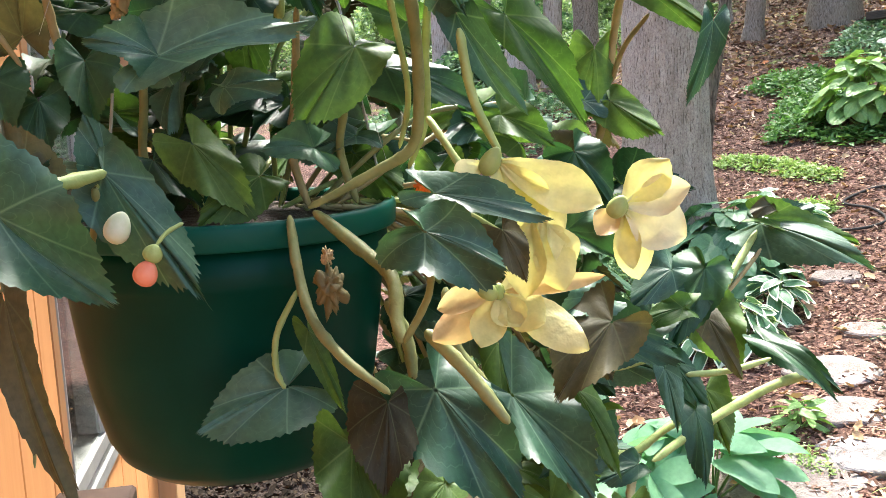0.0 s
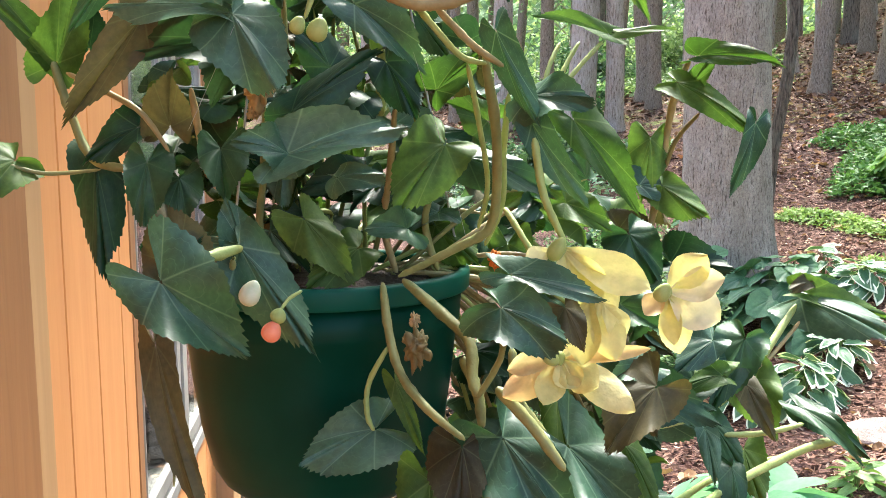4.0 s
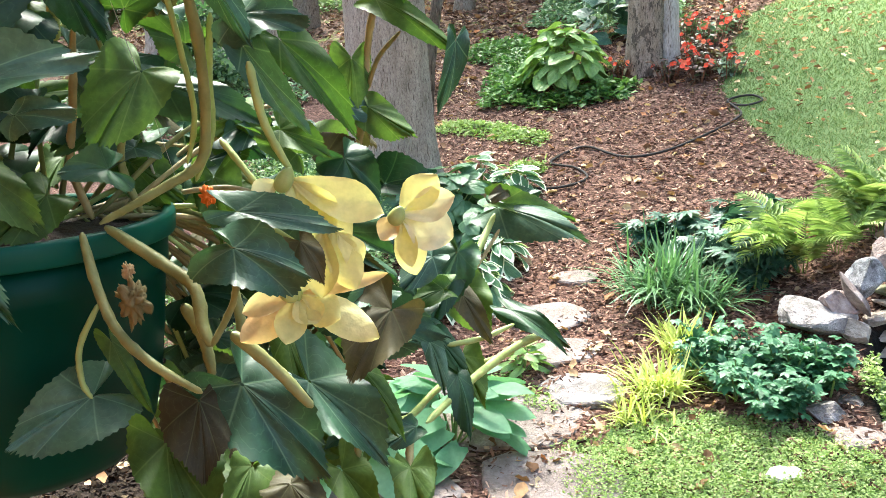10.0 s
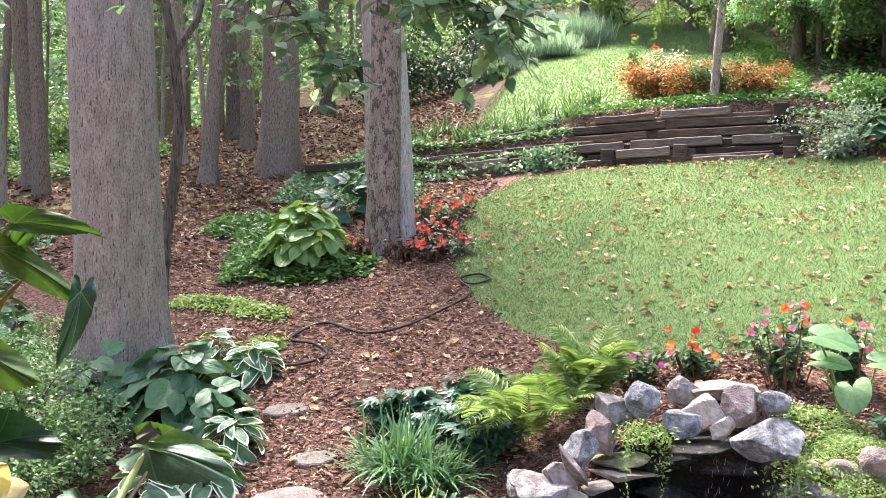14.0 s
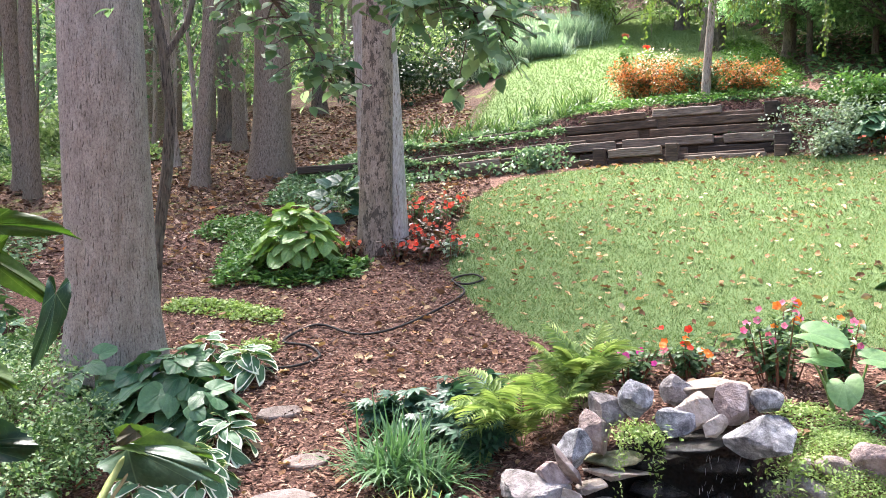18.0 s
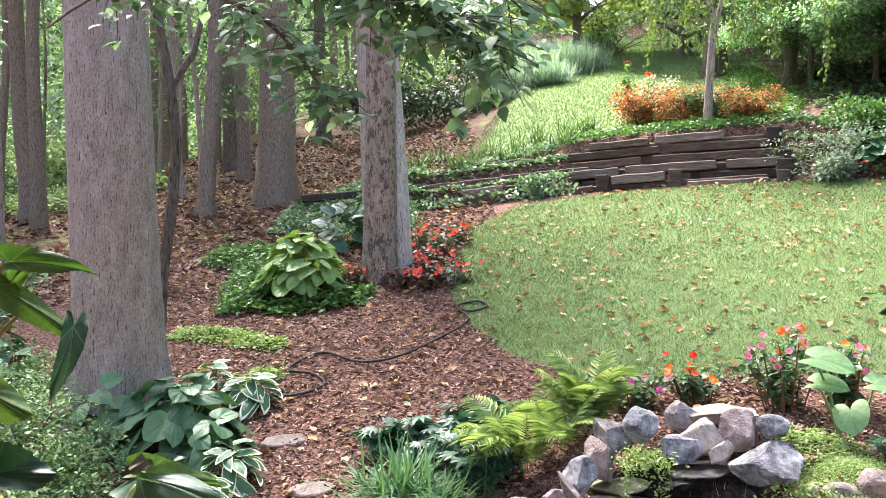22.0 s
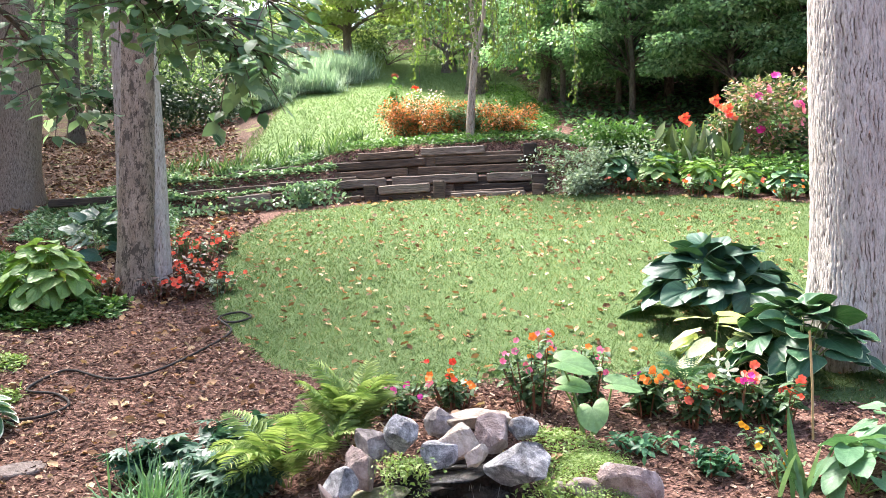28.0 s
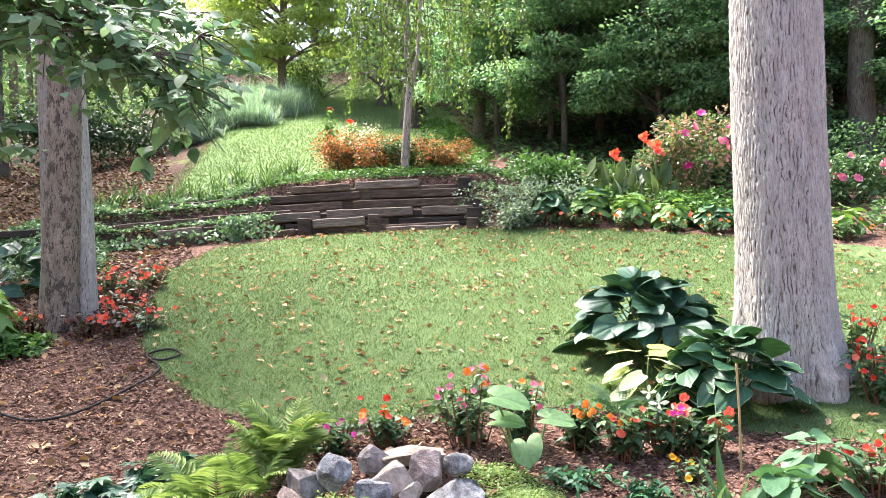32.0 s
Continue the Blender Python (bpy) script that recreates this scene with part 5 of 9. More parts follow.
M_ROCK_MOSS = stone_mat("mossy_stone", (0.10, 0.13, 0.05), (0.2, 0.2, 0.11), (0.36, 0.34, 0.24))
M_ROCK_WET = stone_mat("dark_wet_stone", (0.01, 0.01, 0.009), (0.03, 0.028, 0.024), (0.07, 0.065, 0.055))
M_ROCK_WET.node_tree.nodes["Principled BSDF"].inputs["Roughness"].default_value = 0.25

# ---- retaining wall of timbers ----
wall = thing("retaining_wall", (0, 0, 0), "stepped retaining wall of dark weathered timbers", "wall", kind="structure")
tb = np.random.RandomState(17)
timber_bits = {}


def timber(x0, x1, back, up, h=0.17, depth=0.17, mat=M_TIMBER, skew=0.0):
    """A squared log from x0 to x1, set back from the lawn's edge, its foot up above the ground before it."""
    L = round(x1 - x0, 2)
    key = (L, h, depth, mat.name)
    if key not in timber_bits:
        bm = bmesh.new()
        box(bm, (-L / 2, -depth / 2, 0), (L / 2, depth / 2, h))
        bmesh.ops.subdivide_edges(bm, edges=[e for e in bm.edges if abs((e.verts[0].co - e.verts[1].co).x) > 0.3], cuts=6)
        bevel_all(bm, 0.014, 1)
        for v in bm.verts:
            v.co += Vector((noise.noise(v.co * 5 + Vector((L * 9, 0, 1))) * 0.012, noise.noise(v.co * 4 + Vector((L * 9, 5, 0))) * 0.014, noise.noise(v.co * 4 + Vector((L * 7, 0, 9))) * 0.012))
        timber_bits[key] = mesh_bm("timber", bm, mat)
    xm = (x0 + x1) / 2
    a = math.atan2(wall_line(x1) - wall_line(x0), x1 - x0) + skew
    ym = (wall_line(x0) + wall_line(x1)) / 2 + back
    z = float(slope(xm, wall_line(xm) - 0.1)) + up
    sl = (float(slope(x1, wall_line(x1))) - float(slope(x0, wall_line(x0)))) / (x1 - x0)
    part("timber", timber_bits[key], wall, Matrix.Translation((xm, ym, z)) @ Matrix.Rotation(a, 4, "Z") @ Matrix.Rotation(-math.atan(sl), 4, "Y") @ Matrix.Rotation(tb.normal(0, 0.012), 4, "X"))


# the lowest course, its posts and the loose plank
for a, b in ((-1.9, -0.62), (-0.6, 0.34), (0.36, 1.58), (1.6, 2.42)):
    timber(a, b, 0.0, -0.06)
timber(0.36, 1.02, 0.02, 0.115, 0.16, mat=M_TIMBER_GREY)
timber(1.04, 1.62, 0.03, 0.11, 0.15)
timber(2.44, 2.62, -0.03, -0.03, 0.3, 0.18)
timber(2.64, 3.42, 0.04, -0.06, 0.15)
timber(2.62, 3.44, -0.04, 0.1, 0.14, 0.12, M_TIMBER_GREY, -0.035)
timber(3.46, 3.64, -0.03, -0.03, 0.3, 0.18)
timber(3.66, 4.82, 0.0, -0.06, 0.13, mat=M_TIMBER_GREY)
timber(4.84, 5.02, -0.02, -0.05, 0.22, 0.2)
timber(4.88, 5.12, 0.12, 0.14, 0.2, 0.2)
# the second course, its two logs in front of a dark one
for a, b in ((-2.3, -0.32), (-0.3, 1.0), (1.02, 2.44)):
    timber(a, b, 0.46, 0.33, 0.12)
for a, b in ((2.3, 2.72), (2.74, 3.9), (3.92, 5.06)):
    timber(a, b, 0.32, 0.07, 0.145)
for a, b in ((2.06, 2.86), (2.88, 4.26), (4.28, 5.1)):
    timber(a, b, 0.33, 0.25, 0.14, mat=M_TIMBER_GREY)
timber(4.94, 5.16, 0.36, 0.2, 0.3, 0.2)
timber(2.3, 5.1, 0.48, 0.05, 0.3, 0.12)
timber(2.3, 5.14, 0.96, 0.38, 0.4, 0.12)
timber(1.62, 4.9, 0.13, -0.06, 0.16, 0.08)
# the top course
for a, b in ((1.62, 2.38), (0.4, 1.6)):
    timber(a, b, 0.9, 0.62, 0.12)
for a, b in ((1.7, 3.3), (3.32, 5.14)):
    timber(a, b, 0.74, 0.425, 0.13)
for a, b in ((2.1, 3.6), (3.62, 5.1)):
    timber(a, b, 0.81, 0.585, 0.13)
timber(2.46, 3.42, 0.84, 0.74, 0.12)
timber(3.44, 4.5, 0.85, 0.755, 0.13, mat=M_TIMBER_GREY)
timber(5.0, 5.2, 0.86, 0.66, 0.24, 0.2)
wire = thing("cable", (3.1, wall_line(3.1), 3.5), "thin dark cable draped over the timbers", "cable")
part("cable_line", tube_mesh("cable_line", [(-0.25, 0.95, -0.02), (-0.18, 0.75, -0.22), (0.0, 0.3, -0.36), (0.3, 0.1, -0.44), (0.42, -0.1, -0.66), (0.55, -0.14, -0.86)], np.full(6, 0.008), M_TWIG, 5), wire)

# ---- pond, waterfall and rocks ----
mw, nt, bw = material("dark_pond_water")
bw.inputs["Base Color"].default_value = (0.012, 0.016, 0.012, 1)
bw.inputs["Roughness"].default_value = 0.06
bump(nt, bw, noise_fac(nt, coords(nt), 14, 3), 0.25, 0.01)
bm = bmesh.new()
bm.faces.new([bm.verts.new((x, y, 0.2)) for x, y in ((0.5, 4.0), (0.55, 4.9), (0.9, 5.1), (1.6, 5.1), (1.95, 4.6), (1.95, 3.9), (1.4, 3.55), (0.8, 3.6))])
tagged(new("water", mesh_bm("water", bm, mw)), "dark still pond water below the waterfall", "water", kind="structure")
ms, nt, bsp = material("falling_water")
bsp.inputs["Base Color"].default_value = (0.9, 0.92, 0.93, 1)
bsp.inputs["Roughness"].default_value, bsp.inputs["Transmission Weight"].default_value, bsp.inputs["IOR"].default_value = 0.15, 0.6, 1.33
fall = thing("waterfall", (1.3, 4.78, 0.2), "thin trickles of water falling from the ledge", "waterfall")
fr = np.random.RandomState(5)
drops = []
for k in range(40):
    x0, z0, ln = fr.normal(0.06, 0.07), fr.uniform(0.02, 0.48), fr.uniform(0.012, 0.045)
    drops.append(tube_arrays([(x0, fr.uniform(-0.03, 0.03), z0), (x0 + fr.normal(0, 0.003), 0, z0 + ln)], (0.0014, 0.0007), 4))
part("twig", mesh_np("trickles", *join_arrays(drops), ms, True), fall).name = "trickles"
rock(0.86, 5.04, 0.91, 0.27, 0.22, 0.20, M_ROCK_GREY, 200, "dark grey angular stone on the pond rim", -20)
rock(1.04, 5.01, 0.95, 0.24, 0.20, 0.25, M_ROCK_GRANITE, 201, "pale speckled granite stone on the pond rim", 17)
rock(1.26, 5.12, 1.00, 0.23, 0.19, 0.22, M_ROCK_GREY, 202, "dark-based grey stone on the pond rim", 14)
rock(1.56, 5.13, 0.99, 0.50, 0.36, 0.13, M_ROCK_TAN, 203, "long flat brown stone behind the rim", 11)
rock(1.31, 4.88, 0.93, 0.23, 0.18, 0.23, M_ROCK_TAN, 204, "smooth beige stone on the pond rim", 8)
rock(1.52, 4.92, 0.94, 0.30, 0.24, 0.22, M_ROCK_BROWN, 205, "purplish brown angular stone on the rim", 5)
rock(1.69, 4.92, 0.95, 0.23, 0.18, 0.14, M_ROCK_GRANITE, 206, "light grey flaky stone on the rim", 2)
rock(1.17, 4.86, 0.87, 0.25, 0.20, 0.19, M_ROCK_GRANITE, 207, "pale blue-grey stone above the waterfall", -1)
rock(1.36, 4.74, 0.86, 0.15, 0.12, 0.16, M_ROCK_TAN, 208, "small beige stone above the waterfall", -4)
rock(1.57, 4.56, 0.85, 0.42, 0.33, 0.24, M_ROCK_GRANITE, 209, "big pale granite boulder with creeping plants", -7)
rock(0.76, 4.93, 0.79, 0.30, 0.24, 0.32, M_ROCK_BROWN, 210, "big brown-grey boulder beside the waterfall", -10)
rock(0.63, 4.78, 0.73, 0.17, 0.16, 0.25, M_ROCK_GRANITE, 211, "white upright stone beside the waterfall", -13, 25)
rock(0.90, 4.92, 0.655, 0.42, 0.32, 0.10, M_ROCK_MOSS, 212, "flat mossy ledge stone beside the waterfall", -16)
rock(0.88, 4.88, 0.585, 0.42, 0.32, 0.08, M_ROCK_TAN, 213, "thin flat ledge stone over the pond", -19)
rock(0.72, 4.77, 0.55, 0.20, 0.15, 0.09, M_ROCK_TAN, 214, "small flat stacked stone by the pond", 18)
rock(0.81, 4.74, 0.46, 0.24, 0.18, 0.10, M_ROCK_TAN, 215, "small flat stacked stone by the pond", 15)
rock(0.76, 4.80, 0.38, 0.26, 0.2, 0.10, M_ROCK_TAN, 216, "small flat stacked stone by the pond", 12)
rock(0.39, 4.77, 0.54, 0.44, 0.34, 0.27, M_ROCK_GREY, 217, "broad dark grey boulder beside the ferns", 9)
rock(0.51, 4.77, 0.63, 0.27, 0.2, 0.18, M_ROCK_BROWN, 218, "brown-grey stone leaning on a boulder", 6)
rock(0.60, 4.67, 0.50, 0.19, 0.16, 0.16, M_ROCK_TAN, 219, "rough tan stone low by the pond", 3)
rock(0.58, 4.74, 0.67, 0.09, 0.18, 0.26, M_ROCK_BROWN, 220, "dark narrow leaning stone beside the boulder", 0, -35)
rock(1.87, 4.49, 0.68, 0.24, 0.19, 0.16, M_ROCK_PINK, 221, "pinkish tan stone among creeping plants", -3)
rock(1.76, 4.55, 0.70, 0.15, 0.12, 0.10, M_ROCK_TAN, 222, "small tan stone among creeping plants", -6)
rock(1.75, 4.45, 0.60, 0.26, 0.2, 0.2, M_ROCK_GREY, 223, "dark low stone beside the boulder", -9)
rock(2.11, 4.47, 0.68, 0.38, 0.28, 0.34, M_ROCK_BROWN, 240, "large flat-faced pinkish boulder by the pond", -10, cuts=6)
rock(0.76, 4.36, 0.32, 0.22, 0.18, 0.2, M_ROCK_GREY, 241, "grey wet stone at the pond's edge", 17)
rock(0.507, 3.95, 0.25, 0.34, 0.25, 0.15, M_ROCK_PINK, 242, "pale tan stone paving the pond's edge", 14)
rock(0.66, 3.98, 0.26, 0.2, 0.16, 0.14, M_ROCK_TAN, 243, "orange-tan stone at the pond's edge", 11)
rock(0.77, 3.78, 0.24, 0.34, 0.26, 0.18, M_ROCK_BROWN, 244, "pinkish grey stone at the pond's edge", 8)
rock(0.18, 3.68, 0.18, 0.2, 0.15, 0.12, M_ROCK_WHITE, 245, "white rounded stone among creeping plants", 5)
rock(1.12, 3.74, 0.27, 0.44, 0.33, 0.2, M_ROCK_GRANITE, 246, "grey stone at the pond's near edge", 2)
rock(0.40, 4.1, 0.31, 0.2, 0.16, 0.1, M_ROCK_GREY, 247, "low grey stone beside the geranium", -1)
rock(0.52, 4.2, 0.32, 0.18, 0.14, 0.1, M_ROCK_GREY, 248, "low grey stone beside the geranium", -4)
rock(1.5, 3.7, 0.28, 0.4, 0.3, 0.2, M_ROCK_TAN, 249, "tan stone at the pond's near edge", 20)
rock(1.85, 4.0, 0.36, 0.3, 0.4, 0.3, M_ROCK_GREY, 250, "grey stone at the pond's side", 10)
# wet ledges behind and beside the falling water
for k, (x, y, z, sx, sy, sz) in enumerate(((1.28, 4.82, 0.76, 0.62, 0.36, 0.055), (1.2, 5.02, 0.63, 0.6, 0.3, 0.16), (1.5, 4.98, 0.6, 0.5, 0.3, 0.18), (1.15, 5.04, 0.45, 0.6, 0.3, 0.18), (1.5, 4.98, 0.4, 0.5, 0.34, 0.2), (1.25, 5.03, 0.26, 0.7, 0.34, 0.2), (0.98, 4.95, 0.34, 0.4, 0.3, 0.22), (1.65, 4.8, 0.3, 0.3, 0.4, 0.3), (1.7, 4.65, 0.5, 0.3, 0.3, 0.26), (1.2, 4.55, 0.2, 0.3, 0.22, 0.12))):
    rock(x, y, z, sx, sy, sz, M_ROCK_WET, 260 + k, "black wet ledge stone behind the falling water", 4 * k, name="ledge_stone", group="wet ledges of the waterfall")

# flat stepping stones of the path
def flagstone(x, y, w, d, rz, seed, mat=M_ROCK_PINK):
    rng = np.random.RandomState(seed)
    bm = bmesh.new()
    n = 11
    ring = [(0.5 * w * math.cos(6.283 * k / n) * rng.uniform(0.8, 1.1), 0.5 * d * math.sin(6.283 * k / n) * rng.uniform(0.8, 1.1)) for k in range(n)]
    top = [bm.verts.new((a, b, 0.024)) for a, b in ring]
    f = bm.faces.new(top)
    ex = bmesh.ops.extrude_face_region(bm, geom=[f])
    for v in ex["geom"]:
        if isinstance(v, bmesh.types.BMVert):
            v.co.z = -0.05
            v.co.x *= 1.04
            v.co.y *= 1.04
    bmesh.ops.recalc_face_normals(bm, faces=bm.faces[:])
    bevel_all(bm, 0.008, 1)
    ob = new("stepping_stone", mesh_bm("stepping_stone", bm, mat))
    h = 0.2
    tx, ty = math.atan((gz(x, y + h) - gz(x, y - h)) / (2 * h)), -math.atan((gz(x + h, y) - gz(x - h, y)) / (2 * h))
    ob.matrix_basis = Matrix.Translation((x, y, gz(x, y))) @ Euler((tx, ty, radians(rz))).to_matrix().to_4x4()
    return tagged(ob, "flat pinkish-grey flagstone sunk in the path", "stepping stone", "stepping stones of the path")


for k, (x, y, w, d, r) in enumerate(((-0.95, 5.0, 0.5, 0.34, 10), (-0.82, 4.62, 0.42, 0.26, 40), (-0.68, 4.28, 0.46, 0.34, -20), (-0.98, 3.98, 0.8, 0.5, 15), (-1.4, 4.3, 0.5, 0.36, 30), (-0.72, 3.55, 0.72, 0.5, -10), (-0.86, 5.48, 0.3, 0.2, 0), (-1.15, 6.2, 0.34, 0.2, 20), (-1.4, 3.42, 0.66, 0.5, 5), (-1.6, 6.95, 0.5, 0.14, 8))):
    flagstone(x, y, w, d, r, 300 + k, M_ROCK_PINK if k not in (2, 4) else M_ROCK_GREY)

# ---- hostas ----
M_HOSTA = palm_leaf_mat("green_hosta_leaf", [(0.0, (0.12, 0.225, 0.065)), (0.5, (0.18, 0.31, 0.09)), (1.0, (0.25, 0.38, 0.13))], (0.3, 0.43, 0.19), 0.45, 0.2, 0.3, 0.5, 0.1, scale=45)
M_HOSTA_BLUE = palm_leaf_mat("blue_green_hosta_leaf", [(0.0, (0.02, 0.065, 0.042)), (0.5, (0.035, 0.092, 0.06)), (1.0, (0.055, 0.125, 0.085))], (0.10, 0.19, 0.13), 0.45, 0.08, 0.3, 0.45, 0.1, scale=45)
M_HOSTA_MID = palm_leaf_mat("mid_green_hosta_leaf", [(0.0, (0.042, 0.115, 0.056)), (0.5, (0.072, 0.165, 0.08)), (1.0, (0.11, 0.22, 0.11))], (0.13, 0.24, 0.12), 0.45, 0.12, 0.3, 0.45, 0.1, scale=45)
M_HOSTA_EDGE = palm_leaf_mat("cream_edged_hosta_leaf", [(0.0, (0.025, 0.08, 0.042)), (1.0, (0.05, 0.125, 0.065))], (0.10, 0.2, 0.11), 0.42, 0.1, 0.3, 0.4, 0.1, (0.34, 0.43, 0.24), 1.0, 45)
M_HOSTA_VAR = palm_leaf_mat("white_margined_hosta_leaf", [(0.0, (0.06, 0.15, 0.075)), (1.0, (0.11, 0.22, 0.11))], (0.16, 0.29, 0.16), 0.45, 0.15, 0.25, 0.35, 0.1, (0.72, 0.76, 0.6), 0.84, 45)
M_HOSTA_PALE = rib_leaf_mat("pale_yellow_hosta_leaf", [(0.0, (0.62, 0.66, 0.36)), (1.0, (0.76, 0.78, 0.5))], (0.82, 0.84, 0.6), None, 6, 0.42, 0.3, 0.3, sweep=0.75)
M_EAR = palm_leaf_mat("light_green_heart_leaf", [(0.0, (0.17, 0.31, 0.14)), (1.0, (0.23, 0.38, 0.18))], (0.34, 0.5, 0.27), 0.5, 0.3, 0.2, 0.35, 0.06, scale=40)


def hosta_set(mat, L, W, k=3, heart=0.35, droop=0.22, cup=0.22, quilt=0.012):
    return [blade_mesh("leaf", mat, L * (1 + 0.08 * i), W * (1 - 0.05 * i), 0.38, heart, droop * (0.7 + 0.3 * i), cup * (1 - 0.5 * i), 0.02 + 0.015 * i, 0, 12, 8, 0.0, 0.004, i, 0.62, quilt=quilt, pointed=True) for i in range(k)]


def oval_set(mat, L, W, k=4):
    """Broad blunt hosta leaves, some cupped, some arched."""
    return [heart_leaf_mesh("leaf", mat, L * (0.9 + 0.07 * i), W * (1.05 - 0.05 * i), 0.3, 0.12 + 0.1 * i, 0.16 - 0.12 * i, 0.03, 0.0, 40 + i, 0.035, True) for i in range(k)]


S_GREEN, S_BLUE, S_MID = oval_set(M_HOSTA, 0.22, 0.18), oval_set(M_HOSTA_BLUE, 0.27, 0.25), oval_set(M_HOSTA_MID, 0.22, 0.2)
S_EDGE, S_VAR, S_PALE = oval_set(M_HOSTA_EDGE, 0.25, 0.21), oval_set(M_HOSTA_VAR, 0.16, 0.095), hosta_set(M_HOSTA_PALE, 0.27, 0.16, 3, 0.1)
hosta(-1.55, 9.75, "large mid-green hosta mounded under the maple", S_GREEN, 110, 1.4, 0.68, 1)
hosta(-1.32, 11.9, "blue-green hosta with big upright leaves behind the maple", S_BLUE, 24, 0.95, 0.55, 2, tilt=0.9)
hosta(-1.9, 6.25, "broad dull-green hosta at the foot of the big tree", S_MID, 50, 1.2, 0.46, 3)
hosta(-2.45, 6.3, "dull-green hosta crowding the trunk's base", S_MID, 20, 0.8, 0.42, 4)
hosta(-1.6, 6.0, "dull-green hosta spilling onto the path", S_MID, 16, 0.7, 0.3, 5)
hosta(-1.45, 5.2, "white-edged hosta beside the path stones", S_VAR, 44, 0.62, 0.26, 6)
hosta(-1.72, 5.05, "white-edged hosta beside the path stones", S_VAR, 34, 0.5, 0.24, 7)
hosta(-1.38, 5.65, "white-edged hosta at the path's edge", S_VAR, 26, 0.45, 0.24, 8)
hosta(-1.52, 6.85, "white-edged hosta behind the broad-leaved hosta", S_VAR, 34, 0.6, 0.26, 9)
hosta(-1.85, 7.1, "white-edged hosta beside the big trunk", S_VAR, 26, 0.5, 0.26, 10)
hosta(4.12, 6.75, "huge puckered blue-green hosta before the big tree", S_BLUE, 92, 1.7, 0.62, 11, tilt=0.8, low=0.3)
hosta(4.06, 5.58, "dark hosta with thin cream leaf edges", S_EDGE, 78, 1.3, 0.5, 12, tilt=0.75, low=0.25)
hosta(3.62, 5.98, "pale yellow hosta with a white gleam", S_PALE, 15, 0.7, 0.34, 14)
hosta(3.72, 5.7, "small white-margined hosta before the dark hosta", S_VAR, 20, 0.45, 0.28, 15)
hosta(5.05, 5.75, "white-margined hosta among red flowers", S_VAR, 26, 0.6, 0.3, 16)
for k, (x, y) in enumerate(((6.0, 12.25), (6.45, 11.9), (6.95, 11.5), (7.35, 11.0), (7.75, 10.6), (8.1, 10.2), (8.5, 9.8), (8.8, 9.3), (6.7, 12.3), (7.2, 11.9))):
    hosta(x, y, "green hosta in the bed beyond the lawn", S_GREEN if k % 4 else S_MID, 30, 0.8, 0.36, 20 + k, group="hostas beyond the lawn")
# left of the big tree, under the wood
for k, (x, y) in enumerate(((-3.6, 7.4), (-3.2, 8.2), (-4.1, 8.2))):
    hosta(x, y, "dull-green hosta in shade behind the clipped bush", S_MID, 16, 0.8, 0.34, 40 + k, group="hostas by the wood")
# heart-leaved plant by the flowers
ear = thing("elephant_ear", (2.2, 5.23, gz(2.2, 5.23) - 0.06), "light green plant with four big heart-shaped leaves", "plant")
ear_me = heart_leaf_mesh("leaf", M_EAR, 0.19, 0.21, 0.75, 0.2, 0.12, 0.015, 0.0, 44, 0.01, True)
for p, d, s in (((-0.12, 0.02, 0.52), (0.6, -0.5, -0.1), 1.2), ((-0.12, 0.0, 0.38), (0.7, -0.5, 0.0), 0.95), ((0.05, -0.05, 0.24), (-0.25, -0.8, -0.6), 0.95), ((0.24, 0.05, 0.36), (0.8, -0.4, -0.05), 1.0)):
    part("leaf", ear_me, ear, leaf_pose(p, d, 0.35, s))
    part("stalk", tube_mesh("stalk", bend((0.02, 0, -0.03), p, 0.03, 6, (1, 0, 0)), (0.014, 0.013, 0.011, 0.009, 0.007, 0.006), M_STALK, 7), ear)

# ---- beds: ferns, grasses, shrubs, flowers ----
M_FERN = leaf_mat("yellow_green_fern", [(0.0, (0.15, 0.24, 0.07)), (0.5, (0.27, 0.37, 0.12)), (1.0, (0.44, 0.53, 0.22))], 0.5, 0.28, 30)
M_FERN_DARK = leaf_mat("blue_green_fern", [(0.0, (0.03, 0.09, 0.045)), (0.5, (0.05, 0.13, 0.065)), (1.0, (0.08, 0.17, 0.09))], 0.5, 0.3, 30)
M_LIRIOPE = leaf_mat("blue_green_strap_leaves", [(0.0, (0.05, 0.13, 0.055)), (0.5, (0.10, 0.21, 0.095)), (1.0, (0.2, 0.33, 0.17))], 0.4, 0.25, 30)
M_HAKONE = leaf_mat("yellow_striped_grass", [(0.0, (0.3, 0.38, 0.08)), (0.5, (0.5, 0.55, 0.16)), (1.0, (0.72, 0.74, 0.36))], 0.5, 0.4, 30)
M_HELLEBORE = leaf_mat("dark_blue_green_leaves", [(0.0, (0.025, 0.075, 0.05)), (0.5, (0.05, 0.125, 0.085)), (1.0, (0.09, 0.19, 0.13))], 0.42, 0.2, 30)
M_GERANIUM = leaf_mat("cool_green_lobed_leaves", [(0.0, (0.035, 0.12, 0.06)), (0.5, (0.065, 0.19, 0.10)), (1.0, (0.13, 0.28, 0.16))], 0.5, 0.3, 30)
M_SEDUM = leaf_mat("lime_creeping_leaves", [(0.0, (0.18, 0.28, 0.075)), (0.5, (0.28, 0.39, 0.12)), (1.0, (0.44, 0.53, 0.24))], 0.5, 0.3, 30)
M_PACHY = leaf_mat("fresh_green_ground_cover", [(0.0, (0.05, 0.13, 0.035)), (0.5, (0.10, 0.21, 0.055)), (1.0, (0.18, 0.31, 0.09))], 0.45, 0.25, 30)
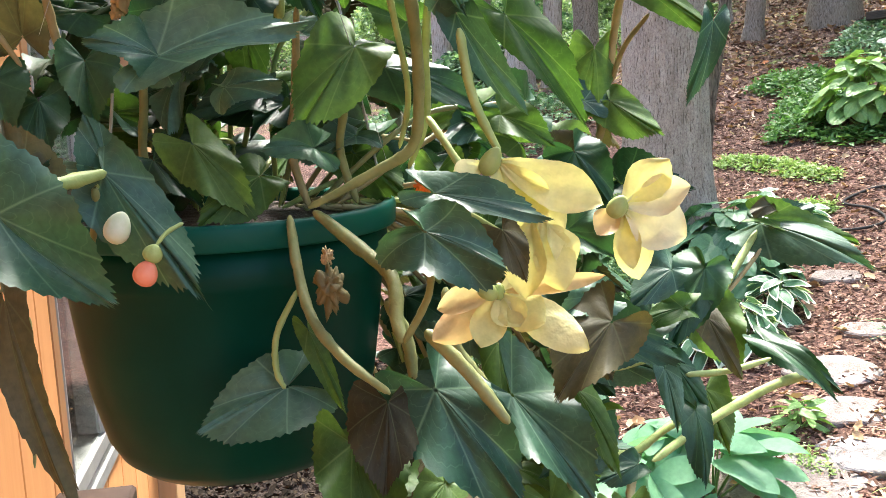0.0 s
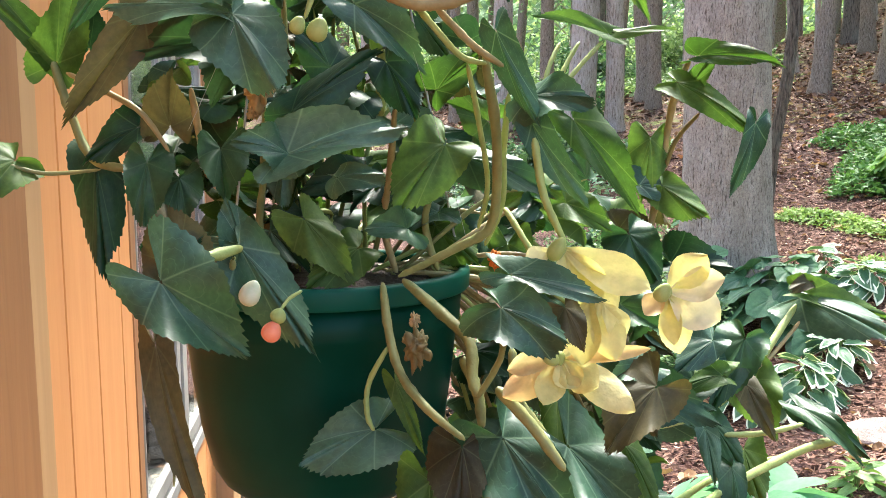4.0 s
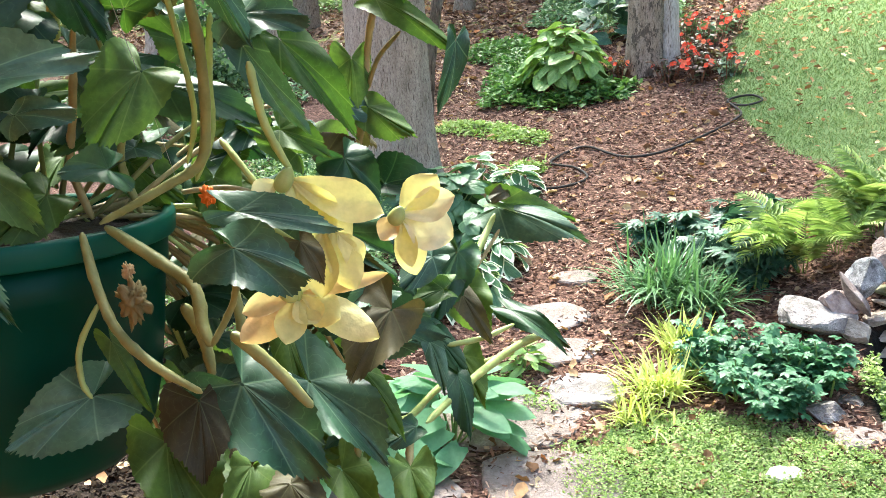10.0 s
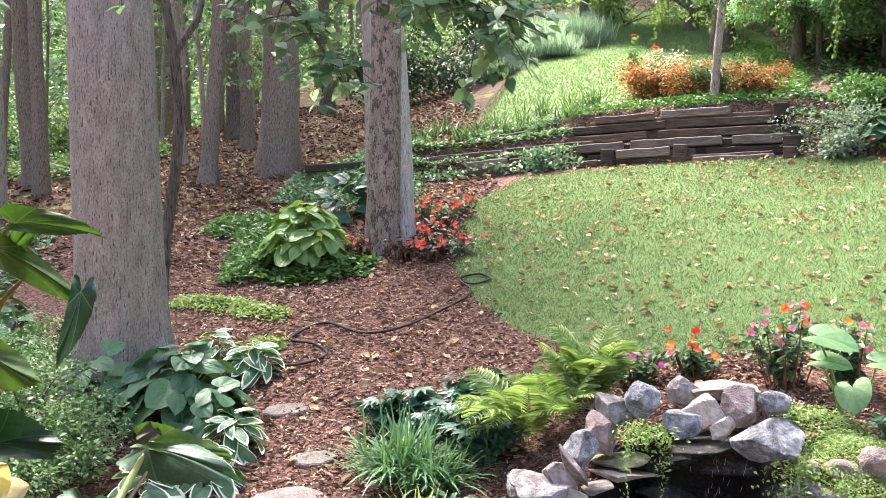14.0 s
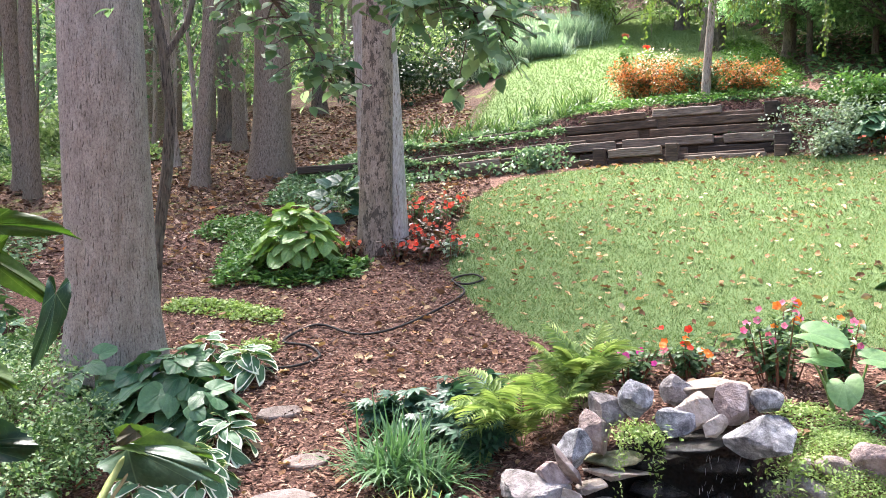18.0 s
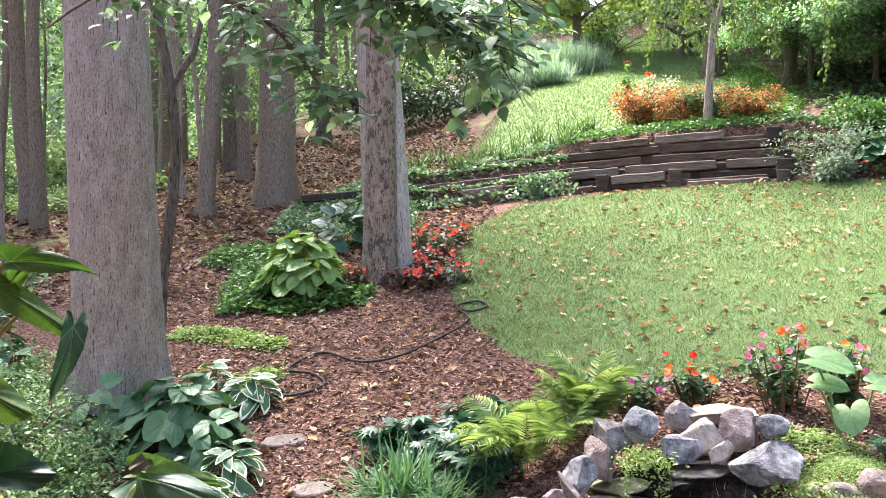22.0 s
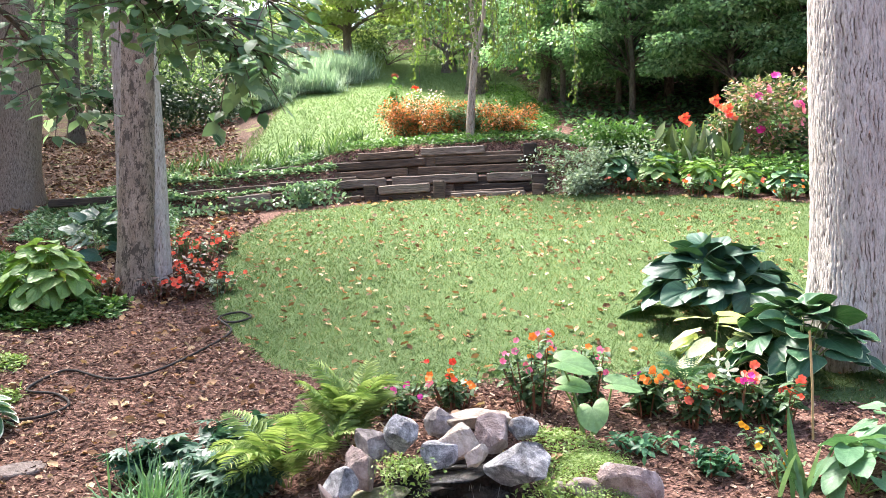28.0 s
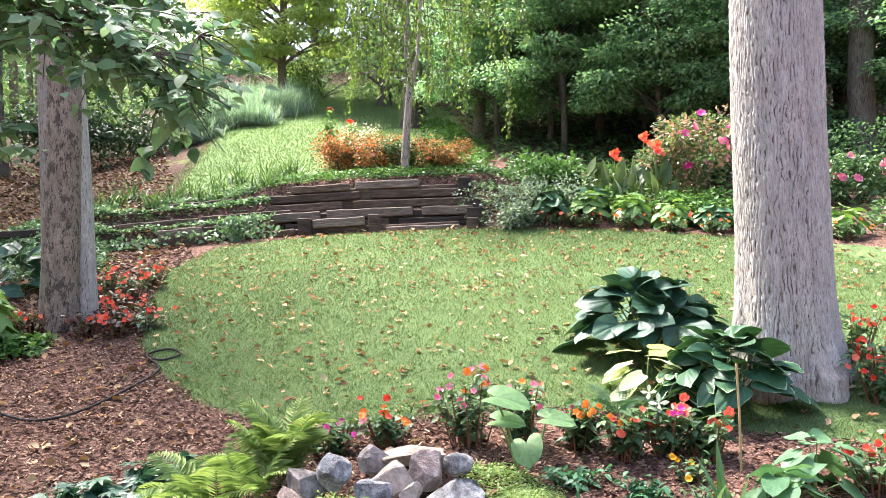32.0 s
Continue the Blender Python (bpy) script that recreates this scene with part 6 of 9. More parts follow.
M_IVY = leaf_mat("ivy_leaves", [(0.0, (0.075, 0.15, 0.08)), (0.5, (0.15, 0.25, 0.13)), (1.0, (0.33, 0.45, 0.29))], 0.5, 0.25, 30)
M_BOX = leaf_mat("small_pale_bush_leaves", [(0.0, (0.06, 0.13, 0.05)), (0.5, (0.14, 0.25, 0.10)), (1.0, (0.36, 0.48, 0.27))], 0.45, 0.3, 40)
M_SAGE = leaf_mat("soft_mint_leaves", [(0.0, (0.10, 0.26, 0.14)), (0.5, (0.16, 0.36, 0.2)), (1.0, (0.22, 0.44, 0.26))], 0.55, 0.35, 30, rand="object")
M_IMP = leaf_mat("dark_bedding_leaves", [(0.0, (0.05, 0.11, 0.05)), (0.5, (0.1, 0.185, 0.085)), (1.0, (0.19, 0.29, 0.14))], 0.45, 0.25, 30)
M_IMP_RED = leaf_mat("bronze_red_leaves", [(0.0, (0.04, 0.02, 0.02)), (0.5, (0.11, 0.05, 0.035)), (1.0, (0.09, 0.13, 0.06))], 0.42, 0.2, 30)
M_GREYSHRUB = leaf_mat("grey_green_leaves", [(0.0, (0.14, 0.19, 0.14)), (0.5, (0.25, 0.32, 0.25)), (1.0, (0.45, 0.53, 0.45))], 0.5, 0.25, 30)
M_AZALEA = leaf_mat("orange_flowering_leaves", [(0.0, (0.05, 0.09, 0.03)), (0.36, (0.12, 0.15, 0.05)), (0.44, (0.4, 0.12, 0.045)), (0.75, (0.62, 0.2, 0.07)), (1.0, (0.72, 0.36, 0.2))], 0.5, 0.3, 30)
M_BRONZE = leaf_mat("bronze_canna_leaf", [(0.0, (0.05, 0.09, 0.05)), (0.5, (0.13, 0.18, 0.06)), (1.0, (0.24, 0.28, 0.25))], 0.4, 0.25, 20, rand="object")
M_PAMPAS = leaf_mat("silvery_grass_blades", [(0.0, (0.13, 0.22, 0.17)), (0.5, (0.27, 0.38, 0.32)), (1.0, (0.5, 0.6, 0.53))], 0.5, 0.3, 10)
M_BLADE_HILL = leaf_mat("hill_tussock_blades", [(0.0, (0.14, 0.24, 0.1)), (0.5, (0.22, 0.33, 0.15)), (1.0, (0.32, 0.42, 0.22))], 0.55, 0.25, 10)
M_GRASSCLUMP = leaf_mat("green_clump_blades", [(0.0, (0.045, 0.10, 0.035)), (0.5, (0.09, 0.165, 0.06)), (1.0, (0.2, 0.28, 0.11))], 0.5, 0.25, 10)


def petal_mat(name, a, b):
    return leaf_mat(name, [(0.0, a), (1.0, b)], 0.5, 0.35, 60, rand="object", spec=0.2, patch=0.1)


M_PINK, M_ORANGE = petal_mat("pink_petals", (0.85, 0.16, 0.36), (0.9, 0.36, 0.52)), petal_mat("orange_petals", (0.95, 0.2, 0.03), (0.95, 0.3, 0.06))
M_MAGENTA, M_RED = petal_mat("magenta_petals", (0.75, 0.03, 0.36), (0.8, 0.12, 0.55)), petal_mat("red_petals", (0.85, 0.05, 0.03), (0.9, 0.12, 0.07))
M_CORAL, M_WHITE = petal_mat("coral_petals", (0.92, 0.12, 0.08), (0.95, 0.26, 0.18)), petal_mat("white_petals", (0.85, 0.83, 0.72), (0.9, 0.88, 0.8))
M_YELLOW_FL = petal_mat("golden_petals", (0.85, 0.42, 0.02), (0.9, 0.55, 0.05))
F_PINK, F_ORANGE, F_MAGENTA, F_RED = (flower_mesh("flower", m, 0.026, 5, i) for i, m in enumerate((M_PINK, M_ORANGE, M_MAGENTA, M_RED)))
F_CORAL, F_WHITE, F_GOLD = flower_mesh("flower", M_CORAL, 0.03, 5, 5), flower_mesh("flower", M_WHITE, 0.06, 4, 6, 0.1, 0.45), flower_mesh("flower", M_YELLOW_FL, 0.022, 9, 7)

# bedding flowers by the pond
bedding(2.1, 5.75, "tall leggy pink impatiens with bare reddish stems", 0.52, 0.5, 420, 0.065, M_IMP, [(F_PINK, 14), (F_ORANGE, 4)], 1, bare=0.3)
bedding(2.42, 5.62, "tall impatiens with pink and orange flowers", 0.5, 0.4, 340, 0.065, M_IMP, [(F_PINK, 8), (F_ORANGE, 6)], 2, bare=0.3)
bedding(1.62, 6.02, "low orange-flowered impatiens behind the rocks", 0.3, 0.42, 220, 0.065, M_IMP, [(F_ORANGE, 9), (F_RED, 4), (F_PINK, 2)], 3)
bedding(1.22, 6.1, "low magenta-flowered impatiens beside the fern", 0.24, 0.42, 220, 0.065, M_IMP, [(F_MAGENTA, 6), (F_PINK, 2)], 4)
bedding(2.75, 5.45, "bushy impatiens with orange flowers", 0.3, 0.4, 220, 0.085, M_IMP, [(F_ORANGE, 10), (F_MAGENTA, 3)], 5)
bedding(2.95, 5.2, "bushy impatiens with orange and coral flowers", 0.32, 0.4, 220, 0.085, M_IMP, [(F_ORANGE, 5), (F_CORAL, 4)], 6)
bedding(3.2, 5.12, "impatiens with striped cream leaves and magenta flowers", 0.34, 0.36, 110, 0.1, M_IMP, [(F_MAGENTA, 3), (F_WHITE, 6), (F_CORAL, 6)], 7)
bedding(3.4, 4.98, "bushy coral impatiens beside a cane", 0.3, 0.4, 200, 0.085, M_IMP, [(F_CORAL, 13)], 8)
for k, (x, y) in enumerate(((5.25, 5.35), (5.55, 5.9), (5.0, 5.1), (5.6, 5.2), (5.3, 6.3))):
    bedding(x, y, "red impatiens beside the big tree", 0.36, 0.5, 130, 0.085, M_IMP, [(F_RED, 12), (F_CORAL, 4)], 20 + k)
bedding(3.98, 4.2, "red-flowered plant at the lawn strip's edge", 0.3, 0.4, 100, 0.085, M_IMP, [(F_RED, 10)], 27)
# red flowers round the maple
for k, (x, y, n, m) in enumerate(((-0.45, 9.85, 12, M_IMP_RED), (-0.18, 9.75, 14, M_IMP_RED), (-0.1, 10.3, 16, M_IMP_RED), (-0.05, 11.2, 22, M_IMP), (-0.3, 11.5, 22, M_IMP), (0.2, 11.7, 18, M_IMP), (0.12, 9.8, 10, M_GREYSHRUB), (-1.0, 10.05, 7, M_IMP_RED), (-0.2, 10.8, 16, M_IMP_RED), (0.0, 10.05, 12, M_IMP_RED))):
    bedding(x, y, "red begonia-like bedding round the maple trunk", 0.34 if k in (3, 4, 5) else 0.24, 0.48, 90, 0.085, m, [(F_CORAL, n // 2), (F_RED, n // 5)], 30 + k, group="red bedding plants", name="bedding_plant")
# pale leaves, lantana and low plants by the pond's right
bedding(3.0, 4.4, "low bushy lantana with golden flowers", 0.16, 0.3, 90, 0.05, M_IMP, [(F_GOLD, 4)], 45, name="lantana", group="")
bedding(3.15, 4.75, "low lantana with golden flowers", 0.14, 0.26, 70, 0.05, M_IMP, [(F_GOLD, 3)], 46, name="lantana", group="")
bedding(2.72, 4.62, "low leafy plant on bare soil", 0.14, 0.32, 150, 0.07, M_GERANIUM, [], 47, name="low_plant", group="")
bedding(2.5, 5.0, "low silvery creeping nettle", 0.1, 0.5, 170, 0.06, M_GERANIUM, [], 48, name="low_plant", group="")
tuft("iris_leaves", 3.0, 4.2, "upright grey-green iris blades", M_LIRIOPE, 14, 0.5, 0.014, 49, spread=0.6, droop=0.5, category="plant")
M_HOSTA_MINT = rib_leaf_mat("mint_green_leaf", [(0.0, (0.09, 0.21, 0.10)), (1.0, (0.15, 0.29, 0.15))], (0.2, 0.34, 0.2), None, 5, 0.5, 0.25, 0.25)
sage2 = hosta_set(M_SAGE, 0.24, 0.14, 3, 0.12, 0.3, 0.1, 0)
hosta(3.3, 4.15, "broad mint-green leafy plant at the bed's end", hosta_set(M_HOSTA_MINT, 0.2, 0.15), 20, 0.6, 0.3, 50, name="leafy_plant", group="")
hosta(3.65, 4.3, "broad mint-green leafy plant at the bed's end", hosta_set(M_HOSTA_MINT, 0.2, 0.15), 18, 0.6, 0.34, 51, name="leafy_plant", group="")
hosta(-1.2, 3.78, "mint-green plant with smooth pointed leaves", sage2, 34, 0.62, 0.32, 52, name="sage_plant", group="", tilt=0.7)
hosta(-1.5, 3.6, "mint-green plant with smooth pointed leaves", sage2, 28, 0.55, 0.3, 53, name="sage_plant", group="", tilt=0.7)
hosta(-1.0, 4.45, "small yellow-green rosette in the path", oval_set(M_HOSTA, 0.09, 0.045, 3), 30, 0.3, 0.14, 54, name="primrose", group="", tilt=0.6)
cane = thing("garden_cane", (3.47, 4.72, gz(3.47, 4.72)), "slim tan bamboo cane stuck upright in the bed", "cane")
part("pole", tube_mesh("pole", [(0, 0, -0.1), (0.005, 0, 0.35), (-0.005, 0, 0.66)], (0.008, 0.008, 0.007), plain_mat("tan_cane", (0.42, 0.27, 0.12), (0.55, 0.38, 0.18), 40, 0.6, 0.1), 8), cane)

# ferns
FR = [frond_mesh("frond", M_FERN, 0.56, 0.26, 24, 0.45 + 0.15 * i, i, False) for i in range(3)]
FRD = [frond_mesh("frond", M_FERN_DARK, 0.36, 0.16, 15, 0.5 + 0.15 * i, i + 5) for i in range(3)]
fern(0.86, 5.75, "bright yellow-green fern arching by the rocks", FR, 15, 1, s=1.25, lift=1.5)
fern(0.42, 5.35, "bright yellow-green fern spilling toward the path", FR, 14, 2, s=1.2, lift=0.9, az=(120, 300))
fern(0.62, 5.5, "bright yellow-green fern beside the boulder", FR, 9, 3, s=1.1, lift=1.0)
fern(0.12, 5.5, "dark blue-green fern under brighter ferns", FRD, 12, 4, lift=0.6)
fern(0.3, 5.85, "dark blue-green fern under brighter ferns", FRD, 9, 5, lift=0.7)
fern(3.25, 5.75, "soft green fern before the pale hosta", FRD, 8, 6, lift=0.8)
fern(2.95, 5.85, "soft green fern in the lawn's edge", FRD, 6, 7, s=0.9, lift=0.5)
fern(3.75, 5.4, "feathery fern among the hostas", FRD, 6, 8, lift=1.2)
fern(1.12, 6.45, "rusty red fern at the lawn's edge", [frond_mesh("frond", petal_mat("rusty_fronds", (0.35, 0.06, 0.03), (0.5, 0.12, 0.06)), 0.2, 0.1, 10, 0.5, 9)], 7, 9, lift=1.3)
# hellebores, liriope, striped grass, geranium
for k, (x, y, w) in enumerate(((-0.08, 5.6, 0.5), (-0.38, 5.85, 0.4), (0.12, 5.95, 0.45), (0.15, 5.3, 0.4))):
    bedding(x, y, "dark hellebore with fingered leaves", 0.26, w, 90, 0.12, M_HELLEBORE, [], 60 + k, stem_m=M_STALK, name="hellebore", group="hellebores", bare=0.45, template=LEAF_FINGERED)
tuft("liriope", -0.32, 5.2, "dense tuft of arching blue-green strap leaves", M_LIRIOPE, 330, 0.55, 0.007, 70, spread=0.95, droop=0.85, category="plant", base=0.08, split=True)
tuft("liriope", -0.12, 5.05, "tuft of arching blue-green strap leaves", M_LIRIOPE, 170, 0.42, 0.007, 71, spread=0.95, droop=0.85, category="plant", split=True)
tuft("striped_grass", -0.32, 4.25, "yellow-striped grass arching over the path", M_HAKONE, 170, 0.34, 0.006, 72, spread=1.0, droop=0.85)
tuft("striped_grass", -0.22, 4.62, "yellow-striped grass tuft beside the liriope", M_HAKONE, 120, 0.32, 0.006, 73, spread=0.9, droop=0.7)
tuft("striped_grass", -0.42, 4.05, "yellow-striped grass tuft at the path's edge", M_HAKONE, 80, 0.24, 0.005, 74, spread=1.0, droop=0.85)
for k, (x, y, w) in enumerate(((0.05, 4.3, 0.55), (0.28, 4.42, 0.5), (-0.1, 4.5, 0.4), (0.42, 4.3, 0.35), (0.22, 4.08, 0.35))):
    bedding(x, y, "hardy geranium with lobed cool green leaves", 0.2, w, 210, 0.05, M_GERANIUM, [], 80 + k, stem_m=M_STALK, name="geranium", group="geraniums", bare=0.3, template=LEAF_LOBED)
patch("creeping_sedum", [(-0.75, 3.75), (-0.45, 4.05), (-0.1, 4.12), (0.35, 3.98), (0.62, 3.75), (0.6, 3.2), (0.1, 2.9), (-0.7, 3.0)], 34000, 0.016, 0.05, M_SEDUM, "lime-green creeping ground cover beside the pond", 1)
patch("creeping_sedum", [(0.55, 4.25), (0.68, 4.5), (0.8, 4.62), (0.86, 4.5), (0.8, 4.2), (0.66, 4.1)], 1800, 0.028, 0.2, M_SEDUM, "lime-green creeper hanging at the pond's edge", 2)
patch("creeping_jenny", [(1.62, 4.3), (1.72, 4.75), (1.95, 4.95), (2.3, 4.95), (2.35, 4.6), (2.0, 4.2), (1.8, 4.05)], 13000, 0.0155, 0.1, M_SEDUM, "bright creeping jenny between rim stones", 3)
patch("creeping_jenny", [(1.72, 4.85), (1.8, 5.2), (2.15, 5.3), (2.3, 5.0), (2.0, 4.8)], 1600, 0.028, 0.08, M_SEDUM, "bright creeping jenny between rim stones", 4)
patch("creeping_sedum", [(-0.95, 4.3), (-1.15, 4.45), (-1.2, 4.2), (-0.95, 4.0), (-0.75, 4.1)], 900, 0.026, 0.05, M_SEDUM, "lime-green creeper between path stones", 5)
# creeper hanging over the falls
hv = thing("hanging_creeper", (0.95, 4.72, 0.8), "bright creeper trailing over the waterfall ledge", "plant")
hr = np.random.RandomState(6)
M_ = []
for k in range(13):
    x0, ln = hr.uniform(-0.12, 0.16), hr.uniform(0.1, 0.42)
    n = int(ln * 90)
    u = hr.uniform(0, 1, n)
    p = np.stack([x0 + hr.normal(0, 0.008, n), hr.normal(0, 0.01, n) - 0.02, 0.03 - u * ln], -1)
    M_.append(frames(p, hr.normal(0, 1, (n, 3)), hr.uniform(0.018, 0.03, n), hr))
n = 420
M_.append(frames(np.stack([hr.normal(0.02, 0.08, n), hr.normal(0.06, 0.06, n), hr.normal(0.03, 0.03, n)], -1), hr.normal(0, 1, (n, 3)), hr.uniform(0.02, 0.035, n), hr))
n = 700
M_.append(frames(np.stack([hr.normal(0.72, 0.09, n), hr.normal(-0.28, 0.07, n), -0.02 - np.abs(hr.normal(0, 0.18, n))], -1), hr.normal(0, 1, (n, 3)), hr.uniform(0.02, 0.035, n), hr))
part("foliage", mesh_np("foliage", *batch(SIMPLE_LEAF, np.concatenate(M_)), M_SEDUM), hv)

# ground covers round the maple and up the slope
patch("ground_cover", [(-3.0, 12.2), (-2.2, 12.0), (-1.75, 10.6), (-1.9, 9.3), (-2.35, 9.2), (-2.5, 10.2), (-2.6, 11.0), (-3.2, 11.6)], 5200, 0.07, 0.2, M_PACHY, "fresh green ground cover beside the path", 10)
patch("ground_cover", [(-2.2, 9.5), (-1.6, 9.05), (-0.9, 9.3), (-0.75, 9.75), (-1.1, 9.8), (-1.6, 9.5)], 1500, 0.085, 0.16, M_PACHY, "fresh green ground cover under the hosta", 11)
patch("ground_cover", [(-2.65, 8.95), (-2.0, 8.75), (-1.45, 8.25), (-1.55, 8.0), (-2.1, 8.35), (-2.7, 8.6)], 2600, 0.045, 0.08, M_SEDUM, "yellow-green low strip edging the path", 12)
patch("ground_cover", [(-1.7, 7.6), (-1.4, 7.55), (-1.35, 7.35), (-1.65, 7.3)], 420, 0.045, 0.08, M_SEDUM, "yellow-green tuft edging the path", 13)
patch("ivy", [(-2.6, 13.2), (-1.3, 12.6), (-0.4, 13.0), (-0.2, 15.6), (-1.2, 16.2), (-2.6, 15.2)], 7000, 0.085, 0.16, M_IVY, "dark ivy spreading under the trees", 14)
patch("ivy", [(-9, 12.5), (-5.2, 12.2), (-4.6, 9.4), (-6.5, 8.5), (-9.5, 10)], 6000, 0.1, 0.14, M_IVY, "thin ivy at the wood's edge", 15)
patch("ivy", [(-12, 17), (-6.5, 16.2), (-5.5, 19.5), (-9, 22), (-14, 20)], 7000, 0.14, 0.2, M_WOODS_LIGHT, "low woodland plants on the slope", 16)
for k, (x0, x1, b0, b1, n) in enumerate(((-1.8, 2.4, 0.12, 0.5, 2600), (-1.6, 2.3, 0.62, 0.95, 2600), (0.2, 2.0, 1.0, 1.6, 1500))):
    poly_ = [(x0, wall_line(x0) + b0), (x1, wall_line(x1) + b0), (x1, wall_line(x1) + b1), (x0, wall_line(x0) + b1)]
    patch("ivy", poly_, n, 0.08, 0.11, M_IVY, "ivy trailing along the timber steps", 20 + k)
patch("ivy", [(3.9, 15.0), (5.2, 14.4), (6.3, 15.8), (8.6, 20.5), (9.5, 26), (8.5, 26), (7.0, 21), (5.0, 16.6)], 9000, 0.1, 0.2, M_PACHY, "green ground cover beside the hill lawn", 24)
patch("woodland_plants", [(6.6, 13.6), (8.6, 13.4), (9.6, 12.0), (12.5, 9.5), (20, 12), (20, 30), (11, 30), (9.6, 24), (8.0, 18.5)], 16000, 0.16, 0.22, M_WOODS, "low shaded plants under the trees", 26)
patch("ivy", [(3.6, 14.05), (4.75, 13.5), (4.9, 13.9), (3.8, 14.5)], 1300, 0.05, 0.12, M_FERN_DARK, "yellow-green creeper on the top timbers", 25)
patch("ground_cover", [(5.9, 12.9), (7.0, 12.1), (8.6, 10.4), (9.5, 10.9), (8.5, 12.8), (6.8, 13.8)], 4200, 0.09, 0.3, M_PACHY, "leafy green growth between hostas and cannas", 27)
patch("ground_cover", [(9.0, 9.0), (9.9, 10.0), (13.0, 10.5), (17.0, 9.0), (15.0, 6.0), (10.0, 6.0)], 6000, 0.12, 0.3, M_IMP, "dark leafy growth beyond the lawn", 28)
patch("ground_cover", [(2.1, wall_line(2.1) + 1.0), (3.5, wall_line(3.5) + 1.0), (4.9, wall_line(4.9) + 1.0), (6.2, 13.4), (6.6, 14.4), (5.0, 14.9), (2.3, 15.5)], 3600, 0.075, 0.12, M_PACHY, "low green growth behind the top timbers", 29)
patch("ground_cover", [(4.9, 12.95), (5.6, 12.5), (6.4, 12.5), (6.6, 13.5), (5.6, 14.0), (4.95, 13.7)], 1500, 0.075, 0.16, M_IVY, "low leafy growth beside the timbers", 30)
ivh = np.random.RandomState(31)
trail = thing("ivy_trail", (0, 0, 0), "ivy leaves trailing down the timber faces", "ivy")
n = 520
xs = np.concatenate([ivh.normal(1.55, 0.18, 260), ivh.uniform(-1.6, 2.2, 260)])
pos = np.stack([xs, wall_line(xs) - 0.12 - ivh.uniform(0, 0.08, n), slope(xs, wall_line(xs)) + ivh.uniform(0, 0.34, n) * np.where(np.arange(n) < 260, 1, 0.5)], -1)
part("foliage", mesh_np("foliage", *batch(SIMPLE_LEAF, frames(pos, ivh.normal(0, 1, (n, 3)) + (0, -0.5, 0), ivh.uniform(0.06, 0.11, n), ivh, up=np.tile([0.0, -1.0, 0.4], (n, 1)))), M_IVY), trail)

# shrubs
def shrub(name, x, y, label, w, h, n, leaf, mat, seed, group="", z=None, flowers=(), template=None, category="shrub"):
    rng_ = np.random.RandomState(seed)
    t = thing(name, (x, y, gz(x, y) if z is None else z), label, category, group)
    cl_ = [((rng_.normal(0, w * 0.27), rng_.normal(0, w * 0.22), h * rng_.uniform(0.2, 0.8)), w * rng_.uniform(0.16, 0.3)) for _ in range(20)]
    for c_ in cl_[:9]:
        part("stem", limbs_mesh("stem", rng_, 0.0, [c_], 0.012, M_TWIG), t)
    part("foliage", crown_mesh("foliage", rng_, cl_, n // 20, leaf, mat, 0.85, template or LEAF_OVAL, 0.1), t)
    for me, count in flowers:
        for k in range(count):
            c, r = cl_[rng_.randint(20)]
            d = Vector((rng_.normal(0, 0.6), -1, rng_.uniform(0.1, 0.9))).normalized()
            m = d.to_track_quat("Z", "Y").to_matrix().to_4x4()
            m.translation = Vector(c) + d * r * 0.95
            part("flower", me, t, m)
    return t


shrub("boxwood", -2.72, 5.75, "loose bush of small pale-tipped leaves by the house", 1.0, 0.75, 5200, 0.032, M_BOX, 1, "small-leaved bushes")
shrub("boxwood", -2.3, 5.15, "loose bush of small pale-tipped leaves by the house", 0.85, 0.6, 4600, 0.032, M_BOX, 2, "small-leaved bushes")
shrub("boxwood", -3.3, 6.6, "loose bush of small pale-tipped leaves under the trees", 1.0, 0.7, 4200, 0.034, M_BOX, 3, "small-leaved bushes")
shrub("boxwood", -2.9, 4.6, "loose bush of small pale-tipped leaves by the house", 0.9, 0.6, 4000, 0.032, M_BOX, 4, "small-leaved bushes")
shrub("azalea", 3.55, 15.9, "rounded shrub covered in orange flowers", 1.2, 0.66, 5200, 0.048, M_AZALEA, 10, "orange shrubs on the top tier")
shrub("azalea", 4.2, 15.4, "rounded shrub covered in orange flowers", 1.0, 0.6, 4400, 0.048, M_AZALEA, 11, "orange shrubs on the top tier")
shrub("azalea", 4.0, 16.0, "shrub with white and orange flowers among its leaves", 0.7, 0.85, 1000, 0.06, leaf_mat("white_pink_flower_heads", [(0.0, (0.12, 0.2, 0.06)), (0.4, (0.2, 0.26, 0.1)), (0.5, (0.75, 0.6, 0.55)), (1.0, (0.85, 0.75, 0.7))], 0.5, 0.3, 30), 12, "orange shrubs on the top tier")
shrub("azalea", 5.05, 14.5, "rounded shrub with orange flowers near the path end", 0.85, 0.56, 3600, 0.045, M_AZALEA, 13, "orange shrubs on the top tier")
shrub("azalea", 4.65, 15.2, "green shrub between orange ones", 0.7, 0.6, 1300, 0.07, M_IVY, 14, "orange shrubs on the top tier")
